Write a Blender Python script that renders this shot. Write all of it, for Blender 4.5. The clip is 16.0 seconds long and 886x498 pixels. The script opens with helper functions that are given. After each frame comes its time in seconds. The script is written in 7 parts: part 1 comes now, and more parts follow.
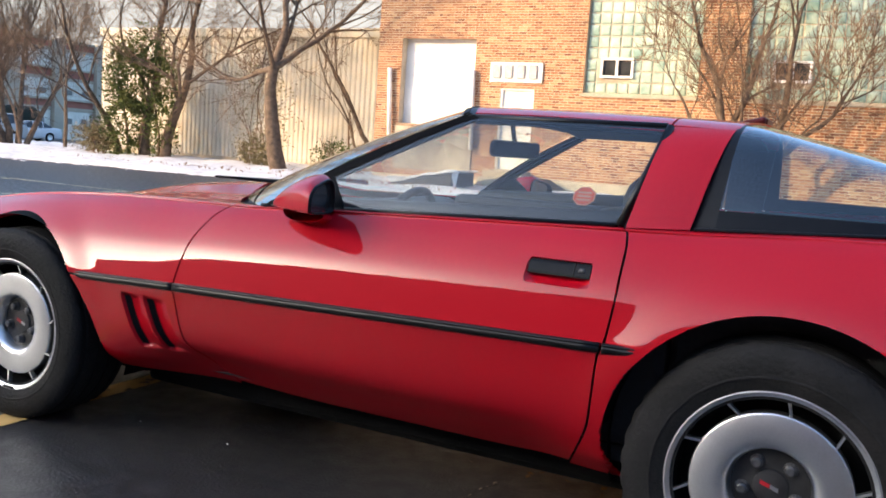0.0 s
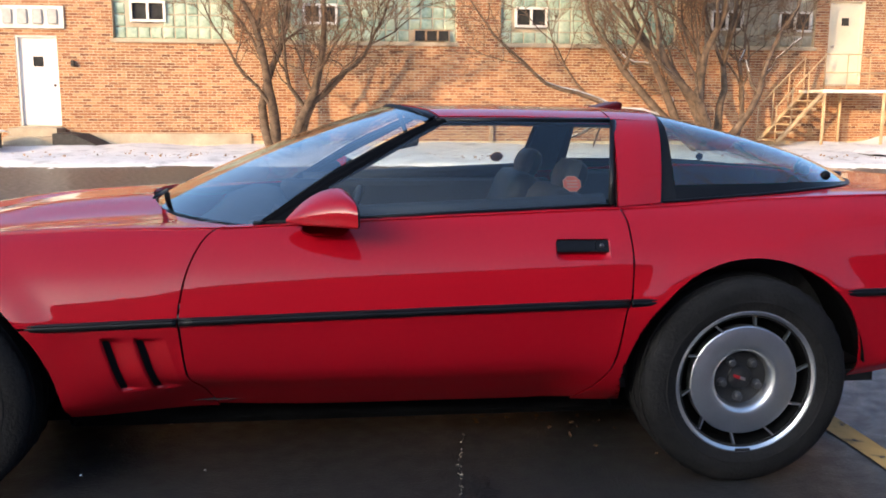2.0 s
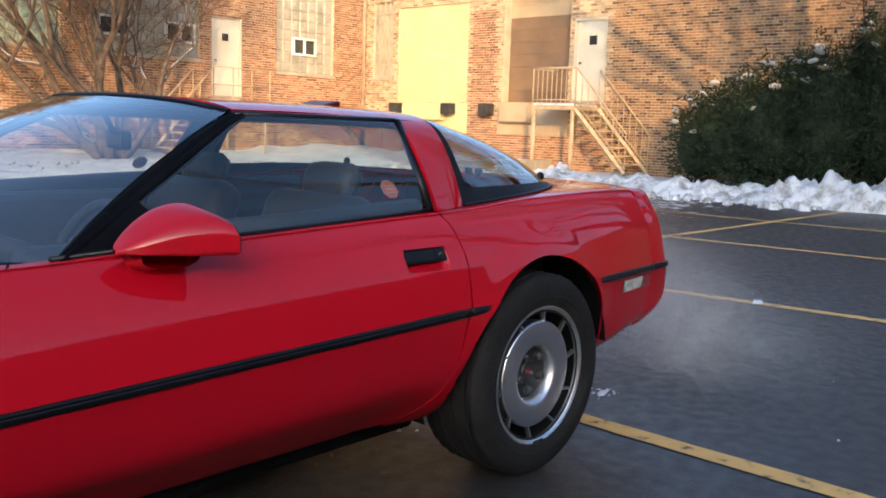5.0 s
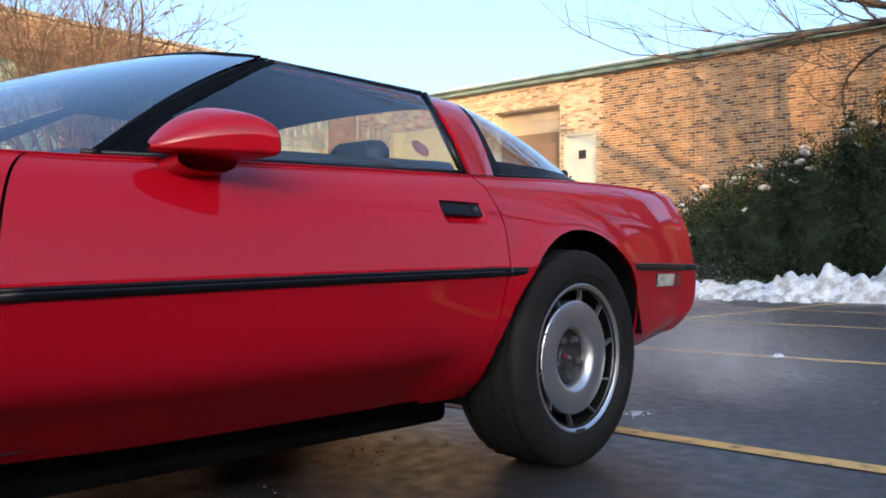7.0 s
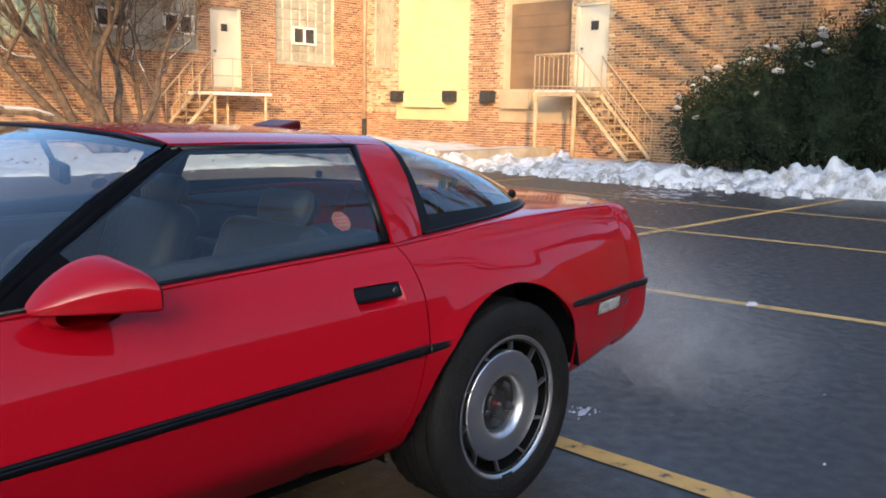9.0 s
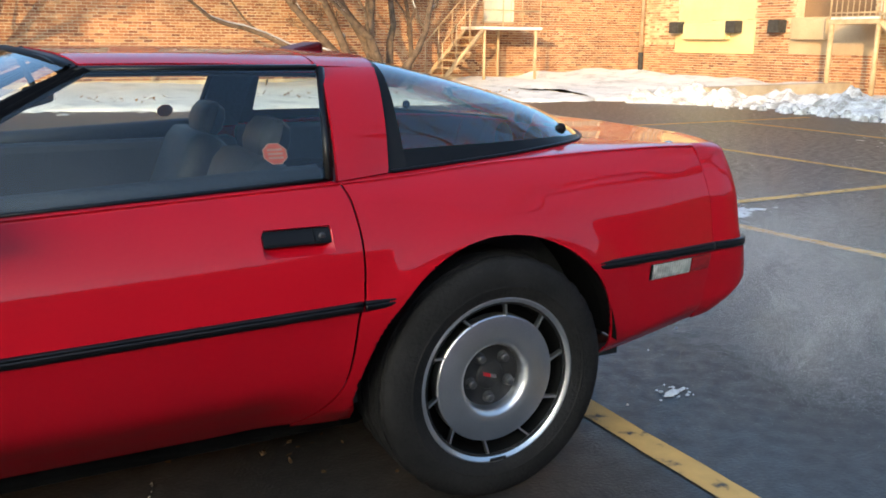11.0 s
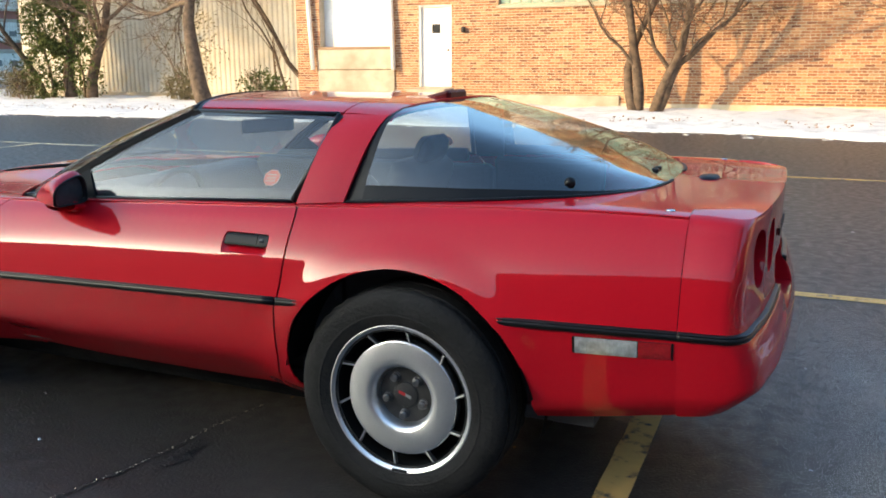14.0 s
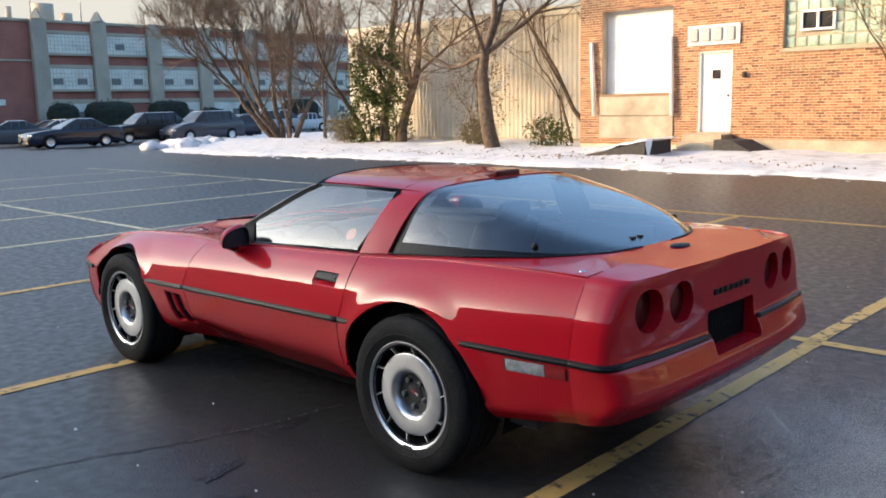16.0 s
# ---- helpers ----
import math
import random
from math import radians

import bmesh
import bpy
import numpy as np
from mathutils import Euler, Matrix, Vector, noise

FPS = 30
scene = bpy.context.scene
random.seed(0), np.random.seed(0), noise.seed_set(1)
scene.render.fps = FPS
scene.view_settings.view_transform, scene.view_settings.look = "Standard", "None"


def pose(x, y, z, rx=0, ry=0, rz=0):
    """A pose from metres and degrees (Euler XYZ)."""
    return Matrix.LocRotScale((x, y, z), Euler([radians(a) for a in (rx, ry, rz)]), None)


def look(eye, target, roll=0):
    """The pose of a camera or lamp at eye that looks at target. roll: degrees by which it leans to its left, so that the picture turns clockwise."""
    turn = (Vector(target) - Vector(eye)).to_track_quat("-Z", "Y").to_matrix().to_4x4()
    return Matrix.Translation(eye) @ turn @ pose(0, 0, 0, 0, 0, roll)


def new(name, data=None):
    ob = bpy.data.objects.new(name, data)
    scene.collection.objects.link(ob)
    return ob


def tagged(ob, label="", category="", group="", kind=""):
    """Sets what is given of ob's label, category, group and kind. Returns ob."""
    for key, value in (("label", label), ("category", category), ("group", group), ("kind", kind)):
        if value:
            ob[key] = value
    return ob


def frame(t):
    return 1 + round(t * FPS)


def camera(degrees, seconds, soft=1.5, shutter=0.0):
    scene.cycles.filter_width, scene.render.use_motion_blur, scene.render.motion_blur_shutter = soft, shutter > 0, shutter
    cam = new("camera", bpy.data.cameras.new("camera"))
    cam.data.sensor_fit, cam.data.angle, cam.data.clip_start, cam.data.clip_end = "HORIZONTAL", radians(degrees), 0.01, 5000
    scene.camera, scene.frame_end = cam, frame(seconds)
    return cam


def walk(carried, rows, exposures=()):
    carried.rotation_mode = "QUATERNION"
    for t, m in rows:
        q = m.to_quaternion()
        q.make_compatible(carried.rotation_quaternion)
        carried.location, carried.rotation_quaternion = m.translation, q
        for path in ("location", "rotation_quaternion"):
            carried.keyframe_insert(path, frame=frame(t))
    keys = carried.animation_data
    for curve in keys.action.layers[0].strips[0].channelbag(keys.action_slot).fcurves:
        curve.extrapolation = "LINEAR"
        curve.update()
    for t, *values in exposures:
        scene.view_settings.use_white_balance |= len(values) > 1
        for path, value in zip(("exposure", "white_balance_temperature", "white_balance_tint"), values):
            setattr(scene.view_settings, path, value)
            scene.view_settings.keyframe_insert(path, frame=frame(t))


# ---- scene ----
cam = camera(53.9, 16.0, 1.8)
PATH = [
    (0, (1.357, -2.844, 1.018), (0.486, -1.058, 0.791), 4.0),
    (0.5, (1.048, -3.103, 1.062), (0.385, -1.238, 0.774), 2.2),
    (1, (0.71, -3.159, 1.091), (0.226, -1.246, 0.769), 0.6),
    (1.5, (0.367, -3.302, 1.145), (0.211, -1.334, 0.823), 0.3),
    (2, (0.014, -3.347, 1.167), (0.225, -1.386, 0.839), 0.3),
    (2.5, (-0.349, -3.372, 1.206), (0.173, -1.469, 0.879), 0.9),
    (3, (-0.597, -3.279, 1.219), (0.201, -1.473, 0.902), 1.0),
    (3.5, (-0.756, -3.091, 1.237), (0.306, -1.427, 0.92), 1.8),
    (4, (-0.917, -2.895, 1.225), (0.365, -1.394, 0.9), 1.3),
    (4.5, (-0.948, -2.638, 1.201), (0.452, -1.249, 0.871), 1.2),
    (4.7, (-0.981, -2.549, 1.174), (0.453, -1.191, 0.856), 1.7),
    (6.8, (-1.01, -2.349, 0.613), (0.467, -1.001, 0.644), 0.1),
    (7, (-1.015, -2.352, 0.619), (0.463, -1.005, 0.645), 0.4),
    (7.5, (-1.036, -2.342, 0.746), (0.453, -1.007, 0.703), 0.7),
    (8, (-1.065, -2.325, 1.085), (0.436, -1.02, 0.874), 0.3),
    (8.5, (-1.0, -2.397, 1.211), (0.492, -1.1, 0.908), 0.3),
    (9, (-0.797, -2.484, 1.224), (0.643, -1.132, 0.909), 1.2),
    (9.5, (-0.597, -2.488, 1.214), (0.757, -1.055, 0.874), 0.8),
    (10, (-0.377, -2.491, 1.19), (0.847, -0.961, 0.792), 0.4),
    (10.2, (-0.287, -2.53, 1.177), (0.878, -0.959, 0.758), 0.3),
    (12.3, (0.954, -2.78, 1.198), (1.359, -0.885, 0.704), 0.4),
    (12.5, (1.11, -2.76, 1.198), (1.437, -0.852, 0.694), 0.2),
    (13, (1.504, -2.787, 1.224), (1.537, -0.854, 0.709), 0.8),
    (13.5, (1.876, -2.91, 1.262), (1.48, -1.006, 0.796), 0.1),
    (14, (2.278, -2.999, 1.283), (1.503, -1.204, 0.861), -0.2),
    (14.5, (2.659, -3.066, 1.333), (1.638, -1.391, 0.942), 0.1),
    (15, (3.016, -3.142, 1.385), (1.859, -1.552, 1.022), -0.9),
    (15.5, (3.369, -3.157, 1.439), (2.086, -1.662, 1.09), -1.0),
    (16, (3.696, -3.223, 1.495), (2.329, -1.801, 1.167), -1.2),
]
EXPOSURES = [(0.0, 2.42, 7600, 10), (1.0, 2.25, 7400, 9), (2.0, 2.16, 7350, 9), (4.5, 1.97, 7600, 9), (7.0, 2.18, 7550, 10), (8.5, 2.07, 7600, 9), (9.5, 1.97, 7650, 9), (12.5, 2.5, 8000, -6), (14.5, 2.37, 7850, 2), (16.0, 2.18, 7850, 7)]
walk(cam, [(t, look(eye, target, roll)) for t, eye, target, roll in PATH], EXPOSURES)

# ---- light ----
world = bpy.data.worlds.new("sky")
scene.world = world
world.use_nodes = True
wn = world.node_tree.nodes
sky = wn.new("ShaderNodeTexSky")
sky.sky_type = "NISHITA"
sky.sun_disc = False
sky.sun_elevation = radians(14.5)
sky.sun_rotation = radians(226)
sky.air_density, sky.dust_density, sky.ozone_density = 1.0, 5.0, 5.0
wn["Background"].inputs["Strength"].default_value = 0.15
world.node_tree.links.new(sky.outputs[0], wn["Background"].inputs["Color"])
SUN_WAY = Vector((0.72, 0.70, -0.26)).normalized()
sun_data = bpy.data.lights.new("sun", "SUN")
sun_data.energy, sun_data.angle, sun_data.color = 1.2, radians(0.6), (1.0, 0.64, 0.31)
sun = new("sun", sun_data)
sun.matrix_world = look((-40, -40, 30), Vector((-40, -40, 30)) + SUN_WAY)
scene.view_settings.exposure = 2.3


# ---- materials ----
def nodes_of(name):
    m = bpy.data.materials.new(name)
    m.use_nodes = True
    return m, m.node_tree.nodes, m.node_tree.links, m.node_tree.nodes["Principled BSDF"]


def stuff_mat(name, dark, light, scale=8.0, rough=0.6, rvar=0.1, bump=0.1, bscale=60.0, metal=0.0, coat=0.0, spec=0.5, detail=6.0, lo=0.3, hi=0.7):
    """Two-scale mottled surface: broad stains and fine grain, with a bump."""
    m, n, l, b = nodes_of(name)
    tc = n.new("ShaderNodeTexCoord")
    broad, fine = n.new("ShaderNodeTexNoise"), n.new("ShaderNodeTexNoise")
    broad.inputs["Scale"].default_value, broad.inputs["Detail"].default_value = scale, detail
    fine.inputs["Scale"].default_value, fine.inputs["Detail"].default_value = bscale, 4.0
    mixn = n.new("ShaderNodeMath"); mixn.operation = "MULTIPLY_ADD"; mixn.inputs[1].default_value = 0.35
    l.new(tc.outputs["Object"], broad.inputs["Vector"]); l.new(tc.outputs["Object"], fine.inputs["Vector"])
    sub = n.new("ShaderNodeMath"); sub.operation = "SUBTRACT"; sub.inputs[1].default_value = 0.5
    l.new(fine.outputs["Fac"], sub.inputs[0]); l.new(sub.outputs[0], mixn.inputs[0]); l.new(broad.outputs["Fac"], mixn.inputs[2])
    ramp = n.new("ShaderNodeValToRGB")
    ramp.color_ramp.elements[0].position, ramp.color_ramp.elements[1].position = lo, hi
    ramp.color_ramp.elements[0].color, ramp.color_ramp.elements[1].color = (*dark, 1), (*light, 1)
    l.new(mixn.outputs[0], ramp.inputs[0]); l.new(ramp.outputs[0], b.inputs["Base Color"])
    rr = n.new("ShaderNodeMapRange")
    rr.inputs["To Min"].default_value, rr.inputs["To Max"].default_value = max(0.02, rough - rvar), min(1, rough + rvar)
    l.new(broad.outputs["Fac"], rr.inputs["Value"]); l.new(rr.outputs[0], b.inputs["Roughness"])
    b.inputs["Metallic"].default_value, b.inputs["Coat Weight"].default_value = metal, coat
    b.inputs["Specular IOR Level"].default_value = spec
    if bump:
        bp = n.new("ShaderNodeBump"); bp.inputs["Strength"].default_value, bp.inputs["Distance"].default_value = bump, 0.02
        l.new(fine.outputs["Fac"], bp.inputs["Height"]); l.new(bp.outputs[0], b.inputs["Normal"])
    return m


def brick_mat(name, stops):
    """Fired clay: each brick its own tone, picked by island, with grain."""
    m, n, l, b = nodes_of(name)
    geo, oi, tc = n.new("ShaderNodeNewGeometry"), n.new("ShaderNodeObjectInfo"), n.new("ShaderNodeTexCoord")
    add = n.new("ShaderNodeMath"); l.new(geo.outputs["Random Per Island"], add.inputs[0]); l.new(oi.outputs["Random"], add.inputs[1])
    fr = n.new("ShaderNodeMath"); fr.operation = "FRACT"; l.new(add.outputs[0], fr.inputs[0])
    ramp = n.new("ShaderNodeValToRGB"); ramp.color_ramp.interpolation = "LINEAR"
    e = ramp.color_ramp.elements
    e[0].position, e[0].color = stops[0][0], (*stops[0][1], 1)
    e[1].position, e[1].color = stops[-1][0], (*stops[-1][1], 1)
    for p, c in stops[1:-1]:
        k = e.new(p); k.color = (*c, 1)
    l.new(fr.outputs[0], ramp.inputs[0])
    broad, fine = n.new("ShaderNodeTexNoise"), n.new("ShaderNodeTexNoise")
    broad.inputs["Scale"].default_value, fine.inputs["Scale"].default_value = 0.55, 30.0
    broad.inputs["Detail"].default_value = 8
    l.new(tc.outputs["Object"], broad.inputs["Vector"]); l.new(tc.outputs["Object"], fine.inputs["Vector"])
    mr = n.new("ShaderNodeMapRange"); mr.inputs["From Min"].default_value, mr.inputs["From Max"].default_value = 0.3, 0.7
    mr.inputs["To Min"].default_value, mr.inputs["To Max"].default_value = 0.72, 1.18
    l.new(broad.outputs["Fac"], mr.inputs["Value"])
    mul = n.new("ShaderNodeMix"); mul.data_type = "RGBA"; mul.blend_type = "MULTIPLY"; mul.inputs[0].default_value = 1
    l.new(ramp.outputs[0], mul.inputs[6]); l.new(mr.outputs[0], mul.inputs[7]); l.new(mul.outputs[2], b.inputs["Base Color"])
    b.inputs["Roughness"].default_value = 0.9
    bp = n.new("ShaderNodeBump"); bp.inputs["Strength"].default_value, bp.inputs["Distance"].default_value = 0.4, 0.01
    l.new(fine.outputs["Fac"], bp.inputs["Height"]); l.new(bp.outputs[0], b.inputs["Normal"])
    return m


def glass_mat(name, tint, base=0.045, rough=0.0):
    """A thin tinted pane: clear straight on, mirroring at a glance."""
    m, n, l, b = nodes_of(name)
    n.remove(b)
    out = n["Material Output"]
    tr, gl, mx, lw = n.new("ShaderNodeBsdfTransparent"), n.new("ShaderNodeBsdfGlossy"), n.new("ShaderNodeMixShader"), n.new("ShaderNodeLayerWeight")
    tr.inputs["Color"].default_value = (*tint, 1)
    gl.inputs["Roughness"].default_value = rough
    lw.inputs["Blend"].default_value = 0.5
    pw = n.new("ShaderNodeMath"); pw.operation = "POWER"; pw.inputs[1].default_value = 2.6
    ma = n.new("ShaderNodeMath"); ma.operation = "MULTIPLY_ADD"; ma.inputs[1].default_value, ma.inputs[2].default_value = 1 - base, base * 1.9
    l.new(lw.outputs["Facing"], pw.inputs[0]); l.new(pw.outputs[0], ma.inputs[0]); l.new(ma.outputs[0], mx.inputs[0])
    l.new(tr.outputs[0], mx.inputs[1]); l.new(gl.outputs[0], mx.inputs[2]); l.new(mx.outputs[0], out.inputs["Surface"])
    return m


def paint_mat(name, base, flake=0.04):
    """Glossy clear-coated car paint with a faint orange peel and dust."""
    m, n, l, b = nodes_of(name)
    tc, no = n.new("ShaderNodeTexCoord"), n.new("ShaderNodeTexNoise")
    no.inputs["Scale"].default_value, no.inputs["Detail"].default_value = 2.5, 8
    l.new(tc.outputs["Object"], no.inputs["Vector"])
    ramp = n.new("ShaderNodeValToRGB")
    ramp.color_ramp.elements[0].color = (*[c * 0.93 for c in base], 1)
    ramp.color_ramp.elements[1].color = (*[min(1, c * 1.06) for c in base], 1)
    l.new(no.outputs["Fac"], ramp.inputs[0]); l.new(ramp.outputs[0], b.inputs["Base Color"])
    b.inputs["Roughness"].default_value = 0.5
    b.inputs["Specular IOR Level"].default_value = 0.05
    b.inputs["Coat Weight"].default_value, b.inputs["Coat Roughness"].default_value, b.inputs["Coat IOR"].default_value = 0.82, 0.022, 1.47
    peel = n.new("ShaderNodeTexNoise"); peel.inputs["Scale"].default_value = 9.0
    l.new(tc.outputs["Object"], peel.inputs["Vector"])
    bp = n.new("ShaderNodeBump"); bp.inputs["Strength"].default_value, bp.inputs["Distance"].default_value = flake, 0.01
    l.new(peel.outputs["Fac"], bp.inputs["Height"]); l.new(bp.outputs[0], b.inputs["Coat Normal"])
    return m


def asphalt_mat():
    m, n, l, b = nodes_of("asphalt")
    b.inputs["Specular IOR Level"].default_value = 0.5
    tc = n.new("ShaderNodeTexCoord")
    big, mid, fine = [n.new("ShaderNodeTexNoise") for _ in range(3)]
    for q, s, d in ((big, 0.13, 3), (mid, 14.0, 9), (fine, 95, 6)):
        q.inputs["Scale"].default_value, q.inputs["Detail"].default_value = s, d
        l.new(tc.outputs["Object"], q.inputs["Vector"])
    ramp = n.new("ShaderNodeValToRGB")
    ramp.color_ramp.elements[0].position, ramp.color_ramp.elements[1].position = 0.34, 0.66
    ramp.color_ramp.elements[0].color, ramp.color_ramp.elements[1].color = (0.0125, 0.0118, 0.0116, 1), (0.042, 0.0385, 0.0370, 1)
    s1 = n.new("ShaderNodeMath"); s1.operation = "MULTIPLY_ADD"; s1.inputs[1].default_value = 0.08
    s2 = n.new("ShaderNodeMath"); s2.operation = "MULTIPLY_ADD"; s2.inputs[1].default_value = 0.26; s2.inputs[2].default_value = 0.0
    l.new(big.outputs["Fac"], s2.inputs[0])
    l.new(mid.outputs["Fac"], s1.inputs[0]); l.new(s2.outputs[0], s1.inputs[2])
    s3 = n.new("ShaderNodeMath"); s3.operation = "MULTIPLY_ADD"; s3.inputs[1].default_value = 0.66
    l.new(fine.outputs["Fac"], s3.inputs[0]); l.new(s1.outputs[0], s3.inputs[2]); l.new(s3.outputs[0], ramp.inputs[0])
    l.new(ramp.outputs[0], b.inputs["Base Color"])
    rr = n.new("ShaderNodeMapRange"); rr.inputs["From Min"].default_value, rr.inputs["From Max"].default_value = 0.35, 0.65
    rr.inputs["To Min"].default_value, rr.inputs["To Max"].default_value = 0.32, 0.50
    l.new(mid.outputs["Fac"], rr.inputs["Value"]); l.new(rr.outputs[0], b.inputs["Roughness"])
    bp = n.new("ShaderNodeBump"); bp.inputs["Strength"].default_value, bp.inputs["Distance"].default_value = 0.34, 0.006
    l.new(fine.outputs["Fac"], bp.inputs["Height"]); l.new(bp.outputs[0], b.inputs["Normal"])
    return m


def worn_paint_mat(name, paint, under, keep=0.42):
    """Road paint worn through to the asphalt in specks."""
    m, n, l, b = nodes_of(name)
    tc, a, c = n.new("ShaderNodeTexCoord"), n.new("ShaderNodeTexNoise"), n.new("ShaderNodeTexNoise")
    a.inputs["Scale"].default_value, a.inputs["Detail"].default_value = 14, 9
    c.inputs["Scale"].default_value, c.inputs["Detail"].default_value = 1.3, 3
    l.new(tc.outputs["Object"], a.inputs["Vector"]); l.new(tc.outputs["Object"], c.inputs["Vector"])
    ad = n.new("ShaderNodeMath"); ad.operation = "MULTIPLY_ADD"; ad.inputs[1].default_value = 0.3
    l.new(c.outputs["Fac"], ad.inputs[0]); l.new(a.outputs["Fac"], ad.inputs[2])
    ramp = n.new("ShaderNodeValToRGB")
    e = ramp.color_ramp.elements
    e[0].position, e[0].color, e[1].position, e[1].color = keep, (*under, 1), keep + 0.09, (*paint, 1)
    k = e.new(0.85); k.color = (*[min(1, q * 1.15) for q in paint], 1)
    l.new(ad.outputs[0], ramp.inputs[0]); l.new(ramp.outputs[0], b.inputs["Base Color"])
    b.inputs["Roughness"].default_value = 0.7
    return m


RED = paint_mat("red_car_paint", (0.46, 0.0035, 0.013))
PILLAR = stuff_mat("pillar_black", (0.003, 0.003, 0.004), (0.006, 0.006, 0.007), 6, 0.5, 0.06, 0.0, spec=0.06)
RUBBER = stuff_mat("black_rubber", (0.003, 0.003, 0.0035), (0.007, 0.007, 0.008), 20, 0.32, 0.05, 0.0, 120, spec=0.28)
TRIM = stuff_mat("black_trim", (0.004, 0.004, 0.005), (0.008, 0.008, 0.009), 6, 0.42, 0.06, 0.0, spec=0.18)
TYRE = stuff_mat("tyre_rubber", (0.008, 0.0078, 0.0078), (0.019, 0.018, 0.018), 12, 0.75, 0.12, 0.25, 90, spec=0.2)
ALLOY = stuff_mat("machined_alloy", (0.58, 0.59, 0.61), (0.70, 0.71, 0.73), 9, 0.37, 0.06, 0.03, 200, metal=1.0)
DARKWELL = stuff_mat("wheel_dark", (0.003, 0.003, 0.003), (0.008, 0.008, 0.008), 10, 0.85, 0.1, 0.1, 50, spec=0.08)
HUBGREY = stuff_mat("hub_grey", (0.022, 0.022, 0.023), (0.045, 0.045, 0.047), 20, 0.45, 0.1, 0.05, 90, metal=0.3)
CARGLASS = glass_mat("car_glass", (0.87, 0.93, 0.92), 0.036)
SCREENGLASS = glass_mat("screen_glass", (0.92, 0.96, 0.94), 0.085)
HATCHGLASS = glass_mat("hatch_glass", (0.80, 0.89, 0.87), 0.066)
CABIN = stuff_mat("cabin_vinyl", (0.020, 0.022, 0.026), (0.036, 0.038, 0.042), 5, 0.65, 0.1, 0.2, 80)
SEATMAT = stuff_mat("seat_leather", (0.014, 0.015, 0.017), (0.028, 0.028, 0.031), 4, 0.55, 0.1, 0.2, 60)
LENSRED = stuff_mat("tail_lens", (0.055, 0.002, 0.003), (0.09, 0.003, 0.005), 30, 0.4, 0.05, 0.0, spec=0.2)
REFLECTOR = stuff_mat("reflector_red", (0.26, 0.006, 0.010), (0.38, 0.008, 0.013), 60, 0.25, 0.05, 0.2, 80, coat=0.6)
NUTMAT = stuff_mat("nut_grey", (0.045, 0.045, 0.048), (0.10, 0.10, 0.105), 30, 0.4, 0.1, 0.05, 90, metal=0.5)
LENSCLEAR = stuff_mat("clear_lens", (0.42, 0.44, 0.43), (0.78, 0.80, 0.78), 45, 0.2, 0.05, 0.05, 60, metal=0.5, coat=0.8)
CHROME = stuff_mat("bright_metal", (0.6, 0.6, 0.6), (0.75, 0.75, 0.75), 9, 0.15, 0.05, 0.0, metal=1.0)
STICKER = stuff_mat("red_sticker", (0.50, 0.07, 0.03), (0.60, 0.09, 0.04), 30, 0.5, 0.05, 0.0)
STICKERPALE = stuff_mat("sticker_pale", (0.42, 0.17, 0.10), (0.48, 0.22, 0.14), 30, 0.5, 0.05, 0.0)
BADGERED = stuff_mat("badge_red", (0.45, 0.01, 0.02), (0.5, 0.02, 0.03), 30, 0.3, 0.05, 0.0)
ASPHALT = asphalt_mat()
STRIPE = worn_paint_mat("yellow_stripe", (0.58, 0.34, 0.11), (0.06, 0.055, 0.05), 0.47)
STRIPE_PALE = worn_paint_mat("pale_stripe", (0.60, 0.50, 0.33), (0.06, 0.055, 0.05), 0.50)
SNOW = stuff_mat("snow", (0.38, 0.385, 0.40), (0.66, 0.665, 0.68), 2.5, 0.75, 0.1, 0.6, 22, spec=0.3, lo=0.25, hi=0.5)
DIRTSNOW = stuff_mat("dirty_snow", (0.34, 0.33, 0.31), (0.72, 0.73, 0.75), 4, 0.8, 0.1, 0.8, 25, spec=0.3, lo=0.36, hi=0.58)
LITTER = stuff_mat("dead_leaves", (0.12, 0.06, 0.025), (0.34, 0.20, 0.09), 14, 0.9, 0.05, 0.8, 40)
ICE = stuff_mat("wet_ice", (0.45, 0.47, 0.50), (0.80, 0.82, 0.85), 6, 0.35, 0.1, 0.3, 40)
BRICK_A = brick_mat("red_brick", ((0.0, (0.17, 0.070, 0.042)), (0.15, (0.27, 0.110, 0.058)), (0.55, (0.355, 0.160, 0.082)), (0.85, (0.41, 0.215, 0.115)), (1.0, (0.49, 0.295, 0.165))))
BRICK_B = brick_mat("buff_brick", ((0.0, (0.10, 0.052, 0.034)), (0.16, (0.15, 0.076, 0.046)), (0.26, (0.27, 0.130, 0.062)), (0.6, (0.36, 0.180, 0.083)), (1.0, (0.45, 0.252, 0.125))))
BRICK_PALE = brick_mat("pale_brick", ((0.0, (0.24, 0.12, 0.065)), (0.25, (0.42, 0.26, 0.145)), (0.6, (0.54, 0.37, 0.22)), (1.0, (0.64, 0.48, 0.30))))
MORTAR = stuff_mat("mortar", (0.45, 0.38, 0.27), (0.63, 0.54, 0.40), 3, 0.95, 0.03, 0.4, 60)
CONCRETE = stuff_mat("concrete", (0.30, 0.25, 0.19), (0.47, 0.41, 0.32), 2.2, 0.9, 0.05, 0.3, 45)
WHITEDOOR = stuff_mat("white_door_paint", (0.70, 0.68, 0.64), (0.82, 0.80, 0.77), 1.5, 0.5, 0.08, 0.05, 40)
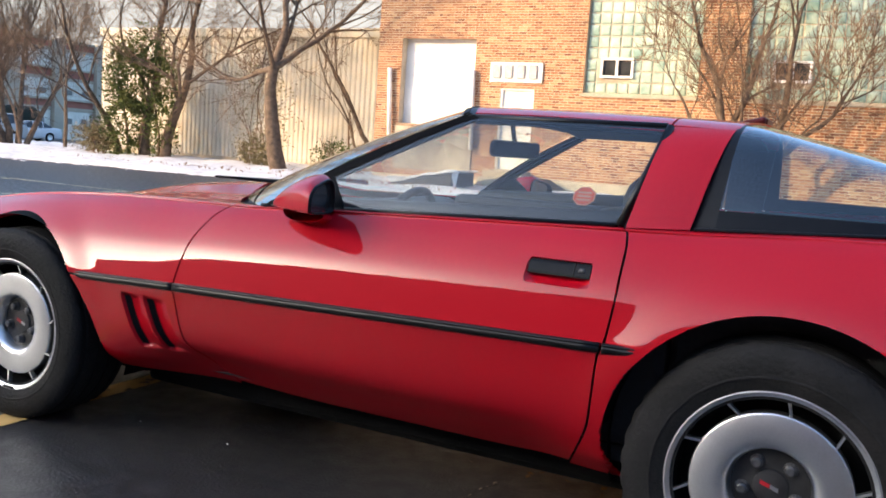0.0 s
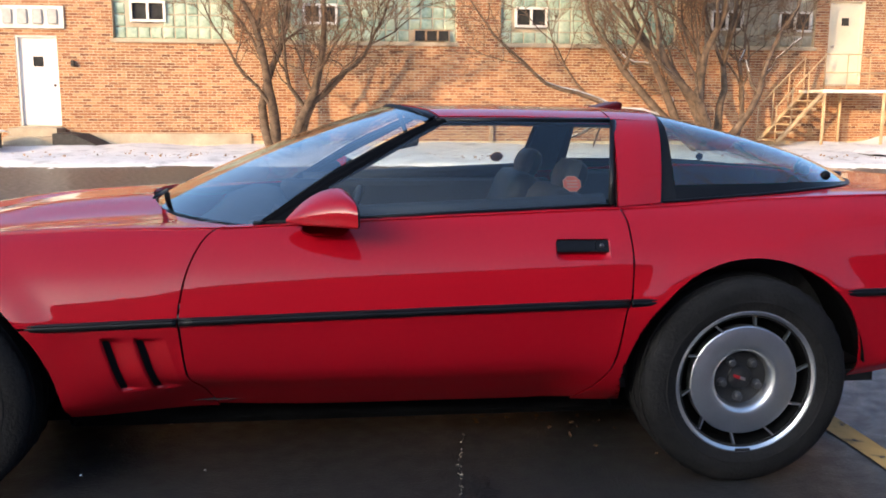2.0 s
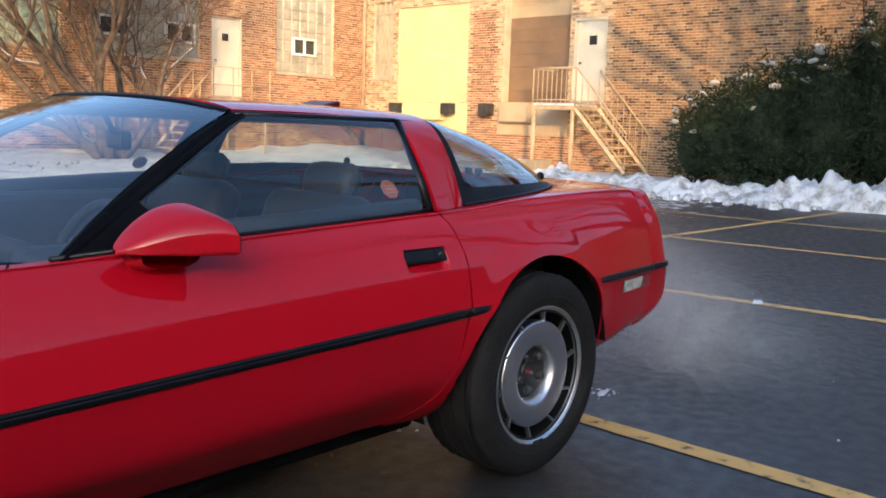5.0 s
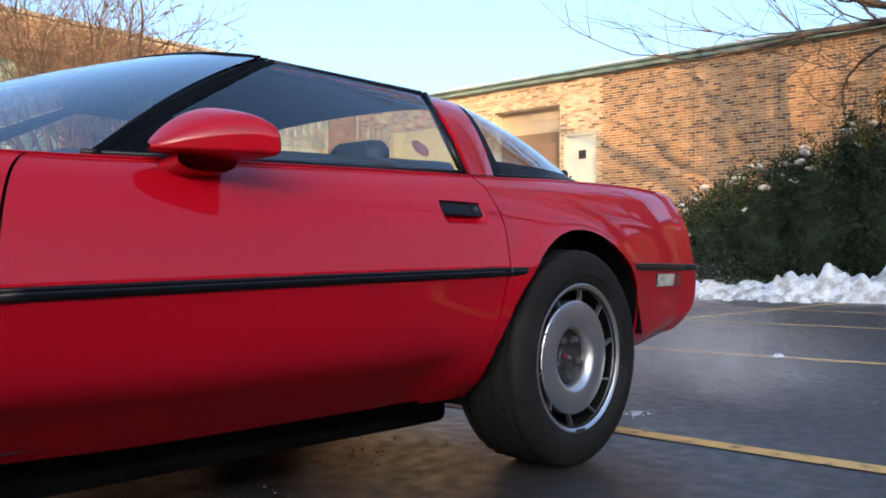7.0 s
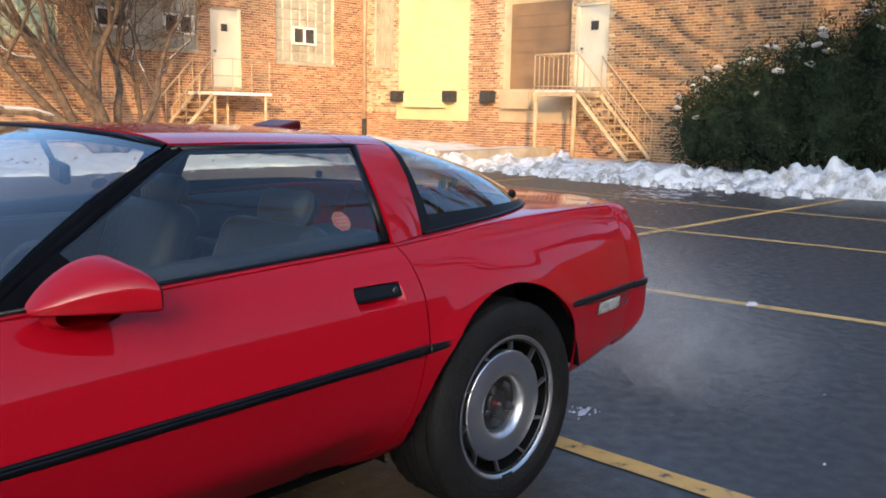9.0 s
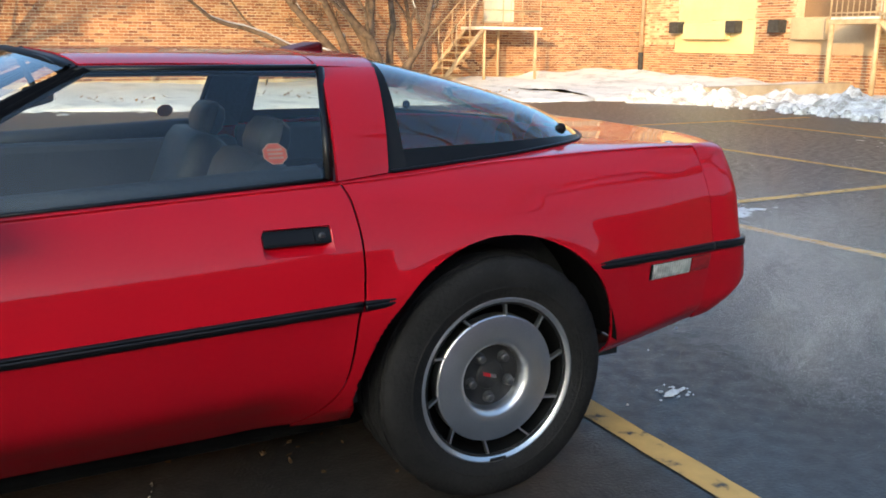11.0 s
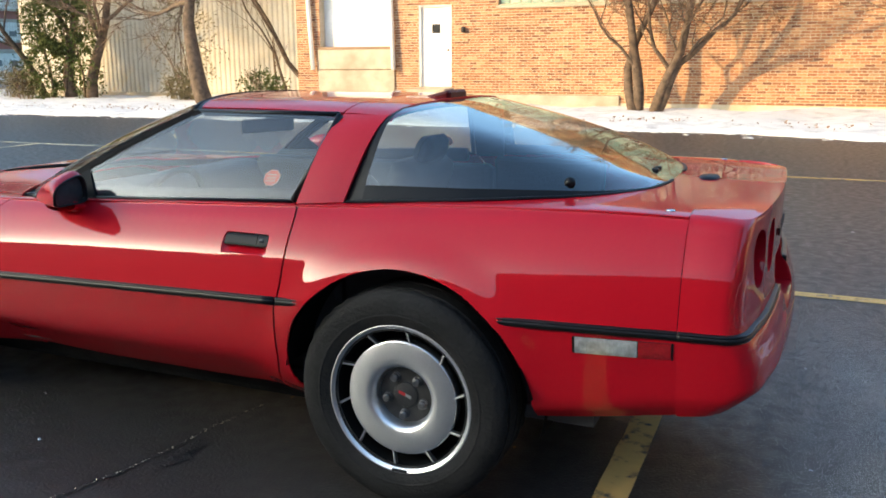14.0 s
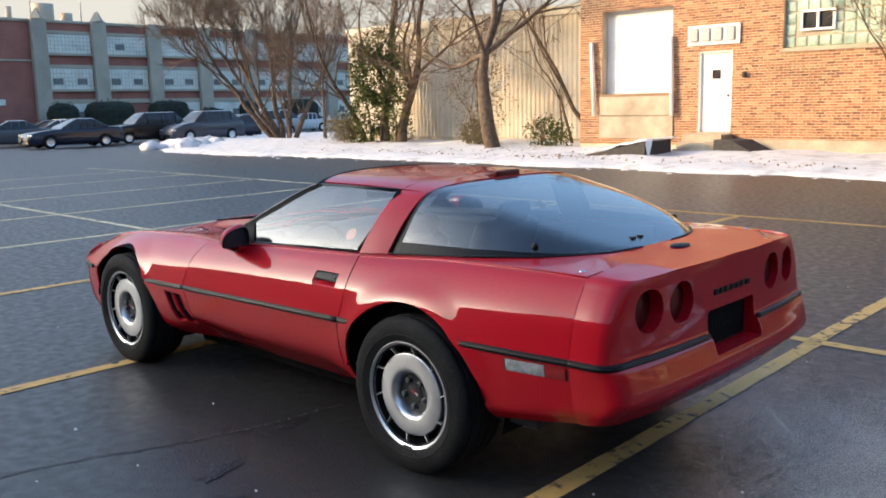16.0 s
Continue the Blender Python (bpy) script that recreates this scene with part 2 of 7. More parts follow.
CREAMDOOR = stuff_mat("pale_cream_door", (0.58, 0.53, 0.42), (0.70, 0.65, 0.53), 1.3, 0.6, 0.08, 0.1, 30)
CREAM = stuff_mat("cream_paint", (0.56, 0.47, 0.25), (0.68, 0.58, 0.33), 1.3, 0.6, 0.08, 0.1, 30)
BROWNDOOR = stuff_mat("brown_door_paint", (0.17, 0.105, 0.062), (0.24, 0.15, 0.09), 1.2, 0.6, 0.08, 0.1, 30)
TANDOOR = stuff_mat("tan_board", (0.40, 0.30, 0.19), (0.52, 0.40, 0.26), 1.2, 0.7, 0.08, 0.1, 30)
GLASSBLOCK = stuff_mat("green_glass_block", (0.19, 0.30, 0.25), (0.50, 0.58, 0.47), 1.8, 0.22, 0.1, 0.25, 12, coat=0.6)
GLASSGREY = stuff_mat("grey_glass_block", (0.26, 0.25, 0.20), (0.44, 0.41, 0.33), 2.2, 0.35, 0.1, 0.25, 12, coat=0.3)
DARKPANE = stuff_mat("dark_pane", (0.02, 0.022, 0.024), (0.05, 0.052, 0.055), 3, 0.12, 0.05, 0.0)
RAIL = stuff_mat("tan_rail_paint", (0.42, 0.30, 0.18), (0.56, 0.43, 0.28), 5, 0.6, 0.1, 0.15, 60)
DOCKRUBBER = stuff_mat("dock_rubber", (0.02, 0.02, 0.02), (0.05, 0.05, 0.05), 12, 0.8, 0.1, 0.2, 60)
SPOUTMAT = stuff_mat("downspout_paint", (0.30, 0.20, 0.13), (0.45, 0.33, 0.23), 3, 0.5, 0.1, 0.1, 30)
COPING = stuff_mat("green_coping", (0.12, 0.19, 0.16), (0.24, 0.31, 0.26), 1.5, 0.45, 0.1, 0.1, 30, metal=0.2)
SHED = stuff_mat("corrugated_paint", (0.37, 0.335, 0.265), (0.54, 0.505, 0.425), 0.9, 0.6, 0.1, 0.1, 20)
BARK = stuff_mat("bark", (0.050, 0.035, 0.026), (0.155, 0.108, 0.076), 7, 0.95, 0.03, 0.9, 35)
TWIG = stuff_mat("twig_bark", (0.11, 0.068, 0.042), (0.22, 0.142, 0.092), 5, 0.9, 0.05, 0.2, 35)
YEW = stuff_mat("yew_needles", (0.012, 0.021, 0.013), (0.052, 0.074, 0.040), 3.5, 0.85, 0.1, 0.0, spec=0.12)
LEAFGREEN = stuff_mat("ivy_leaf", (0.035, 0.055, 0.018), (0.13, 0.15, 0.05), 2.5, 0.8, 0.1, 0.0, spec=0.15)
SHRUBMAT = stuff_mat("dry_shrub", (0.09, 0.075, 0.035), (0.22, 0.18, 0.09), 2.5, 0.8, 0.1, 0.0)
FARBRICK = stuff_mat("far_red_brick", (0.30, 0.105, 0.080), (0.42, 0.155, 0.115), 0.5, 0.9, 0.05, 0.2, 8)
FARCONC = stuff_mat("far_concrete", (0.38, 0.32, 0.25), (0.52, 0.44, 0.345), 0.4, 0.9, 0.05, 0.2, 8)
FARGLASS = stuff_mat("far_block_glass", (0.66, 0.63, 0.56), (0.84, 0.81, 0.74), 0.8, 0.3, 0.1, 0.1, 8)
FARVENT = stuff_mat("far_vent_pane", (0.13, 0.13, 0.125), (0.20, 0.20, 0.19), 2, 0.5, 0.1, 0.0)
TOPIARY = stuff_mat("dark_topiary", (0.008, 0.012, 0.008), (0.022, 0.03, 0.018), 3, 0.9, 0.05, 0.6, 14)
TAR = stuff_mat("crack_tar", (0.010, 0.010, 0.011), (0.022, 0.022, 0.023), 20, 0.5, 0.1, 0.3, 70)
SIGNWHITE = stuff_mat("sign_board", (0.55, 0.53, 0.48), (0.72, 0.70, 0.66), 5, 0.6, 0.1, 0.1, 40)
SIGNGREY = stuff_mat("sign_bar_grey", (0.34, 0.34, 0.34), (0.45, 0.45, 0.45), 9, 0.5, 0.1, 0.0)
IRON = stuff_mat("drain_iron", (0.05, 0.045, 0.04), (0.12, 0.10, 0.085), 14, 0.6, 0.1, 0.4, 60, metal=0.5)


# ---- building helpers ----
def mesh_ob(name, verts, faces, material, parent=None, label="", smooth=False):
    me = bpy.data.meshes.new(name)
    me.from_pydata([tuple(map(float, v)) for v in verts], [], faces)
    me.materials.append(material)
    if smooth:
        me.shade_smooth()
    ob = new(name, me)
    ob.parent = parent
    if label:
        ob["label"] = label
    return ob


def part(name, bm, material, parent=None, label="", smooth=False):
    me = bpy.data.meshes.new(name)
    bm.to_mesh(me)
    bm.free()
    me.materials.append(material)
    if smooth:
        me.shade_smooth()
    ob = new(name, me)
    ob.parent = parent
    if label:
        ob["label"] = label
    return ob


def thing(name, label, category, group="", kind="", at=(0, 0, 0)):
    return tagged(place(new(name), at), label, category, group, kind)


def place(ob, at):
    ob.location = at
    return ob


def add_box(bm, lo, hi, bevel=0.0, turn=None):
    c = [(a + b) / 2 for a, b in zip(lo, hi)]
    s = [abs(b - a) for a, b in zip(lo, hi)]
    m = Matrix.Translation(c) @ (turn if turn else Matrix()) @ Matrix.Diagonal((*s, 1))
    r = bmesh.ops.create_cube(bm, size=1, matrix=m)
    if bevel:
        es = list({e for v in r["verts"] for e in v.link_edges})
        bmesh.ops.bevel(bm, geom=es, offset=bevel, segments=2, affect="EDGES", profile=0.5)


def box(name, lo, hi, material, parent=None, bevel=0.0, label="", turn=None):
    bm = bmesh.new()
    add_box(bm, lo, hi, bevel, turn)
    return part(name, bm, material, parent, label)


def add_tube(bm, a, b, r0, r1=None, n=8):
    a, b = Vector(a), Vector(b)
    r1 = r0 if r1 is None else r1
    m = Matrix.Translation((a + b) / 2) @ (b - a).to_track_quat("Z", "Y").to_matrix().to_4x4()
    bmesh.ops.create_cone(bm, cap_ends=True, segments=n, radius1=r0, radius2=r1, depth=(b - a).length, matrix=m)


def tube(name, a, b, r, material, parent=None, n=8, label="", r1=None):
    bm = bmesh.new()
    add_tube(bm, a, b, r, r1, n)
    return part(name, bm, material, parent, label, smooth=True)


def pchip(xs, ys):
    """Smooth, shape-keeping interpolation."""
    xs, ys = np.array(xs, float), np.array(ys, float)
    h, d = np.diff(xs), np.diff(ys) / np.diff(xs)
    m = np.zeros_like(ys)
    m[0], m[-1] = d[0], d[-1]
    for i in range(1, len(xs) - 1):
        if d[i - 1] * d[i] > 0:
            w1, w2 = 2 * h[i] + h[i - 1], h[i] + 2 * h[i - 1]
            m[i] = (w1 + w2) / (w1 / d[i - 1] + w2 / d[i])

    def f(x):
        x = np.clip(x, xs[0], xs[-1])
        i = np.clip(np.searchsorted(xs, x) - 1, 0, len(xs) - 2)
        t = (x - xs[i]) / h[i]
        return ((1 + 2 * t) * (1 - t) ** 2 * ys[i] + t * (1 - t) ** 2 * h[i] * m[i] + t * t * (3 - 2 * t) * ys[i + 1] + t * t * (t - 1) * h[i] * m[i + 1])
    return f


def catmull(points, s):
    """The place at s (0 .. count-1) along a smooth curve through points."""
    n = len(points)
    i = min(max(int(s), 0), n - 2)
    t = s - i
    p1, p2 = points[i], points[i + 1]
    p0 = points[i - 1] if i > 0 else 2 * p1 - p2
    p3 = points[i + 2] if i + 2 < n else 2 * p2 - p1
    return 0.5 * (2 * p1 + (p2 - p0) * t + (2 * p0 - 5 * p1 + 4 * p2 - p3) * t * t + (3 * p1 - p0 - 3 * p2 + p3) * t ** 3)


def sheet(name, grid, material, parent, thick=0.0, cuts=(), outward=None, label="", smooth=True, flip=False):
    """A surface from a grid of points; cuts: (inside, onto) pairs open holes whose rims are drawn onto their outlines."""
    ni, nj = len(grid), len(grid[0])
    verts = [Vector(p) for row in grid for p in row]
    faces = [(i * nj + j, (i + 1) * nj + j, (i + 1) * nj + j + 1, i * nj + j + 1) for i in range(ni - 1) for j in range(nj - 1)]
    for inside, onto in cuts:
        hit = [inside(v) for v in verts]
        kept = [f for f in faces if sum(hit[k] for k in f) < 3]
        used = {k for f in kept for k in f}
        for k in used:
            if hit[k]:
                verts[k] = onto(verts[k])
        faces = kept
    used = sorted({k for f in faces for k in f})
    back = {k: q for q, k in enumerate(used)}
    verts = [verts[k] for k in used]
    faces = [tuple(back[k] for k in f) for f in faces]
    bm = bmesh.new()
    vs = [bm.verts.new(v) for v in verts]
    for f in faces:
        if len(set(f)) == 4:
            bm.faces.new([vs[k] for k in f])
    bmesh.ops.remove_doubles(bm, verts=bm.verts, dist=0.0003)
    bm.normal_update()
    if outward is not None:
        tot = sum((f.normal.dot(f.calc_center_median() - Vector(outward)) for f in bm.faces))
        if tot < 0:
            bmesh.ops.reverse_faces(bm, faces=bm.faces)
    if thick:
        for e in bm.edges:
            if e.is_boundary:
                e.smooth = False
    ob = part(name, bm, material, parent, label, smooth)
    if thick:
        mod = ob.modifiers.new("thickness", "SOLIDIFY")
        mod.thickness, mod.offset, mod.use_even_offset = thick, -1, False
    return ob


def lathe(profile, n=64, axis="y", centre=(0, 0, 0), arc=(0, 2 * math.pi)):
    """Verts and faces of a turned shape; profile: (radius, along) pairs."""
    verts, faces = [], []
    full = abs(arc[1] - arc[0] - 2 * math.pi) < 1e-6
    steps = n if full else n + 1
    for k in range(steps):
        a = arc[0] + (arc[1] - arc[0]) * k / n
        for r, d in profile:
            p = (r * math.cos(a), d, r * math.sin(a)) if axis == "y" else (d, r * math.cos(a), r * math.sin(a)) if axis == "x" else (r * math.cos(a), r * math.sin(a), d)
            verts.append([p[q] + centre[q] for q in range(3)])
    m = len(profile)
    for k in range(n):
        k2 = (k + 1) % steps
        for j in range(m - 1):
            faces.append((k * m + j, k2 * m + j, k2 * m + j + 1, k * m + j + 1))
    return verts, faces


def smooth_by_angle(ob, deg=35):
    ob.data.shade_smooth()
    bm = bmesh.new()
    bm.from_mesh(ob.data)
    bmesh.ops.recalc_face_normals(bm, faces=bm.faces)
    for e in bm.edges:
        if len(e.link_faces) == 2 and e.calc_face_angle(0) > radians(deg):
            e.smooth = False
    bm.to_mesh(ob.data)
    bm.free()
    return ob

# ---- the red sports car ----
car = thing("sports_car", "glossy red two-door hatchback coupe parked across the stall lines", "car")

half_w = pchip([-2.05, -1.95, -1.8, -1.6, -1.222, -0.9, -0.47, 0.0, 0.83, 1.222, 1.51, 1.75, 2.0], [0.62, 0.74, 0.82, 0.862, 0.886, 0.893, 0.90, 0.905, 0.909, 0.903, 0.885, 0.862, 0.826])
strip_z = pchip([-2.05, -0.88, -0.47, 0.83, 1.51, 2.2], [0.535, 0.546, 0.558, 0.590, 0.603, 0.598])
sill_z = pchip([-2.05, -1.6, -0.8, 0.0, 0.5, 0.84, 1.3, 1.62, 2.0], [0.22, 0.22, 0.235, 0.215, 0.215, 0.23, 0.275, 0.307, 0.360])
crest_y = pchip([-2.05, -1.7, -1.2, -0.6, -0.34, 0.0, 0.8, 0.98, 1.3, 1.7, 2.0], [0.50, 0.66, 0.68, 0.71, 0.745, 0.752, 0.752, 0.738, 0.71, 0.70, 0.69])
crest_z = pchip([-2.05, -1.9, -1.52, -1.26, -1.02, -0.79, -0.34, 0.0, 0.8, 0.98, 1.3, 1.8, 2.1], [0.60, 0.63, 0.735, 0.772, 0.792, 0.803, 0.812, 0.828, 0.860, 0.866, 0.884, 0.894, 0.886])
inner_z = pchip([-2.05, -1.9, -1.5, -1.2, -0.95, -0.6, -0.3, 0.8, 1.0, 1.6, 2.1], [0.60, 0.63, 0.715, 0.752, 0.785, 0.81, 0.82, 0.87, 0.88, 0.905, 0.893])
mid_z = pchip([-2.05, -1.9, -1.67, -1.3, -0.97, -0.6, -0.3, 0.8, 1.0, 1.6, 2.1], [0.60, 0.63, 0.69, 0.772, 0.828, 0.85, 0.85, 0.88, 0.89, 0.91, 0.896])

tuck = pchip([-2.05, -0.8, -0.4, 0.6, 0.84, 1.55, 2.0], [0.10, 0.15, 0.25, 0.25, 0.19, 0.10, 0.075])


def section(x):
    """Half of the body's cross-section at x: rows of (outward, up) from the sill to the middle line."""
    w, zm, zs, cy, cz, tk = (float(f(x)) for f in (half_w, strip_z, sill_z, crest_y, crest_z, tuck))
    rise = cz - zm
    return np.array([
        (w - tk, zs), (w - tk * (0.46 + 0.6 * max(0, tk - 0.11)), zs + 0.05 + 0.30 * max(0, tk - 0.11)), (w - 0.020 - 0.17 * max(0, tk - 0.1), zs + (zm - zs) * 0.5), (w - 0.004, zm - 0.035), (w, zm), (w - 0.005, zm + 0.03),
        (w + (cy - w) * 0.22, zm + rise * 0.50), (w + (cy - w) * 0.55, zm + rise * 0.80), (w + (cy - w) * 0.82, zm + rise * 0.95), (cy, cz),
        (cy * 0.66, float(inner_z(x))), (cy * 0.30, float(mid_z(x)) - 0.003), (0.0, float(mid_z(x)))])


S_STRIP, S_EDGE, S_MID = 4.0, 9.0, 12.0
cache_sec = {}


def body(x, s, side=-1):
    key = round(float(x), 5)
    if key not in cache_sec:
        cache_sec[key] = section(key)
    y, z = catmull(cache_sec[key], s)
    return Vector((x, side * y, z))


def s_at_z(x, z):
    """Where up the side the body is at height z."""
    lo, hi = 0.0, S_EDGE
    for _ in range(30):
        m = (lo + hi) / 2
        if body(x, m).z < z:
            lo = m
        else:
            hi = m
    return (lo + hi) / 2


def body_at(x, z, side=-1):
    return body(x, s_at_z(x, z), side)


ARCHES = ((-1.216, 0.308, 0.392), (1.222, 0.328, 0.387))


def flare(p, side):
    """The rounded lip swelling out above a wheel arch."""
    q = p.copy()
    for cx, cz, r in ARCHES:
        e = math.hypot(p.x - cx, p.z - cz) - r
        if -0.02 < e < 0.10 and p.z > 0.40:
            k = 1 - max(0.0, e) / 0.10
            q.y += side * 0.011 * k * k * (3 - 2 * k) * min(1.0, (p.z - 0.40) / 0.14)
    return q


def arch_cut(cx, cz, r, side):
    def inside(v):
        return math.hypot(v.x - cx, v.z - cz) < r or (abs(v.x - cx) < r and v.z < cz)

    def onto(v):
        dx, dz = v.x - cx, max(v.z - cz, 0.0)
        if v.z < cz:
            near = 0.034 * min(1.0, (cz - v.z) / 0.10) if cx > 0 and dx < 0 else 0.0
            return Vector((cx + math.copysign(r - near, dx), v.y, v.z))
        k = r / max(1e-6, math.hypot(dx, dz))
        x, z = cx + dx * k, cz + dz * k
        return flare(body_at(x, z, side), side)
    return inside, onto


def panel(name, s0, s1, xl, xr, nx, ns, side, cuts=(), material=None, thick=0.005, warp=None, label=""):
    grid = []
    for i in range(nx + 1):
        row = []
        for j in range(ns + 1):
            s = s0 + (s1 - s0) * j / ns
            a, b = xl(s), xr(s)
            p = body(a + (b - a) * i / nx, s, side)
            row.append(flare(warp(p) if warp else p, side))
        grid.append(row)
    return sheet(name, grid, material or RED, car, thick, cuts, outward=(0.3, 0, 0.35), label=label)


# seams of the door, as x over the place up the side
seam_f = pchip([0, 1, 2, 4, 5, 6, 7, 8, 9], [-0.40, -0.425, -0.462, -0.472, -0.470, -0.452, -0.42, -0.385, -0.345])
seam_r = pchip([0, 1, 2, 4, 5, 6, 7, 8, 9, 9.5], [0.715, 0.765, 0.808, 0.834, 0.842, 0.850, 0.848, 0.838, 0.826, 0.826])
cowl_x = pchip([9, 10, 11, 12], [-0.345, -0.56, -0.67, -0.71])
GAP = 0.003

for side in (-1, 1):
    fa = arch_cut(*ARCHES[0], side)
    ra = arch_cut(*ARCHES[1], side)

    def gill(p, side=side):
        """Two louvred scoops behind the front wheel."""
        q = p.copy()
        for x0 in (-0.690, -0.597):
            lean = (0.515 - p.z) * 0.20
            d = p.x - (x0 + lean)
            if 0.335 < p.z < 0.512 and 0 <= d < 0.085:
                e = min(1, (0.512 - p.z) / 0.012, (p.z - 0.335) / 0.012)
                q.y -= side * 0.026 * (1 - d / 0.085) * e
        return q
    panel("fender_side", 0, S_STRIP - 0.12, lambda s: -0.90, lambda s: float(seam_f(s)) - GAP, 130, 60, side, (fa,), warp=gill)
    panel("front_fender", S_STRIP + 0.12, S_EDGE, lambda s: -1.92, lambda s: float(seam_f(s)) - GAP, 150, 44, side, (fa,))
    for x0 in (-0.690, -0.597):
        slot = []
        for k in range(9):
            z = 0.345 + (0.502 - 0.345) * k / 8
            lean = (0.515 - z) * 0.20
            slot.append([body_at(x0 + lean + e, z, side) + Vector((0, -side * dd, 0)) for e, dd in ((0.001, 0.010), (0.004, 0.0155), (0.017, 0.0175), (0.019, 0.022))])
        sheet("gill_slot", slot, TRIM, car, 0.0, outward=(-0.6, 0, 0.4), label="black slot of the fender gill")
    panel("nose_side", 0, S_STRIP - 0.12, lambda s: -1.92, lambda s: -1.2, 60, 24, side, (fa,))
    hx0, hx1, hz0, hz1 = 0.617, 0.782, 0.714, 0.774

    def in_h(v):
        return hx0 < v.x < hx1 and hz0 < v.z < hz1 and abs(v.y) > 0.7

    def on_h(v, side=side):
        opts = [(abs(v.x - hx0), hx0, v.z), (abs(v.x - hx1), hx1, v.z), (abs(v.z - hz0), v.x, hz0), (abs(v.z - hz1), v.x, hz1)]
        _, x, z = min(opts)
        return body_at(x, z, side)
    panel("door_skin", 0.15, S_EDGE, lambda s: float(seam_f(s)) + GAP, lambda s: float(seam_r(s)) - GAP, 150, 90, side, ((in_h, on_h),), label="red door panel with a black strip")
    # glass line of the hatch, in plan
    gx = pchip([0.0, 0.18, 0.41, 0.57, 0.65, 0.70, 0.735], [1.85, 1.845, 1.78, 1.65, 1.50, 1.30, 0.97])

    def in_g(v):
        return v.z > 0.80 and abs(v.y) < 0.7349 and v.x < float(gx(abs(v.y)))

    def on_g(v, side=side):
        best = min((math.hypot(v.x - float(gx(y)), abs(v.y) - y), y) for y in np.linspace(max(0, abs(v.y) - 0.06), min(0.735, abs(v.y) + 0.06), 25))
        return Vector((float(gx(best[1])), side * best[1], v.z))
    panel("quarter_panel", 0, S_EDGE + 0.42, lambda s: float(seam_r(s)) + GAP, lambda s: 1.983 if s > S_STRIP else 1.9852, 170, 96, side, (ra, (in_g, on_g)))

hood = []
for i in range(111):
    row = []
    for j in range(-44, 45):
        s = S_MID - 3.0 * abs(j) / 44
        a, b = -1.92, float(cowl_x(s))
        row.append(body(a + (b - a) * i / 110, s, -1 if j < 0 else 1))
    hood.append(row)
sheet("hood", hood, RED, car, 0.010, (), outward=(-1, 0, 0), label="red clamshell hood with a raised middle")
deck = []
for i in range(61):
    row = []
    for j in range(-40, 41):
        s = S_MID - 3.0 * abs(j) / 40
        p = body(1.45 + (2.155 - 1.45) * i / 60, s, -1 if j < 0 else 1)
        row.append(p)
    deck.append(row)


def lip_x(y):
    return 2.186 - 0.0436 * (abs(y) / 0.69) ** 8 - 0.0337 * (y / 0.69) ** 2


deck = [[Vector((1.45 + (lip_x(p.y) - 1.45) * i / 60, p.y, p.z - 0.0008 - 0.009 * min(1.0, max(0.0, abs(p.y) - 0.42) / 0.25) * min(1.0, max(0.0, i / 60 - 0.74) / 0.22))) for p in row] for i, row in enumerate(deck)]
sheet("rear_deck", deck, RED, car, 0.010, ((in_g, lambda v: Vector((float(gx(abs(v.y))), v.y, v.z)) if abs(v.y) < 0.6 else on_g(v, math.copysign(1, v.y))),), outward=(1.8, 0, 0))

# tail: an outline in plan, set in and out with height
tail_plan = [np.array(p) for p in ((1.985, 0.832), (2.070, 0.828), (2.132, 0.815), (2.167, 0.772), (2.183, 0.685), (2.200, 0.55), (2.211, 0.35), (2.217, 0.15), (2.219, 0.0))]
tail_in = pchip([0.355, 0.37, 0.40, 0.43, 0.455, 0.475, 0.50, 0.54, 0.592, 0.604, 0.63, 0.70, 0.80, 0.86, 0.885], [0.078, 0.064, 0.034, 0.004, -0.018, -0.024, -0.020, -0.008, 0.012, 0.026, 0.033, 0.036, 0.036, 0.034, 0.034])
side_in = pchip(list(np.linspace(0.355, 0.882, 16)) + [0.8895], [0.832 - abs(body_at(1.985, max(z, 0.362)).y) for z in np.linspace(0.355, 0.882, 16)] + [0.142])


def tail(u, z, side):
    p = catmull(tail_plan, u)
    ky = min(1.0, max(0.0, (p[1] - 0.30) / 0.50))
    kx = min(1.0, max(0.0, (p[0] - (2.03 if z > 0.598 else 1.995)) / 0.15))
    if z < 0.598:
        low = 0.355 + 0.018 * min(1.0, max(0.0, (p[0] - 1.985) / 0.19))
        z = low + (z - 0.355) / 0.243 * (0.598 - low)
    x, y = p[0] - float(tail_in(z)) * kx, p[1] - float(side_in(z)) * ky
    b = kx * ky
    return Vector((x, side * max(y, 0.0), z - 0.010 * b * max(0.0, (z - 0.80) / 0.09) ** 1.5))


LIGHTS = ((0.585, 0.765, 0.078), (0.385, 0.765, 0.078))


def light_cut(cy, cz, r):
    def inside(v):
        return v.x > 2.02 and math.hypot(v.y - cy, v.z - cz) < r

    def onto(v):
        k = r / max(1e-6, math.hypot(v.y - cy, v.z - cz))
        return Vector((v.x, cy + (v.y - cy) * k, cz + (v.z - cz) * k))
    return inside, onto


PLATE = (-0.20, 0.20, 0.53, 0.695)


def in_plate(v):
    return v.x > 2.02 and PLATE[0] < v.y < PLATE[1] and PLATE[2] < v.z < PLATE[3]


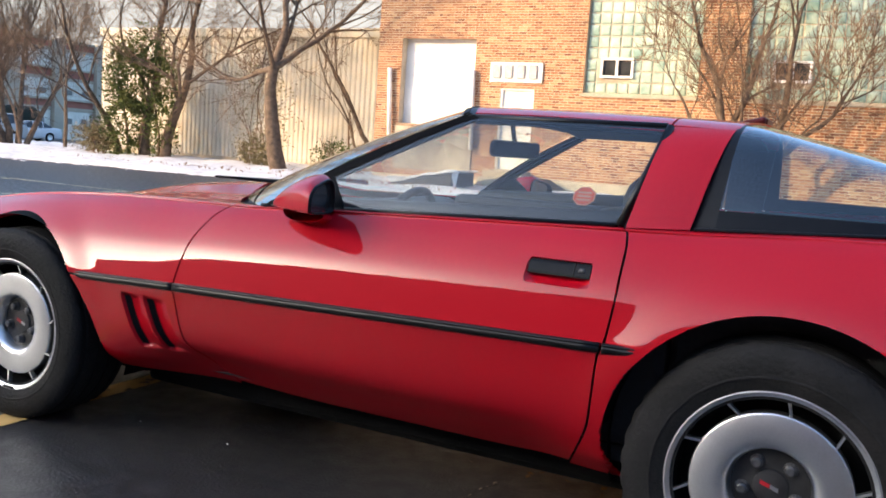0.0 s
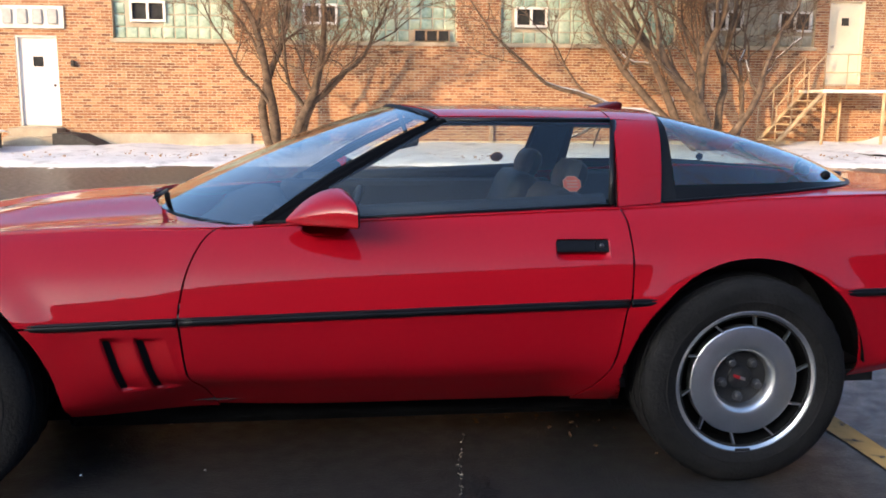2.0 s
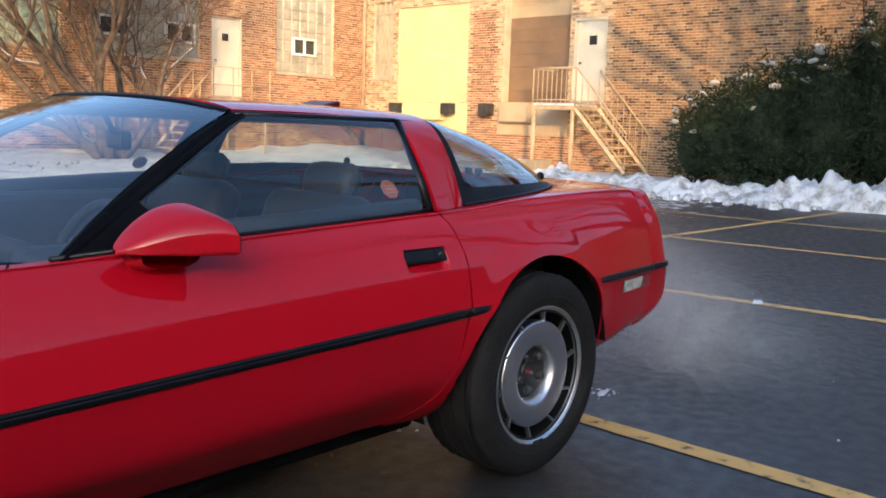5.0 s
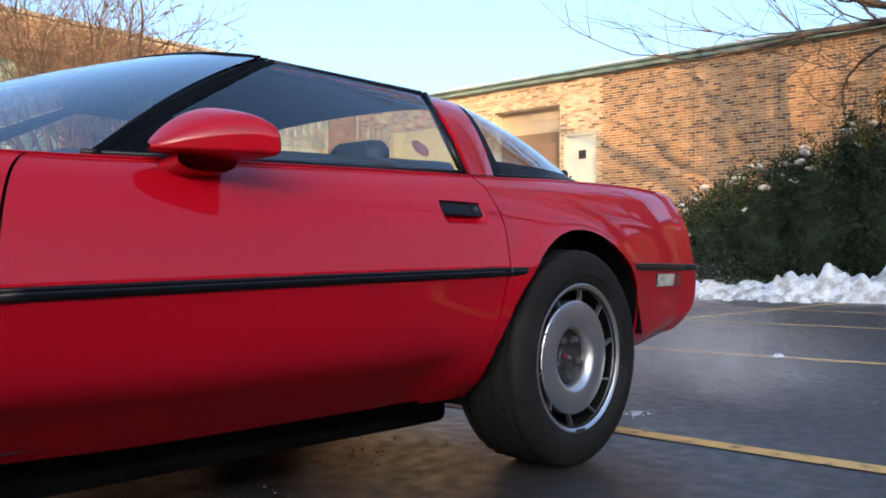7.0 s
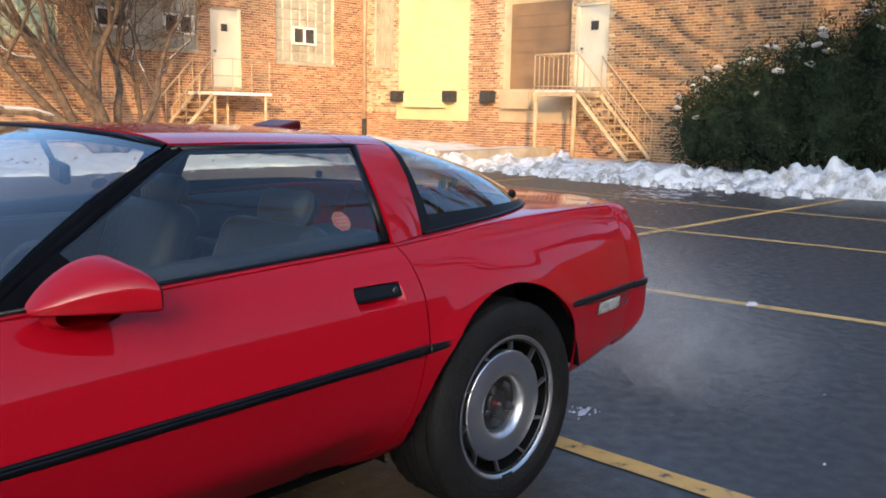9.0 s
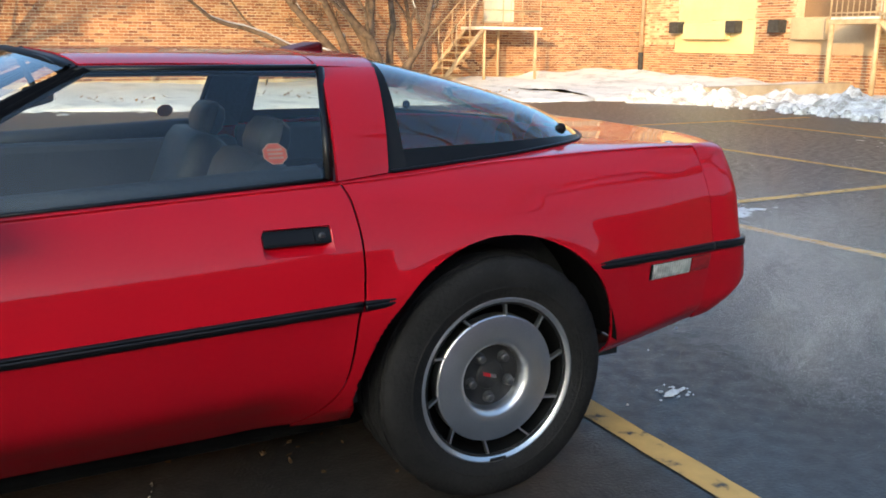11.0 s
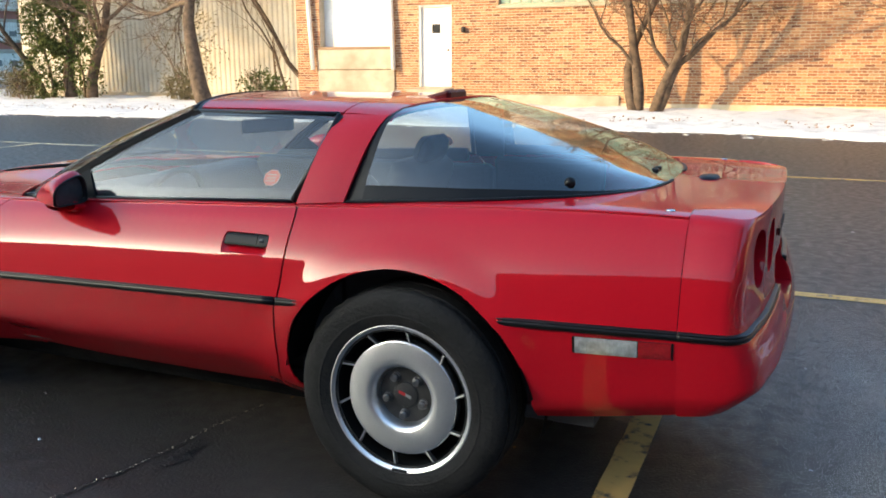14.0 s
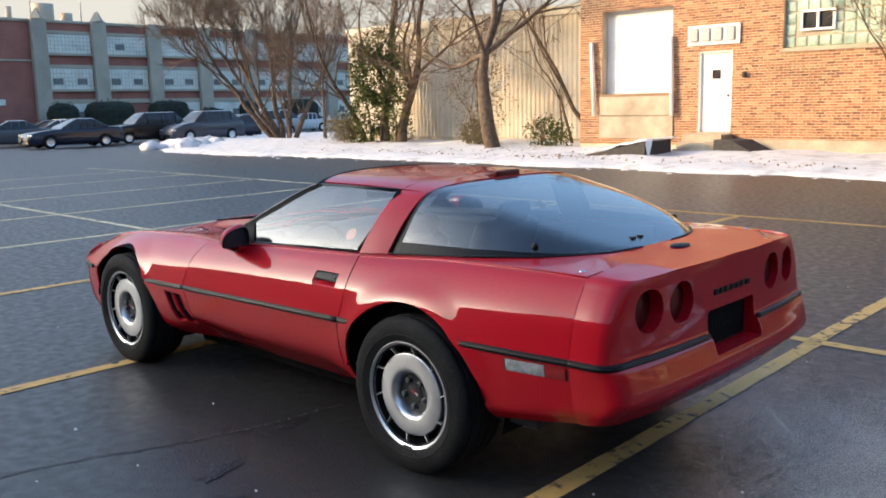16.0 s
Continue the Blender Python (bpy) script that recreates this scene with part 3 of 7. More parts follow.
def on_plate(v):
    opts = [(abs(v.y - PLATE[0]), PLATE[0], v.z), (abs(v.y - PLATE[1]), PLATE[1], v.z), (abs(v.z - PLATE[2]), v.y, PLATE[2]), (abs(v.z - PLATE[3]), v.y, PLATE[3])]
    _, y, z = min(opts)
    return Vector((v.x, y, z))


def tail_band(name, z0, z1, nz, cuts):
    us = np.concatenate([np.linspace(0.0, 8, 120)])
    grid = [[tail(u, z0 + (z1 - z0) * j / nz, -1) for j in range(nz + 1)] for u in us] + [[tail(u, z0 + (z1 - z0) * j / nz, 1) for j in range(nz + 1)] for u in us[::-1][1:]]
    return sheet(name, grid, RED, car, 0.008, cuts, outward=(1.7, 0, 0.6))


tcuts = [light_cut(sg * cy, cz, r) for sg in (-1, 1) for cy, cz, r in LIGHTS] + [(in_plate, on_plate)]
tail_band("tail_panel", 0.606, 0.8895, 46, tcuts)
tail_band("rear_bumper", 0.355, 0.598, 40, [(in_plate, on_plate)])


def tail_x(y, z):
    """How far back the tail stands at y and z."""
    lo, hi = 0.0, 8.0
    for _ in range(30):
        m = (lo + hi) / 2
        if tail(m, z, 1).y > abs(y):
            lo = m
        else:
            hi = m
    return tail((lo + hi) / 2, z, 1).x


for sg in (-1, 1):
    for cy, cz, r in LIGHTS:
        ring = [(sg * cy + r * math.cos(q), cz + r * math.sin(q)) for q in np.linspace(0, 2 * math.pi, 41)]
        deep = min(tail_x(y, z) for y, z in ring) - 0.034
        well = sheet("tail_light", [[Vector((tail_x(y, z) - 0.001, y, z)) for y, z in ring], [Vector((deep, y, z)) for y, z in ring]], RED, car, label="round dark red tail light in a shallow well")
        v, f = lathe([(0.0005, 0.010), (r * 0.5, 0.008), (r - 0.001, 0.0)], 40, "x", (deep, sg * cy, cz))
        mesh_ob("lens", v, f, LENSRED, well, "dark red lens", True)
edge = [(PLATE[0], z) for z in np.linspace(PLATE[2], PLATE[3], 9)] + [(y, PLATE[3]) for y in np.linspace(PLATE[0], PLATE[1], 9)[1:]] + [(PLATE[1], z) for z in np.linspace(PLATE[3], PLATE[2], 9)[1:]] + [(y, PLATE[2]) for y in np.linspace(PLATE[1], PLATE[0], 9)[1:]]
rec = sheet("plate_recess", [[Vector((tail_x(y, z) - 0.001, y, z)) for y, z in edge], [Vector((2.142, y, z)) for y, z in edge]], RED, car, label="red-painted number plate recess", smooth=False)
# Back coloured near-black to carry the shade inside the recess.
sheet("recess_back", [[Vector((2.142, y, z)) for y, z in edge], [Vector((2.142, y * 0.01, 0.61 + (z - 0.61) * 0.01)) for y, z in edge]], TRIM, rec, label="recess back coloured black for the shade inside", smooth=False)
box("number_plate", (2.145, -0.156, 0.537), (2.150, 0.156, 0.689), DARKWELL, car, 0.001, "dark unreadable number plate")
# raised maker's lettering as plain bars
for k in range(7):
    y0 = -0.155 + k * 0.045
    box("badge_bar", (float(tail(8, 0.765, 1).x) - 0.002, y0, 0.750), (float(tail(8, 0.765, 1).x) + 0.004, y0 + 0.034, 0.774), TRIM, car, 0.002)

# rub strips: rounded black bars along the waist seam
def strip(name, points, normals, h=0.024, d=0.010):
    prof = [(-0.5, -0.6), (-0.5, 0.35), (-0.44, 0.80), (-0.30, 0.96), (-0.05, 1.0), (0.08, 0.96), (0.13, 0.80), (0.19, 0.80), (0.25, 0.96), (0.40, 0.90), (0.47, 0.60), (0.5, 0.30), (0.5, -0.6)]
    grid = [[p + n * (d * b) + Vector((0, 0, h * a)) for a, b in prof] for p, n in zip(points, normals)]
    grid = [[q - normals[0] * (d * (b + 0.6)) for q, (a, b) in zip(grid[0], prof)]] + grid + [[q - normals[-1] * (d * (b + 0.6)) for q, (a, b) in zip(grid[-1], prof)]]
    ob = sheet(name, grid, RUBBER, car, 0, outward=None, label="black rubber rub strip")
    return ob


for side in (-1, 1):
    for a, b in ((-0.885, -0.4755), (-0.4685, 0.8305), (0.8375, 0.931), (1.513, 1.992)):
        xs = np.linspace(a, b, 30)
        strip("rub_strip", [Vector((x, side * float(half_w(x)), float(strip_z(x)))) for x in xs], [Vector((0, side, 0))] * 30)
    xs = np.linspace(-1.9, -1.62, 12)
    strip("rub_strip", [Vector((x, side * float(half_w(x)), float(strip_z(x)))) for x in xs], [Vector((0, side, 0))] * 12)
    us = np.linspace(0.0, 6.68, 60)
    pts = [tail(u, 0.600, side) for u in us]
    nrm = []
    for k in range(60):
        q = pts[min(k + 1, 59)] - pts[max(k - 1, 0)]
        nn = Vector((q.y, -q.x, 0)).normalized()
        nrm.append(nn if nn.x + nn.y * side > 0 else -nn)
    strip("rub_strip", pts, nrm)
# nose cap, rub strip round it, and dark underside
nose = [np.array(p) for p in ((-1.915, 0.765), (-2.0, 0.71), (-2.09, 0.60), (-2.15, 0.45), (-2.18, 0.25), (-2.19, 0.0))]
nose_in = pchip([0.22, 0.30, 0.45, 0.535, 0.58, 0.62, 0.64], [0.06, 0.02, 0.0, 0.0, 0.012, 0.06, 0.12])
ngrid = []
for k in range(61):
    u = 10 * k / 60
    sg = -1 if u < 5 else 1
    p = catmull(nose, u if u < 5 else 10 - u)
    ngrid.append([Vector((p[0] + float(nose_in(z)), sg * max(0, p[1] - 0.6 * float(nose_in(z))), z)) for z in np.linspace(0.22, 0.64, 24)])
sheet("nose_cap", ngrid, RED, car, 0.008, outward=(-1, 0, 0.4))
ntop = [[row[-1].lerp(Vector((-1.92, row[-1].y, float(body(-1.92, 9 + 3 * (1 - min(1, abs(row[-1].y) / 0.66))).z))), j / 8) for j in range(9)] for row in ngrid]
sheet("nose_top", ntop, RED, car, 0.008, outward=(-1.8, 0, 0))
for nm, lo, hi, bv in (("front_pan", (-1.75, -0.60, 0.165), (-0.86, 0.60, 0.24), 0.02), ("floor_pan", (-0.84, -0.46, 0.150), (0.95, 0.46, 0.245), 0.03), ("air_dam", (-1.66, -0.58, 0.10), (-1.61, 0.58, 0.163), 0.01), ("rear_pan", (1.45, -0.66, 0.375), (1.98, 0.66, 0.43), 0.02), ("tail_pan", (1.985, -0.68, 0.375), (2.10, 0.68, 0.40), 0.01),
                       ("frame_rail", (-0.90, -0.56, 0.125), (0.98, -0.47, 0.215), 0.025), ("frame_rail", (-0.90, 0.47, 0.125), (0.98, 0.56, 0.215), 0.025)):
    box(nm, lo, hi, DARKWELL, car, bv)
box("lower_cradle", (-1.9, -0.55, 0.24), (-0.75, 0.55, 0.62), DARKWELL, car)
for cx, cz, r in ARCHES:
    for side in (-1, 1):
        prof = [(r + 0.003, side * (0.850 if cx < 0 else 0.870)), (r + 0.012, side * 0.80), (r + 0.012, side * 0.52), (0.02, side * 0.52)]
        v, f = lathe(prof, 40, "y", (cx, 0, cz), (0.12, math.pi - 0.12))
        mesh_ob("wheel_well", v, f, DARKWELL, car, smooth=False)
        for arc in ((-0.3, 0.13), (math.pi - 0.13, math.pi + 0.3)):
            v, f = lathe([(r + 0.010, side * 0.735), (r + 0.012, side * 0.52), (0.02, side * 0.52)], 8, "y", (cx, 0, cz), arc)
            mesh_ob("well_liner", v, f, DARKWELL, car, smooth=False)

# side markers, door handles, keyholes
for side in (-1, 1):
    def on_side(x, z, out=0.0, side=side):
        p = body_at(x, z, side)
        return Vector((p.x, p.y + side * out, p.z))

    def skin_block(name, x0, x1, z0, z1, out, deep, material, parent, label="", n=10, side=side):
        """A block that follows the body side."""
        g = []
        for i in range(n + 1):
            x = x0 + (x1 - x0) * i / n
            row = [on_side(x, z0, -deep, side)] + [on_side(x, z0 + (z1 - z0) * j / 5, out - (0.002 if j in (0, 5) else 0), side) for j in range(6)] + [on_side(x, z1, -deep, side)]
            g.append(row)
        cap0 = [p.copy() + Vector((0, -side * (out + deep), 0)) for p in g[0]]
        cap1 = [p.copy() + Vector((0, -side * (out + deep), 0)) for p in g[-1]]
        return sheet(name, [cap0] + g + [cap1], material, parent, 0, outward=(x0, 0, 0.5), label=label, smooth=False)
    m1 = skin_block("marker_bezel", 1.722, 1.978, 0.528, 0.581, 0.0015, 0.01, TRIM, car)
    lens1 = skin_block("side_marker", 1.730, 1.888, 0.532, 0.577, 0.005, 0.01, LENSCLEAR, car, "clear ribbed side lamp")
    for k in range(15):
        x = 1.738 + k * 0.0098
        skin_block("lens_rib", x, x + 0.004, 0.534, 0.575, 0.0068, 0.004, LENSCLEAR, lens1, n=1)
    skin_block("side_reflector", 1.891, 1.972, 0.532, 0.577, 0.005, 0.01, REFLECTOR, car, "red side reflector")
    # handle: a red well with a black flap and a lock
    g = []
    for i in range(13):
        x = 0.617 + 0.165 * i / 12
        ex = min(1, i / 1.5, (12 - i) / 1.5)
        g.append([on_side(x, 0.714 + 0.06 * j / 8, -0.003 - 0.020 * ex * min(1, j / 1.5, (8 - j) / 1.5), side) for j in range(9)])
    sheet("handle_well", g, RED, car, 0.004, outward=(0.7, 0, 0.6))
    hb = skin_block("door_handle", 0.621, 0.738, 0.737, 0.770, -0.004, 0.014, TRIM, car, "black flap door handle")
    hl = skin_block("lock_plate", 0.740, 0.778, 0.737, 0.770, -0.004, 0.014, TRIM, hb)
    v, f = lathe([(0.0005, 0.003), (0.008, 0.003), (0.0085, 0.0)], 20, "y")
    p = on_side(0.757, 0.753, -0.004)
    mesh_ob("lock_cylinder", [(a + p.x, b * side + p.y, c + p.z) for a, b, c in v], f, NUTMAT, hb, smooth=True)
    v, f = lathe([(0.0005, 0.004), (0.011, 0.003), (0.012, 0.0)], 20, "z", tuple(body(1.93, 9.15, side)))
    mesh_ob("antenna_base", v, f, CHROME, car, smooth=True)

# ---- cabin glass and roof ----
ROOF_E = pchip([0.25, 0.5, 0.9, 1.04], [1.127, 1.128, 1.122, 1.117])


def roof_pt(x, y):
    e, hy = float(ROOF_E(x)), 0.53 - 0.02 * max(0, x - 0.5)
    k = abs(y) / hy
    return Vector((x, y, e + 0.018 * (1 - k * k) + 0.020 * (1 - k ** 9)))


def rpatch(name, x0, x1, y0, y1, nx, ny, material, front=0.0, rear=0.0, lift=0.0, thick=0.02, label=""):
    g = []
    for i in range(nx + 1):
        row = []
        for j in range(ny + 1):
            y = y0 + (y1 - y0) * j / ny
            k = 1 - (y / 0.53) ** 2
            a, b = x0 - front * k, x1 + rear * k
            p = roof_pt(a + (b - a) * i / nx, y)
            row.append(p + Vector((0, 0, lift)))
        g.append(row)
    return sheet(name, g, material, car, thick, outward=(0.5, 0, 0.5), label=label)


rpatch("roof_panel", 0.304, 0.862, -0.525, 0.525, 30, 40, RED, front=0.10, label="red lift-off roof panel")
rpatch("roof_hoop_top", 0.868, 1.03, -0.525, 0.525, 10, 40, RED, rear=0.03)
rpatch("headliner", 0.30, 1.0, -0.50, 0.50, 10, 12, CABIN, front=0.08, lift=-0.034, thick=0.006, label="dark roof lining")
rpatch("roof_header", 0.262, 0.299, -0.526, 0.526, 6, 40, TRIM, front=0.10, lift=-0.004, label="black windscreen header")


def quad_sheet(name, a, b, c, d, nu, nv, bulge, material, thick=0.0, side=-1, label="", parent=None):
    """A curved sheet between four corners, bowed outwards."""
    a, b, c, d = (Vector((p[0], side * p[1], p[2])) for p in (a, b, c, d))
    g = []
    for i in range(nu + 1):
        u = i / nu
        row = []
        for j in range(nv + 1):
            v = j / nv
            p = a.lerp(b, u).lerp(d.lerp(c, u), v)
            row.append(p + Vector((0, side * bulge * 4 * v * (1 - v), bulge * 0.8 * v * (1 - v))))
        g.append(row)
    return sheet(name, g, material, parent or car, thick, outward=(0.4, 0, 0.8), label=label)


for side in (-1, 1):
    dg = quad_sheet("door_glass", (-0.240, 0.760, 0.812), (0.80, 0.751, 0.860), (0.862, 0.556, 1.112), (0.318, 0.553, 1.117), 20, 12, 0.012, CARGLASS, 0.0, side, "clear side window with a round red sticker")
    dg.visible_shadow = False
    quad_sheet("mirror_sail", (-0.238, 0.766, 0.811), (0.028, 0.766, 0.826), (-0.040, 0.716, 0.904), (-0.056, 0.700, 0.922), 10, 10, 0.003, PILLAR, 0.010, side)
    # belt moulding, drip rail, pillar trims
    for nm, pa, pb, r in (("belt_trim", (-0.27, 0.757, 0.817), (0.808, 0.757, 0.864), 0.0065), ("drip_rail", (0.285, 0.546, 1.116), (0.860, 0.548, 1.117), 0.009), ("glass_edge_trim", (0.812, 0.760, 0.864), (0.868, 0.556, 1.115), 0.0105)):
        tube(nm, (pa[0], side * pa[1], pa[2]), (pb[0], side * pb[1], pb[2]), r, RUBBER, car, 10)
    # windscreen pillar: a narrow black bar between the screen and the side window
    pil = []
    for k in range(33):
        u = k / 32
        w0 = Vector((-0.268, 0.748, 0.809)).lerp(Vector((0.290, 0.538, 1.124)), u) + Vector((-0.010, 0, 0.020)) * 4 * u * (1 - u)
        d0 = Vector((-0.246, 0.771, 0.813)).lerp(Vector((0.323, 0.559, 1.116)), u) + Vector((0, 0.003, 0.001)) * 4 * u * (1 - u)
        row = []
        for q in range(9):
            e = q / 8
            p = w0.lerp(d0, -0.04 + 1.08 * e) + Vector((-0.40, 0.60, 0.62)) * (0.008 * (1 - abs(2 * e - 1) ** 3) + (0.007 if q in (3, 6) else 0) - 0.006)
            row.append(Vector((p.x, side * p.y, p.z)))
        pil.append(row)
    sheet("windscreen_pillar", pil, PILLAR, car, 0.012, outward=(0.2, 0, 0.7), label="black windscreen pillar")
    # side of the roof hoop
    g = []
    for i in range(13):
        u = i / 12
        row = []
        for j in range(25):
            v = j / 24
            lo = Vector((0.830 + 0.145 * u, 0.772 - 0.035 * u, 0.861 + 0.008 * u))
            hi = Vector((0.869 + 0.158 * u, 0.535 - 0.010 * u, 1.118 - 0.001 * u))
            p = lo.lerp(hi, v) + Vector((0.0, 0.020 * 4 * v * (1 - v) + 0.004 * math.sin(math.pi * u), 0.030 * v * v * (1 - v) * 4))
            row.append(Vector((p.x, side * p.y, p.z)))
        g.append(row)
    sheet("roof_hoop_side", g, RED, car, 0.012, outward=(0.9, 0, 0.8))
    sheet("hoop_lining", [[p + Vector((0, -side * 0.018, -0.006)) for p in row] for row in g], CABIN, car, 0.004, outward=(0.9, 0, 0.8), label="dark inner lining of the roof hoop")

# windscreen: lofted between the cowl line and the roof header
g = []
for j in range(-24, 25):
    k = j / 24
    b0 = Vector((-0.685 + 0.420 * abs(k) ** 2.4, 0.752 * k, 0.832 - 0.024 * abs(k)))
    t0 = Vector((0.286 - 0.122 * (1 - k * k), 0.541 * k, 1.127 + 0.036 * (1 - abs(k) ** 3.0)))
    g.append([b0.lerp(t0, i / 16) + Vector((-0.010, 0, 0.020)) * 4 * (i / 16) * (1 - i / 16) for i in range(17)])
ws = sheet("windscreen", g, SCREENGLASS, car, 0.0, outward=(0.4, 0, 0.6), label="clear raked windscreen")
ws.visible_shadow = False
# black moulding over the screen's top edge
hd = []
for row in g:
    d = row[-1] - row[-2]
    up = d.cross(Vector((0, -1, 0))).normalized()
    if up.z < 0:
        up = -up
    hd.append([row[-1] + d * e + up * h for e, h in ((-0.40, -0.002), (-0.38, 0.002), (-0.2, 0.0035), (0.0, 0.0035), (0.05, 0.001), (0.06, -0.004))])
sheet("screen_moulding", hd, PILLAR, car, 0.0, outward=(0.4, 0, 0.6), label="black moulding along the windscreen's top edge")
cw = []
for j in range(-24, 25):
    k = j / 24
    b0 = Vector((-0.685 + 0.420 * abs(k) ** 2.4, 0.752 * k, 0.829 - 0.026 * abs(k)))
    h0 = body(float(cowl_x(S_MID - 3 * abs(k))), S_MID - 3 * abs(k), -1 if k < 0 else 1)
    cw.append([h0 + Vector((-0.004, 0, -0.012)), h0.lerp(b0, 0.3) + Vector((0, 0, -0.03)), h0.lerp(b0, 0.7) + Vector((0, 0, -0.02)), b0 + Vector((0.02, 0, 0.004))])
sheet("cowl", cw, TRIM, car, 0.004, outward=(-0.5, 0, 0.5), label="black cowl below the windscreen")
for y0 in (-0.36, 0.18):
    bm = bmesh.new()
    add_tube(bm, (-0.66, y0 + 0.30, 0.846), (-0.60, y0 - 0.12, 0.872), 0.008, 0.005, 8)
    add_tube(bm, (-0.645, y0 + 0.25, 0.856), (-0.585, y0 - 0.24, 0.878), 0.006, 0.004, 8)
    part("wiper", bm, TRIM, car, smooth=True)

# hatch glass: bowed bubble from the hoop to the deck
hz = pchip([0.985, 1.05, 1.2, 1.4, 1.55, 1.7, 1.80, 1.85], [1.160, 1.152, 1.118, 1.066, 1.020, 0.965, 0.925, 0.902])
hb = pchip([0.97, 1.30, 1.50, 1.65, 1.78, 1.845, 1.852], [0.735, 0.70, 0.65, 0.57, 0.41, 0.18, 0.0])
he = pchip([0.97, 1.3, 1.6, 1.85], [0.868, 0.886, 0.900, 0.902])
HSEC = [np.array(p) for p in ((1.0, 0.0), (0.915, 0.36), (0.815, 0.70), (0.70, 0.885), (0.52, 0.955), (0.26, 0.99), (0.0, 1.0))]


def hatch(x, s, side):
    k = catmull(HSEC, s)
    xx = x
    if x < 1.05:
        lean = (1.05 - x) / 0.08
        xx = x + 0.055 * min(1, max(0, k[1])) * lean
    b, e, c = float(hb(x)) * (1 - 0.020 * max(0.0, 1.035 - x) / 0.065), float(he(x)), float(hz(xx))
    return Vector((xx, side * b * k[0], e + (max(c, e) - e) * k[1]))


XS = [0.97, 1.0, 1.03] + list(np.linspace(1.06, 1.70, 30)) + list(np.linspace(1.72, 1.852, 14))
SS = list(np.linspace(0, 6, 40))


def hatch_piece(name, i0, i1, j0, j1, material, both=True, label=""):
    out = []
    for i in range(i0, i1 + 1):
        left = [hatch(XS[i], SS[j], -1) for j in range(j0, j1 + 1)]
        if both:
            left += [hatch(XS[i], SS[j], 1) for j in range(j1 - 1, j0 - 1, -1)]
        out.append(left)
    return sheet(name, out, material, car, 0.0, outward=(1.3, 0, 0.7), label=label)


last = len(XS) - 1
hg = hatch_piece("hatch_glass", 2, last, 3, 39, HATCHGLASS, label="large dark wrap-round hatch window")
hg.visible_shadow = False
hatch_piece("hatch_front_frame", 0, 2, 0, 39, TRIM)
for side in (-1, 1):
    sheet("hatch_side_frame", [[hatch(XS[i], SS[j], side) for j in range(0, 4)] for i in range(2, last + 1)], TRIM, car, 0.0, outward=(1.3, 0, 0.7))
    for x0 in (1.62,):
        p = hatch(x0, 1.0, side)
        v, f = lathe([(0.0005, 0.014), (0.012, 0.013), (0.017, 0.004), (0.017, 0.0)], 20, "y")
        mesh_ob("hatch_stud", [(a + p.x, side * b + p.y, c + p.z) for a, b, c in v], f, TRIM, car, smooth=True)
for y0 in (-0.10, -0.045):
    p = hatch(1.80, 5.0, -1)
    box("hatch_bumper", (1.775, y0 - 0.015, p.z - 0.02), (1.80, y0 + 0.015, p.z + 0.012), TRIM, car, 0.006)
for side in (-1, 1):
    line = [Vector((x, side * (float(hb(x)) + 0.002), float(he(x)) + 0.001)) for x in list(np.linspace(0.985, 1.76, 60)) + list(np.linspace(1.77, 1.848, 24))]
    rows = []
    for k, p in enumerate(line):
        d = (line[min(k + 1, len(line) - 1)] - line[max(k - 1, 0)]).normalized()
        o = d.cross(Vector((0, 0, 1))).normalized()
        rows.append([p + o * 0.0065 * math.cos(t) + Vector((0, 0, 0.0050 * math.sin(t))) for t in np.linspace(0, 2 * math.pi, 11)])
    sheet("hatch_seal", rows, TRIM, car, label="black rubber seal along the hatch glass")
# high brake lamp on the hatch's top edge
bm = bmesh.new()
add_box(bm, (0.950, -0.085, 1.125), (1.045, 0.085, 1.181), 0.010)
for v in bm.verts:
    if v.co.z > 1.16:
        v.co.z -= max(0, (1.04 - v.co.x)) * 0.24
lamp = part("brake_lamp", bm, LENSRED, car, "red high brake lamp on the hatch edge")
box("lens", (1.041, -0.075, 1.148), (1.049, 0.075, 1.174), LENSRED, lamp, 0.002)
# deck emblem as a plain dark oval
v, f = lathe([(0.0005, 0.006), (0.03, 0.006), (0.034, 0.0)], 28, "z")
mesh_ob("deck_emblem", [(a + 1.95, b * 1.9, c + float(body(1.95, 12).z)) for a, b, c in v], f, TRIM, car, "dark oval emblem", True)

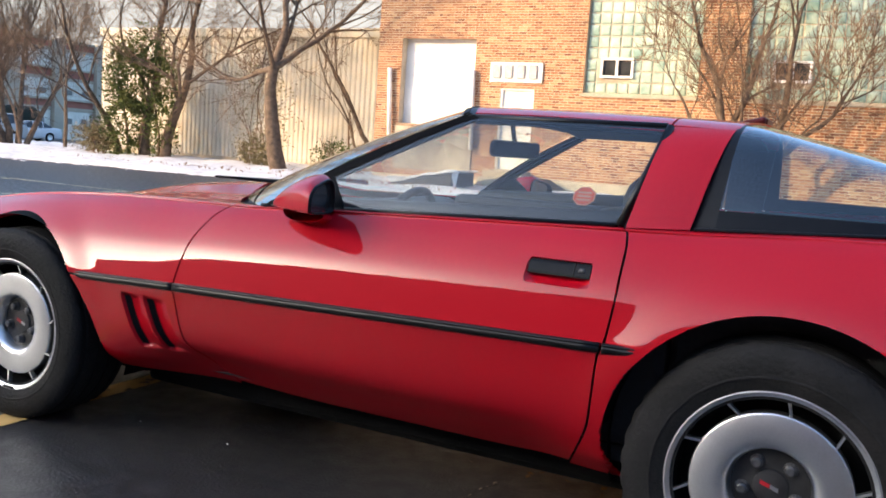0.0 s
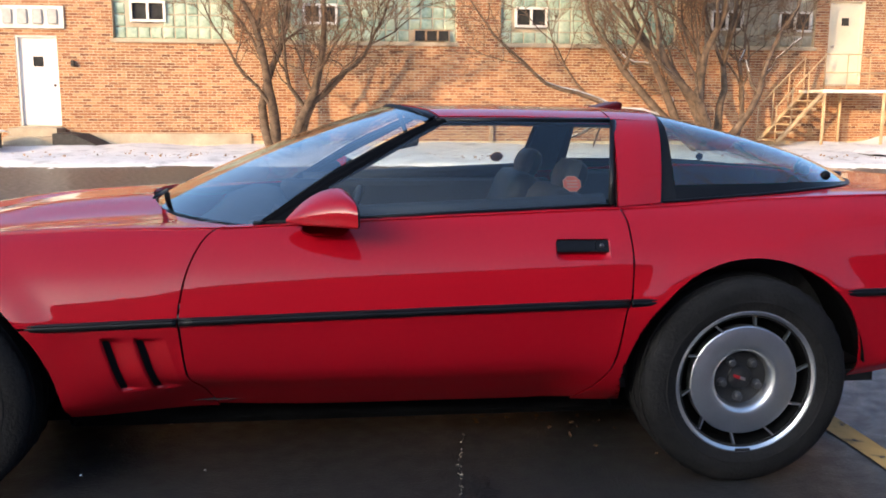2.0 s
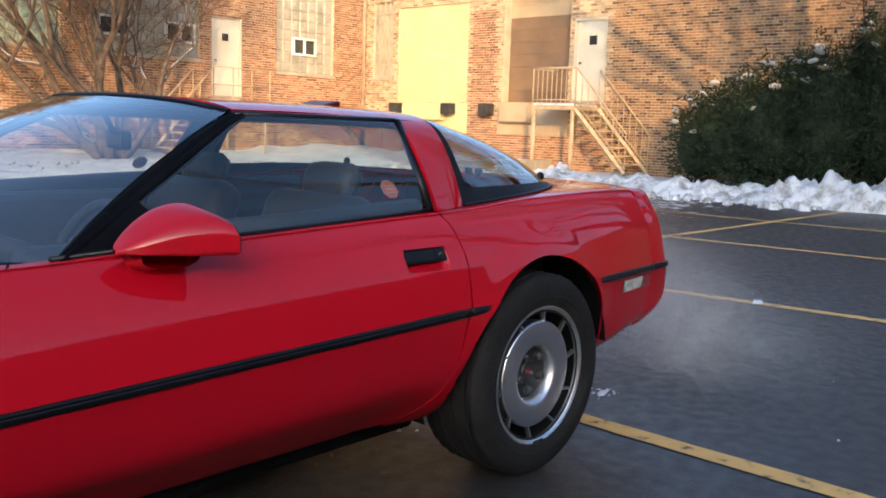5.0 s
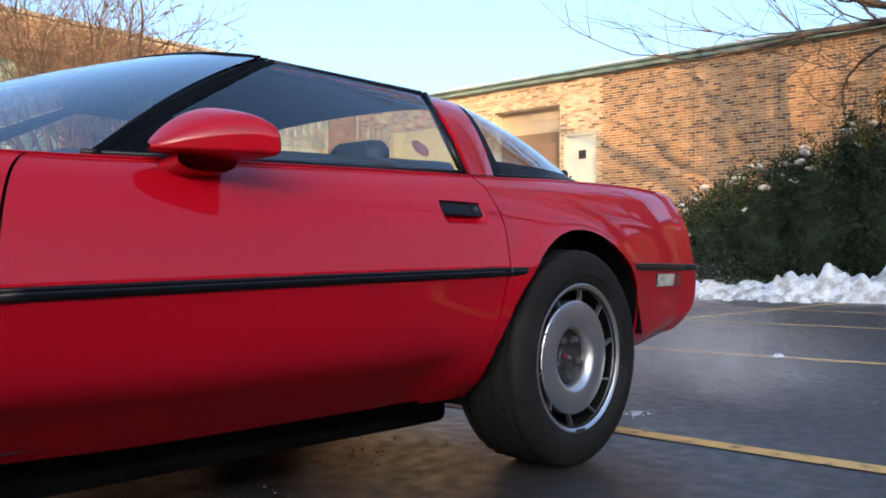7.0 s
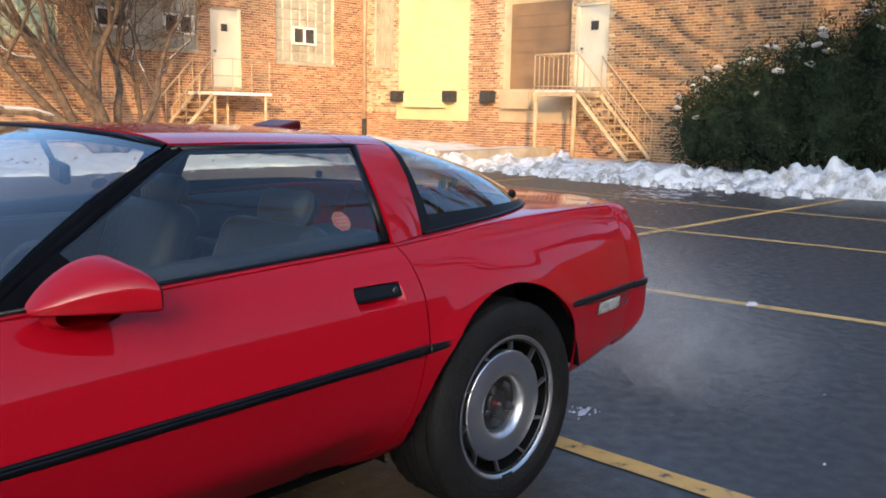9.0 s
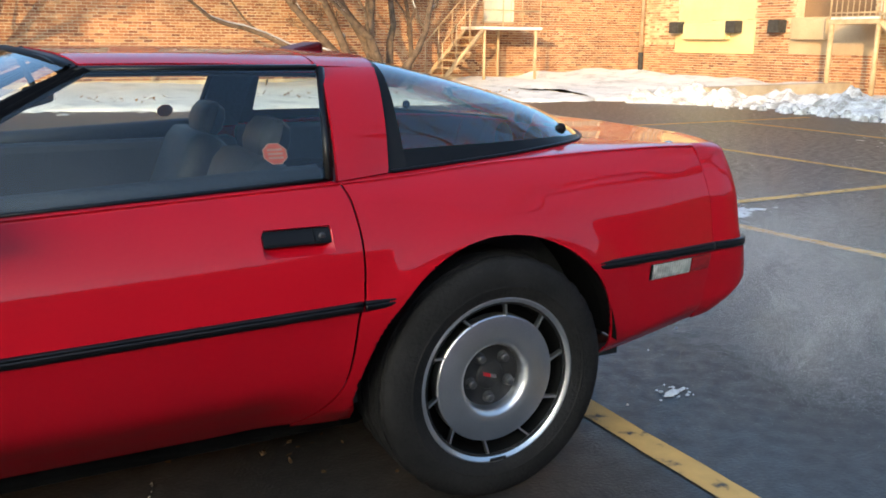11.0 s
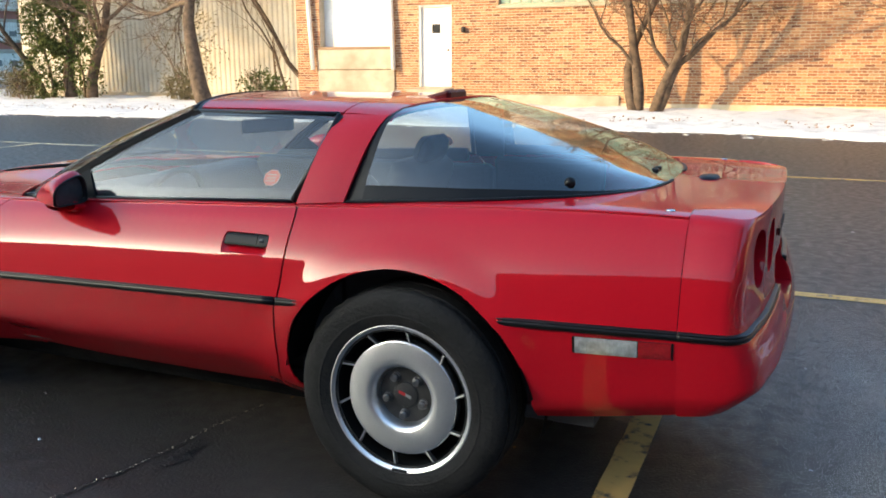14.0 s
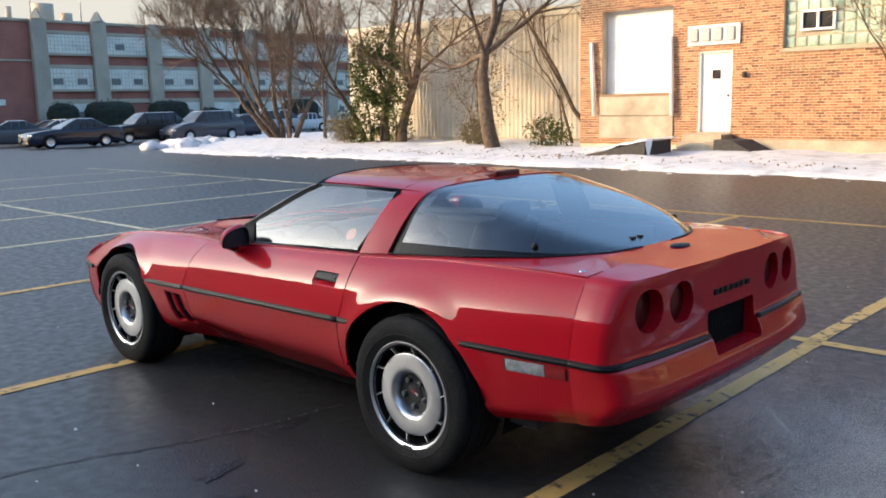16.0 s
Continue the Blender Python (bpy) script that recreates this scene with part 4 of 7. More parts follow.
# door mirrors: a flat-bottomed wedge, highest near its blunt dark back
for side in (-1, 1):
    g = []
    for i in range(29):
        u = i / 28
        x = -0.170 + 0.186 * u
        rise = min(1.0, u / 0.86)
        top = 0.006 + 0.086 * (1 - (1 - rise) ** 2.0) - 0.012 * max(0.0, (u - 0.86) / 0.14) ** 2
        low = 0.004 + 0.014 * u ** 0.7
        wide = 0.004 + 0.082 * u ** 0.50
        row = []
        for j in range(41):
            a = 2 * math.pi * j / 40
            cy, cz = math.cos(a), math.sin(a)
            cy = math.copysign(abs(cy) ** 0.54, cy)
            cz = math.copysign(abs(cz) ** 0.60, cz)
            out = 0.872 + wide * cy * (1.12 if cy < 0 else 1.0) - 0.048 * (1 - u)
            row.append(Vector((x + 0.020 * u * cy, side * out, 0.832 + (top * (0.90 - 0.22 * cy) if cz > 0 else low * (1.0 - 0.2 * cy)) * cz + 0.004 * u)))
        g.append(row)
    mir = sheet("door_mirror", g, RED, car, 0.0, outward=(-0.06, side * 0.872, 0.85), label="red wedge-shaped door mirror with a black back")
    back = g[-1]
    c = sum(back, Vector()) / len(back)
    sheet("mirror_rim", [[p.copy() for p in back], [p.lerp(c, 0.03) + Vector((0.005, 0, 0)) for p in back], [p.lerp(c, 0.12) + Vector((0.006, 0, 0)) for p in back], [p.lerp(c, 0.17) + Vector((-0.008, 0, 0)) for p in back]], TRIM, mir, label="black mirror surround")
    sheet("mirror_pane", [[p.lerp(c, 0.16) + Vector((-0.006, 0, 0)) for p in back], [c + Vector((-0.006, 0, 0.0)) + (p - c) * 0.001 for p in back]], DARKPANE, mir, label="dark mirror glass")
    foot = []
    for k in range(9):
        u = k / 8
        cc = Vector((-0.066 + 0.010 * u, 0.762 + 0.085 * u, 0.794 + 0.022 * u))
        foot.append([Vector((cc.x + 0.068 * math.copysign(abs(math.cos(a)) ** 0.7, math.cos(a)), side * cc.y, cc.z + 0.025 * math.sin(a))) for a in np.linspace(0, 2 * math.pi, 25)])
    sheet("mirror_stalk", foot, RED, mir)

# round stickers on the door windows
for side in (-1, 1):
    c = Vector((0.70, 0.709, 0.925))
    tilt = Vector((0, -0.60, 0.80))
    def at(u, v, lift, c=c, side=side):
        p = c + Vector((1, 0, 0)) * u + tilt * v
        return Vector((p.x, side * (p.y - 0.006 + lift), p.z))
    for nm, r, mt, lf in (("sticker_edge", 0.031, STICKERPALE, 0.0), ("sticker", 0.028, STICKER, 0.0012)):
        ring = [at(r * math.cos(math.pi / 8 + k * math.pi / 4), r * math.sin(math.pi / 8 + k * math.pi / 4), lf) for k in range(8)]
        mesh_ob(nm, ring, [tuple(range(8)) if side < 0 else tuple(range(7, -1, -1))], mt, car, "red eight-sided warning sticker")
    for k in (-1, 0, 1):
        q = [at(u, k * 0.011 + v, 0.0024) for u, v in ((-0.018, -0.003), (0.018, -0.003), (0.018, 0.003), (-0.018, 0.003))]
        mesh_ob("sticker_bar", q, [(0, 1, 2, 3)], STICKERPALE, car)

# ---- cabin ----
bm = bmesh.new()
add_box(bm, (-0.5, -0.70, 0.26), (1.75, 0.70, 0.30))
add_box(bm, (1.02, -0.66, 0.30), (1.75, 0.66, 0.70), 0.03)
for sg in (-1, 1):
    add_box(bm, (-0.3, sg * 0.66 - 0.05, 0.30), (0.95, sg * 0.66 + 0.05, 0.83), 0.03)
    add_box(bm, (0.95, sg * 0.68 - 0.03, 0.30), (1.45, sg * 0.665 + 0.03, 0.868), 0.02)
add_box(bm, (-0.35, -0.12, 0.30), (0.95, 0.12, 0.55), 0.04)
part("cabin_trim", bm, CABIN, car, "dark grey cabin lining")
for sg in (-1, 1):
    tube("door_top_trim", (-0.20, sg * 0.708, 0.822), (0.80, sg * 0.708, 0.864), 0.032, CABIN, car, 10)
dash = []
for i in range(15):
    u = i / 14
    dash.append([Vector((-0.52 + 0.32 * u + 0.02 * math.cos(y * 3), y, 0.775 + 0.035 * math.sin(math.pi * min(1, u * 1.2)) - 0.20 * max(0, u - 0.75) * 4 * 0.8)) for y in np.linspace(-0.66, 0.66, 25)])
sheet("dashboard", dash, CABIN, car, 0.02, outward=(-0.3, 0, 0.3), label="dark dashboard")
for sg in (-1, 1):
    bm = bmesh.new()
    add_box(bm, (0.12, sg * 0.36 - 0.24, 0.34), (0.62, sg * 0.36 + 0.24, 0.50), 0.05)
    for k in (-1, 1):
        add_box(bm, (0.15, sg * 0.36 + k * 0.21 - 0.05, 0.40), (0.60, sg * 0.36 + k * 0.21 + 0.05, 0.56), 0.04)
    lean = Matrix.Rotation(radians(22), 4, "Y")
    add_box(bm, (0.60, sg * 0.36 - 0.23, 0.44), (0.74, sg * 0.36 + 0.23, 0.90), 0.055, lean)
    seat = part("seat", bm, SEATMAT, car, "grey leather bucket seat", True)
    bm = bmesh.new()
    add_box(bm, (0.735, sg * 0.36 - 0.12, 0.86), (0.82, sg * 0.36 + 0.12, 0.985), 0.045, lean)
    part("headrest", bm, SEATMAT, seat, smooth=True)
v, f = [], []
for k in range(40):
    a = 2 * math.pi * k / 40
    for q in range(8):
        b = 2 * math.pi * q / 8
        r = 0.185 + 0.013 * math.cos(b)
        v.append(Vector((0.013 * math.sin(b), r * math.cos(a), r * math.sin(a))))
    for q in range(8):
        f.append((k * 8 + q, ((k + 1) % 40) * 8 + q, ((k + 1) % 40) * 8 + (q + 1) % 8, k * 8 + (q + 1) % 8))
mt = Matrix.Translation((-0.02, -0.36, 0.71)) @ Matrix.Rotation(radians(22), 4, "Y")
wheel_s = mesh_ob("steering_wheel", [mt @ p for p in v], f, CABIN, car, "dark steering wheel", True)
bm = bmesh.new()
for a in (0, 180, 270):
    e = mt @ Vector((0, 0.18 * math.cos(radians(a)), 0.18 * math.sin(radians(a))))
    add_tube(bm, mt @ Vector((0, 0, 0)), e, 0.018, 0.012, 8)
add_tube(bm, mt @ Vector((0, 0, 0)), mt @ Vector((-0.25, 0, 0)), 0.03, 0.03, 10)
part("steering_spokes", bm, CABIN, wheel_s, smooth=True)
bm = bmesh.new()
add_box(bm, (0.225, -0.17, 1.005), (0.252, 0.09, 1.062), 0.012, Matrix.Rotation(radians(-16), 4, "Z"))
add_tube(bm, (0.232, -0.03, 1.05), (0.20, 0.0, 1.14), 0.009)
part("inside_mirror", bm, TRIM, car, "black inside mirror")

# ---- wheels ----
TY = [(0.205, 0.105), (0.222, 0.112), (0.238, 0.122), (0.262, 0.127), (0.290, 0.125), (0.310, 0.118), (0.322, 0.108), (0.3285, 0.098)]
tread = []
for k, y in enumerate((0.098, 0.083, 0.082, 0.074, 0.073, 0.030, 0.029, 0.021, 0.020, -0.020, -0.021, -0.029, -0.030, -0.073, -0.074, -0.082, -0.083, -0.098)):
    tread.append((0.3305 - 0.012 * (y / 0.1) ** 4 - (0.008 if k in (2, 3, 6, 7, 10, 11, 14, 15) else 0), y))
TYP = TY + tread[1:-1] + [(r, -y) for r, y in TY[::-1]]


def wheel(cx, cy, side, name="wheel"):
    """An alloy wheel: brushed disc with ten vanes in a dark ring, five nuts, on a wide tyre. Outside is +y before turning."""
    def put(verts):
        return [(cx + a, cy + side * b, 0.3265 + c) for a, b, c in verts]
    v, f = lathe([(0.226, 0.098), (0.229, 0.108), (0.226, 0.114), (0.222, 0.115), (0.215, 0.111), (0.2105, 0.106), (0.2095, 0.096)], 80)
    rim = smooth_by_angle(mesh_ob(name, put(v), f, ALLOY, car, "machined alloy wheel with ten vanes"))
    v, f = lathe([(0.2095, 0.096), (0.206, 0.060), (0.2028, 0.030), (0.16, 0.028), (0.08, 0.028)], 64)
    smooth_by_angle(mesh_ob("vane_backing", put(v), f, DARKWELL, rim))
    v, f = lathe([(0.172, 0.060), (0.1735, 0.089), (0.172, 0.0935), (0.168, 0.0950), (0.120, 0.0985), (0.106, 0.0975), (0.097, 0.0935), (0.091, 0.084), (0.0865, 0.070), (0.0855, 0.060)], 80)
    smooth_by_angle(mesh_ob("disc_face", put(v), f, ALLOY, rim, "brushed aluminium disc"), 60)
    for k in range(10):
        a = radians(36 * k + 8)
        bm = bmesh.new()
        add_box(bm, (0.166, -0.0030, 0.078), (0.2120, 0.0030, 0.0935))
        # (radial, tangent, out) -> wheel axes
        vv = []
        for q in bm.verts:
            rad, tan, out = q.co.x, q.co.y + (q.co.x - 0.17) * 0.42, q.co.z + max(0.0, q.co.x - 0.19) * 0.4
            vv.append((rad * math.cos(a) - tan * math.sin(a), out, rad * math.sin(a) + tan * math.cos(a)))
        ff = [tuple(w.index for w in fc.verts) for fc in bm.faces]
        bm.free()
        mesh_ob("vane", put(vv), ff, ALLOY, rim)
    v, f = lathe([(0.0865, 0.061), (0.084, 0.0605), (0.040, 0.0615), (0.037, 0.066), (0.034, 0.067), (0.0005, 0.067)], 48)
    cap = smooth_by_angle(mesh_ob("hub", put(v), f, HUBGREY, rim, "dark grey hub with a round cap"))
    for k in range(5):
        a = radians(72 * k + 50)
        v, f = lathe([(0.0165, 0.0), (0.0155, 0.006), (0.0130, 0.007), (0.0120, 0.018), (0.008, 0.021), (0.0005, 0.021)], 12)
        mesh_ob("wheel_nut", put([(p[0] + 0.060 * math.cos(a), p[1] + 0.060, p[2] + 0.060 * math.sin(a)) for p in v]), f, NUTMAT, rim, smooth=False)
    for nm, x0, x1, mtl in (("cap_badge_red", -0.022, 0.0, BADGERED), ("cap_badge_pale", 0.0, 0.018, ALLOY)):
        q = [(x0, 0.0676, -0.005 + x0 * -0.35), (x1, 0.0676, -0.005 + x1 * -0.35), (x1, 0.0676, 0.005 + x1 * -0.35), (x0, 0.0676, 0.005 + x0 * -0.35)]
        mesh_ob(nm, put(q), [(0, 1, 2, 3)], mtl, rim)
    bm = bmesh.new()
    add_box(bm, (-0.024, 0.1135, -0.2225), (0.024, 0.1175, -0.2135), 0.001)
    vv = [tuple(q.co) for q in bm.verts]
    ff = [tuple(w.index for w in fc.verts) for fc in bm.faces]
    bm.free()
    mesh_ob("balance_weight", put(vv), ff, HUBGREY, rim)
    v, f = lathe(TYP, 112)
    # stepped shoulder blocks
    m = len(TYP)
    for k in range(112):
        if k % 3 == 0:
            for j in (7, 8, m - 9, m - 8):
                x, y, z = v[k * m + j]
                v[k * m + j] = [x * 0.988, y, z * 0.988]
    # the tyre flattens a little where it stands
    v = [(a, b, max(c, -0.3245)) for a, b, c in v]
    smooth_by_angle(mesh_ob("tyre", put(v), f, TYRE, rim, "black low-profile tyre"), 40)
    v, f = lathe([(0.252, 0.1262), (0.254, 0.1282), (0.258, 0.1282), (0.260, 0.1268)], 96)
    mesh_ob("tyre_rib", put(v), f, TYRE, rim, smooth=True)
    return rim


wheel(1.222, -0.767, -1)
wheel(1.222, 0.767, 1)
wheel(-1.222, -0.757, -1)
wheel(-1.222, 0.757, 1)

# ---- ground ----
def ground_z(x, y):
    """The lot falls away gently to the west, past the snow verge."""
    return -0.012 * max(0.0, -16.0 - x) if x > -90 else -0.888


xs = [-2500, -600, -200] + list(np.arange(-92, -14, 4.0)) + [-14, -10, -5, 0, 5, 10, 15, 20, 60, 200, 2500]
ys = [-2500, -300, -60, -20, -8, -2, 4, 10, 16, 22, 30, 60, 120, 400, 2500]
gv = [(x, y, ground_z(x, y)) for x in xs for y in ys]
gf = [(i * len(ys) + j, (i + 1) * len(ys) + j, (i + 1) * len(ys) + j + 1, i * len(ys) + j + 1) for i in range(len(xs) - 1) for j in range(len(ys) - 1)]
tagged(mesh_ob("ground", gv, gf, ASPHALT), "worn dark grey asphalt parking lot", "parking lot", kind="structure")


def stripe(x0, y0, x1, y1, w=0.10):
    d = Vector((x1 - x0, y1 - y0, 0))
    s = Vector((-d.y, d.x, 0)).normalized() * w / 2
    n = max(2, int(d.length / 0.12))
    v, f = [], []
    for k in range(n + 1):
        p = Vector((x0, y0, 0)).lerp(Vector((x1, y1, 0)), k / n)
        z = ground_z(p.x, p.y) + 0.004
        for sg in (-1, 1):
            jit = 0.006 * noise.noise((p.x * 6, p.y * 6, sg * 3.0))
            q = p + s * (sg + jit / (w / 2))
            v.append((q.x, q.y, z))
    f = [(2 * k, 2 * k + 2, 2 * k + 3, 2 * k + 1) for k in range(n)]
    return tagged(mesh_ob("parking_line", v, f, STRIPE_PALE if x0 < -6 else STRIPE), "pale worn paint line on the asphalt" if x0 < -6 else "worn yellow paint line on the asphalt", "road marking", "stall lines", "structure")


LINES_X = (-17.2, -14.6, -11.95, -9.25, -6.58, -3.92, -1.2, 1.745, 4.55, 7.6, 10.45)
for x in LINES_X:
    lean = 0.12 if x > 4 else 0.015 if x > 1 else 0.0
    stripe(x - 0.14 * (x > 4) * (x < 5) + 5.27 * lean, -3.2, x - 0.14 * (x > 4) * (x < 5), 2.07)
    stripe(x - 0.02, 2.17, x - 0.04, 7.38)
stripe(-20, 2.05, -5.6, 2.09)
stripe(-5.6, 2.09, 13.5, 2.14)
stripe(-20, 7.36, -5.6, 7.40)
stripe(-5.6, 7.40, 12.2, 7.45)


def flat_patch(name, cx, cy, rx, ry, material, z=0.005, seed=0, turn=0.0, rough=0.5, n=40, label="", category=""):
    """A thin flake with a ragged outline."""
    v = [(cx, cy, ground_z(cx, cy) + z + 0.006)]
    for k in range(n):
        a = 2 * math.pi * k / n
        r = 1 + rough * noise.noise((math.cos(a) * 2.2, math.sin(a) * 2.2, seed * 7.7)) + rough * 0.6 * noise.noise((math.cos(a) * 6, math.sin(a) * 6, seed * 3.1))
        x, y = rx * r * math.cos(a), ry * r * math.sin(a)
        x, y = x * math.cos(turn) - y * math.sin(turn), x * math.sin(turn) + y * math.cos(turn)
        v.append((cx + x, cy + y, ground_z(cx + x, cy + y) + z))
    f = [(0, 1 + k, 1 + (k + 1) % n) for k in range(n)]
    return tagged(mesh_ob(name, v, f, material, smooth=True), label, category)


def crack(points, seed, w=0.012):
    v, f, k = [], [], 0
    for a, b in zip(points, points[1:]):
        a, b = Vector((*a, 0)), Vector((*b, 0))
        m = max(2, int((b - a).length / 0.03))
        s = Vector((-(b - a).y, (b - a).x, 0)).normalized()
        for q in range(m):
            p = a.lerp(b, q / m) + s * 0.03 * noise.noise((q * 0.35, seed * 5.0, a.x)) + s * 0.008 * noise.noise((q * 1.7, seed * 5.0, 3))
            ww = w * (0.5 + 0.8 * abs(noise.noise((q * 0.4, seed, 9))))
            v += [p + s * ww + Vector((0, 0, 0.004)), p - s * ww + Vector((0, 0, 0.004))]
            if k:
                f.append((2 * k - 2, 2 * k - 1, 2 * k + 1, 2 * k))
            k += 1
    return tagged(mesh_ob("asphalt_crack", v, f, TAR), "dark tar-filled crack in the asphalt", "crack", kind="structure")


CRACK = [(0.41, -0.40), (0.36, -0.64), (0.345, -0.85), (0.315, -1.02), (0.25, -1.25), (0.16, -1.50), (0.06, -1.70), (-0.02, -2.00), (-0.20, -2.60), (-0.55, -3.40)]
crack(CRACK, 1, 0.008)
crack([(8.0, 0.9), (8.35, 1.15), (8.6, 1.75)], 2, 0.02)
crack([(4.6, -0.9), (4.2, -1.4), (3.9, -2.1), (3.2, -2.6)], 3, 0.006)
flat_patch("tar_patch", 0.41, -0.87, 0.11, 0.040, TAR, 0.004, 4, 1.5, 0.7, label="dark oily tar patch on the asphalt", category="tar patch")
flat_patch("tar_patch", 0.61, -1.39, 0.12, 0.045, TAR, 0.004, 5, 1.9, 0.7, label="dark oily tar patch on the asphalt", category="tar patch")
flat_patch("tar_patch", 0.86, -1.55, 0.10, 0.03, TAR, 0.004, 6, 0.8, 0.7, label="faint dark tar patch on the asphalt", category="tar patch")


def flakes(name, cx, cy, rx, ry, count, size, seed, turn=0.0, label="", height=0.012):
    """A thin broken crust: many small ragged flakes strewn over an oval."""
    r = random.Random(seed)
    v, f = [], []
    for _ in range(count):
        a, q = r.gauss(0, 0.45), r.gauss(0, 0.45)
        x, y = rx * a, ry * q
        x, y = cx + x * math.cos(turn) - y * math.sin(turn), cy + x * math.sin(turn) + y * math.cos(turn)
        s = size * r.uniform(0.3, 1.3) * max(0.25, 1 - 0.6 * math.hypot(a, q))
        st = r.uniform(1.0, 2.2)
        b0, m = len(v), 9
        v.append((x, y, 0.004 + height * s / size))
        for k in range(m):
            t = 2 * math.pi * k / m
            w = s * r.uniform(0.65, 1.15)
            px, py = w * st * math.cos(t), w * math.sin(t)
            v.append((x + px * math.cos(turn) - py * math.sin(turn), y + px * math.sin(turn) + py * math.cos(turn), 0.003))
        f += [(b0, b0 + 1 + k, b0 + 1 + (k + 1) % m) for k in range(m)]
    return tagged(mesh_ob(name, v, f, ICE, smooth=True), label, "ice", kind="stuff")


flakes("ice_crust", 2.13, -0.56, 0.07, 0.05, 26, 0.016, 1, 0.3, "small crust of refrozen slush on the asphalt")
flakes("ice_crust", 4.67, -0.14, 0.03, 0.03, 8, 0.03, 2, 0.0, "small lump of ice on the painted line", 0.04)
flakes("ice_crust", 4.0, 2.30, 0.8, 0.16, 120, 0.06, 3, 0.05, "broken ice crust along the drain")
flakes("ice_crust", 4.6, 1.80, 0.6, 0.16, 130, 0.05, 4, 0.1, "broken ice crust along the drain")
flakes("ice_crust", 3.6, 1.55, 0.4, 0.03, 46, 0.025, 5, 0.0, "thin line of ice in the asphalt")
flakes("ice_crust", 2.9, 0.5, 0.25, 0.12, 10, 0.02, 6, 0.4, "small crumbs of ice on the asphalt")
flakes("ice_crust", 11.6, 4.3, 1.2, 2.4, 190, 0.055, 7, 1.75, "streaks of thin ice and slush by the snow bank", 0.006)
rng = random.Random(5)
v, f = [], []
for k in range(60):
    q = rng.random() * 4.2
    i = int(q)
    x, y = (CRACK[i][j] + (CRACK[i + 1][j] - CRACK[i][j]) * (q - i) + rng.gauss(0, 0.005) for j in (0, 1))
    r = rng.uniform(0.0012, 0.0032)
    b0 = len(v)
    v += [(x - r, y - r, 0.0045), (x + r, y - r * 0.5, 0.0045), (x + r * 0.7, y + r, 0.0045), (x - r, y + r * 1.2, 0.0045), (x, y, 0.0075)]
    f += [(b0 + m, b0 + (m + 1) % 4, b0 + 4) for m in range(4)]
tagged(mesh_ob("road_salt", v, f, CONCRETE), "white salt crumbs caught along the crack", "salt", kind="stuff")
v, f = [], []
for k in range(160):
    x, y = rng.uniform(-3, 7), rng.uniform(-2.8, 5)
    r = rng.uniform(0.004, 0.014)
    b0 = len(v)
    v += [(x - r, y, 0.002), (x, y - r * 0.6, 0.002), (x + r, y, 0.002), (x, y + r * 0.6, 0.002), (x, y, 0.004 + r * 0.5)]
    f += [(b0, b0 + 1, b0 + 4), (b0 + 1, b0 + 2, b0 + 4), (b0 + 2, b0 + 3, b0 + 4), (b0 + 3, b0, b0 + 4)]
tagged(mesh_ob("grit", v, f, ICE), "scattered pale grit and ice crumbs", "grit", kind="stuff")
v, f = [], []
for k in range(46):
    c = Vector((rng.gauss(0.78, 0.2), rng.gauss(-0.30, 0.16), 0.006))
    d = Vector((rng.gauss(0, 1), rng.gauss(0, 1), rng.gauss(0, 0.25))).normalized() * rng.uniform(0.006, 0.018)
    e = Vector((-d.y, d.x, rng.gauss(0, 0.003))) * 0.6
    b0 = len(v)
    v += [c - d, c + e, c + d, c - e]
    f.append((b0, b0 + 1, b0 + 2, b0 + 3))
tagged(mesh_ob("leaf_litter", v, f, LITTER), "brown leaf crumbs on the wet asphalt under the car", "dead leaves", kind="stuff")
# exhaust steam hanging behind the tail: a drift of fine droplets
STEAM = stuff_mat("steam_droplets", (0.70, 0.70, 0.70), (0.80, 0.80, 0.80), 3, 0.9, 0.05, 0.0, spec=0.1)
rs = np.random.default_rng(17)
PUFFS = ((2.42, -0.02, 0.30, 0.11, 0.16, 0.09, 7), (2.62, -0.12, 0.27, 0.17, 0.22, 0.12, 15), (2.90, -0.18, 0.26, 0.20, 0.26, 0.13, 19), (3.20, -0.05, 0.30, 0.22, 0.28, 0.14, 18), (3.55, 0.10, 0.27, 0.26, 0.30, 0.13, 14), (2.72, -0.58, 0.18, 0.20, 0.20, 0.10, 15), (2.70, -0.95, 0.15, 0.20, 0.20, 0.08, 7), (3.10, -0.72, 0.18, 0.24, 0.24, 0.10, 11), (3.00, 0.45, 0.40, 0.26, 0.26, 0.18, 5), (3.9, 0.3, 0.25, 0.3, 0.3, 0.12, 6))
cen = np.concatenate([np.array(p[:3]) + rs.normal(size=(int(9200 * p[6]), 3)) * np.array(p[3:6]) for p in PUFFS])
curl = 0.05 * np.sin(cen[:, [1, 2, 0]] * 9.0) + 0.03 * np.sin(cen[:, [2, 0, 1]] * 23.0 + 1.3)
cen = cen + curl
thin = 0.5 + 0.5 * np.sin(cen[:, 0] * 11 + 2.1 * np.sin(cen[:, 2] * 9)) * np.sin(cen[:, 1] * 10 + 1.7 * np.sin(cen[:, 0] * 7))
cen = cen[(rs.random(len(cen)) < 0.35 + 0.65 * thin) & (cen[:, 2] > 0.012) & ((cen[:, 0] > 2.26) | (cen[:, 2] < 0.34))]
tri = rs.normal(size=(len(cen), 3, 3))
tri = tri - tri.mean(axis=1, keepdims=True)
tri = tri / np.linalg.norm(tri, axis=2, keepdims=True) * 0.00080
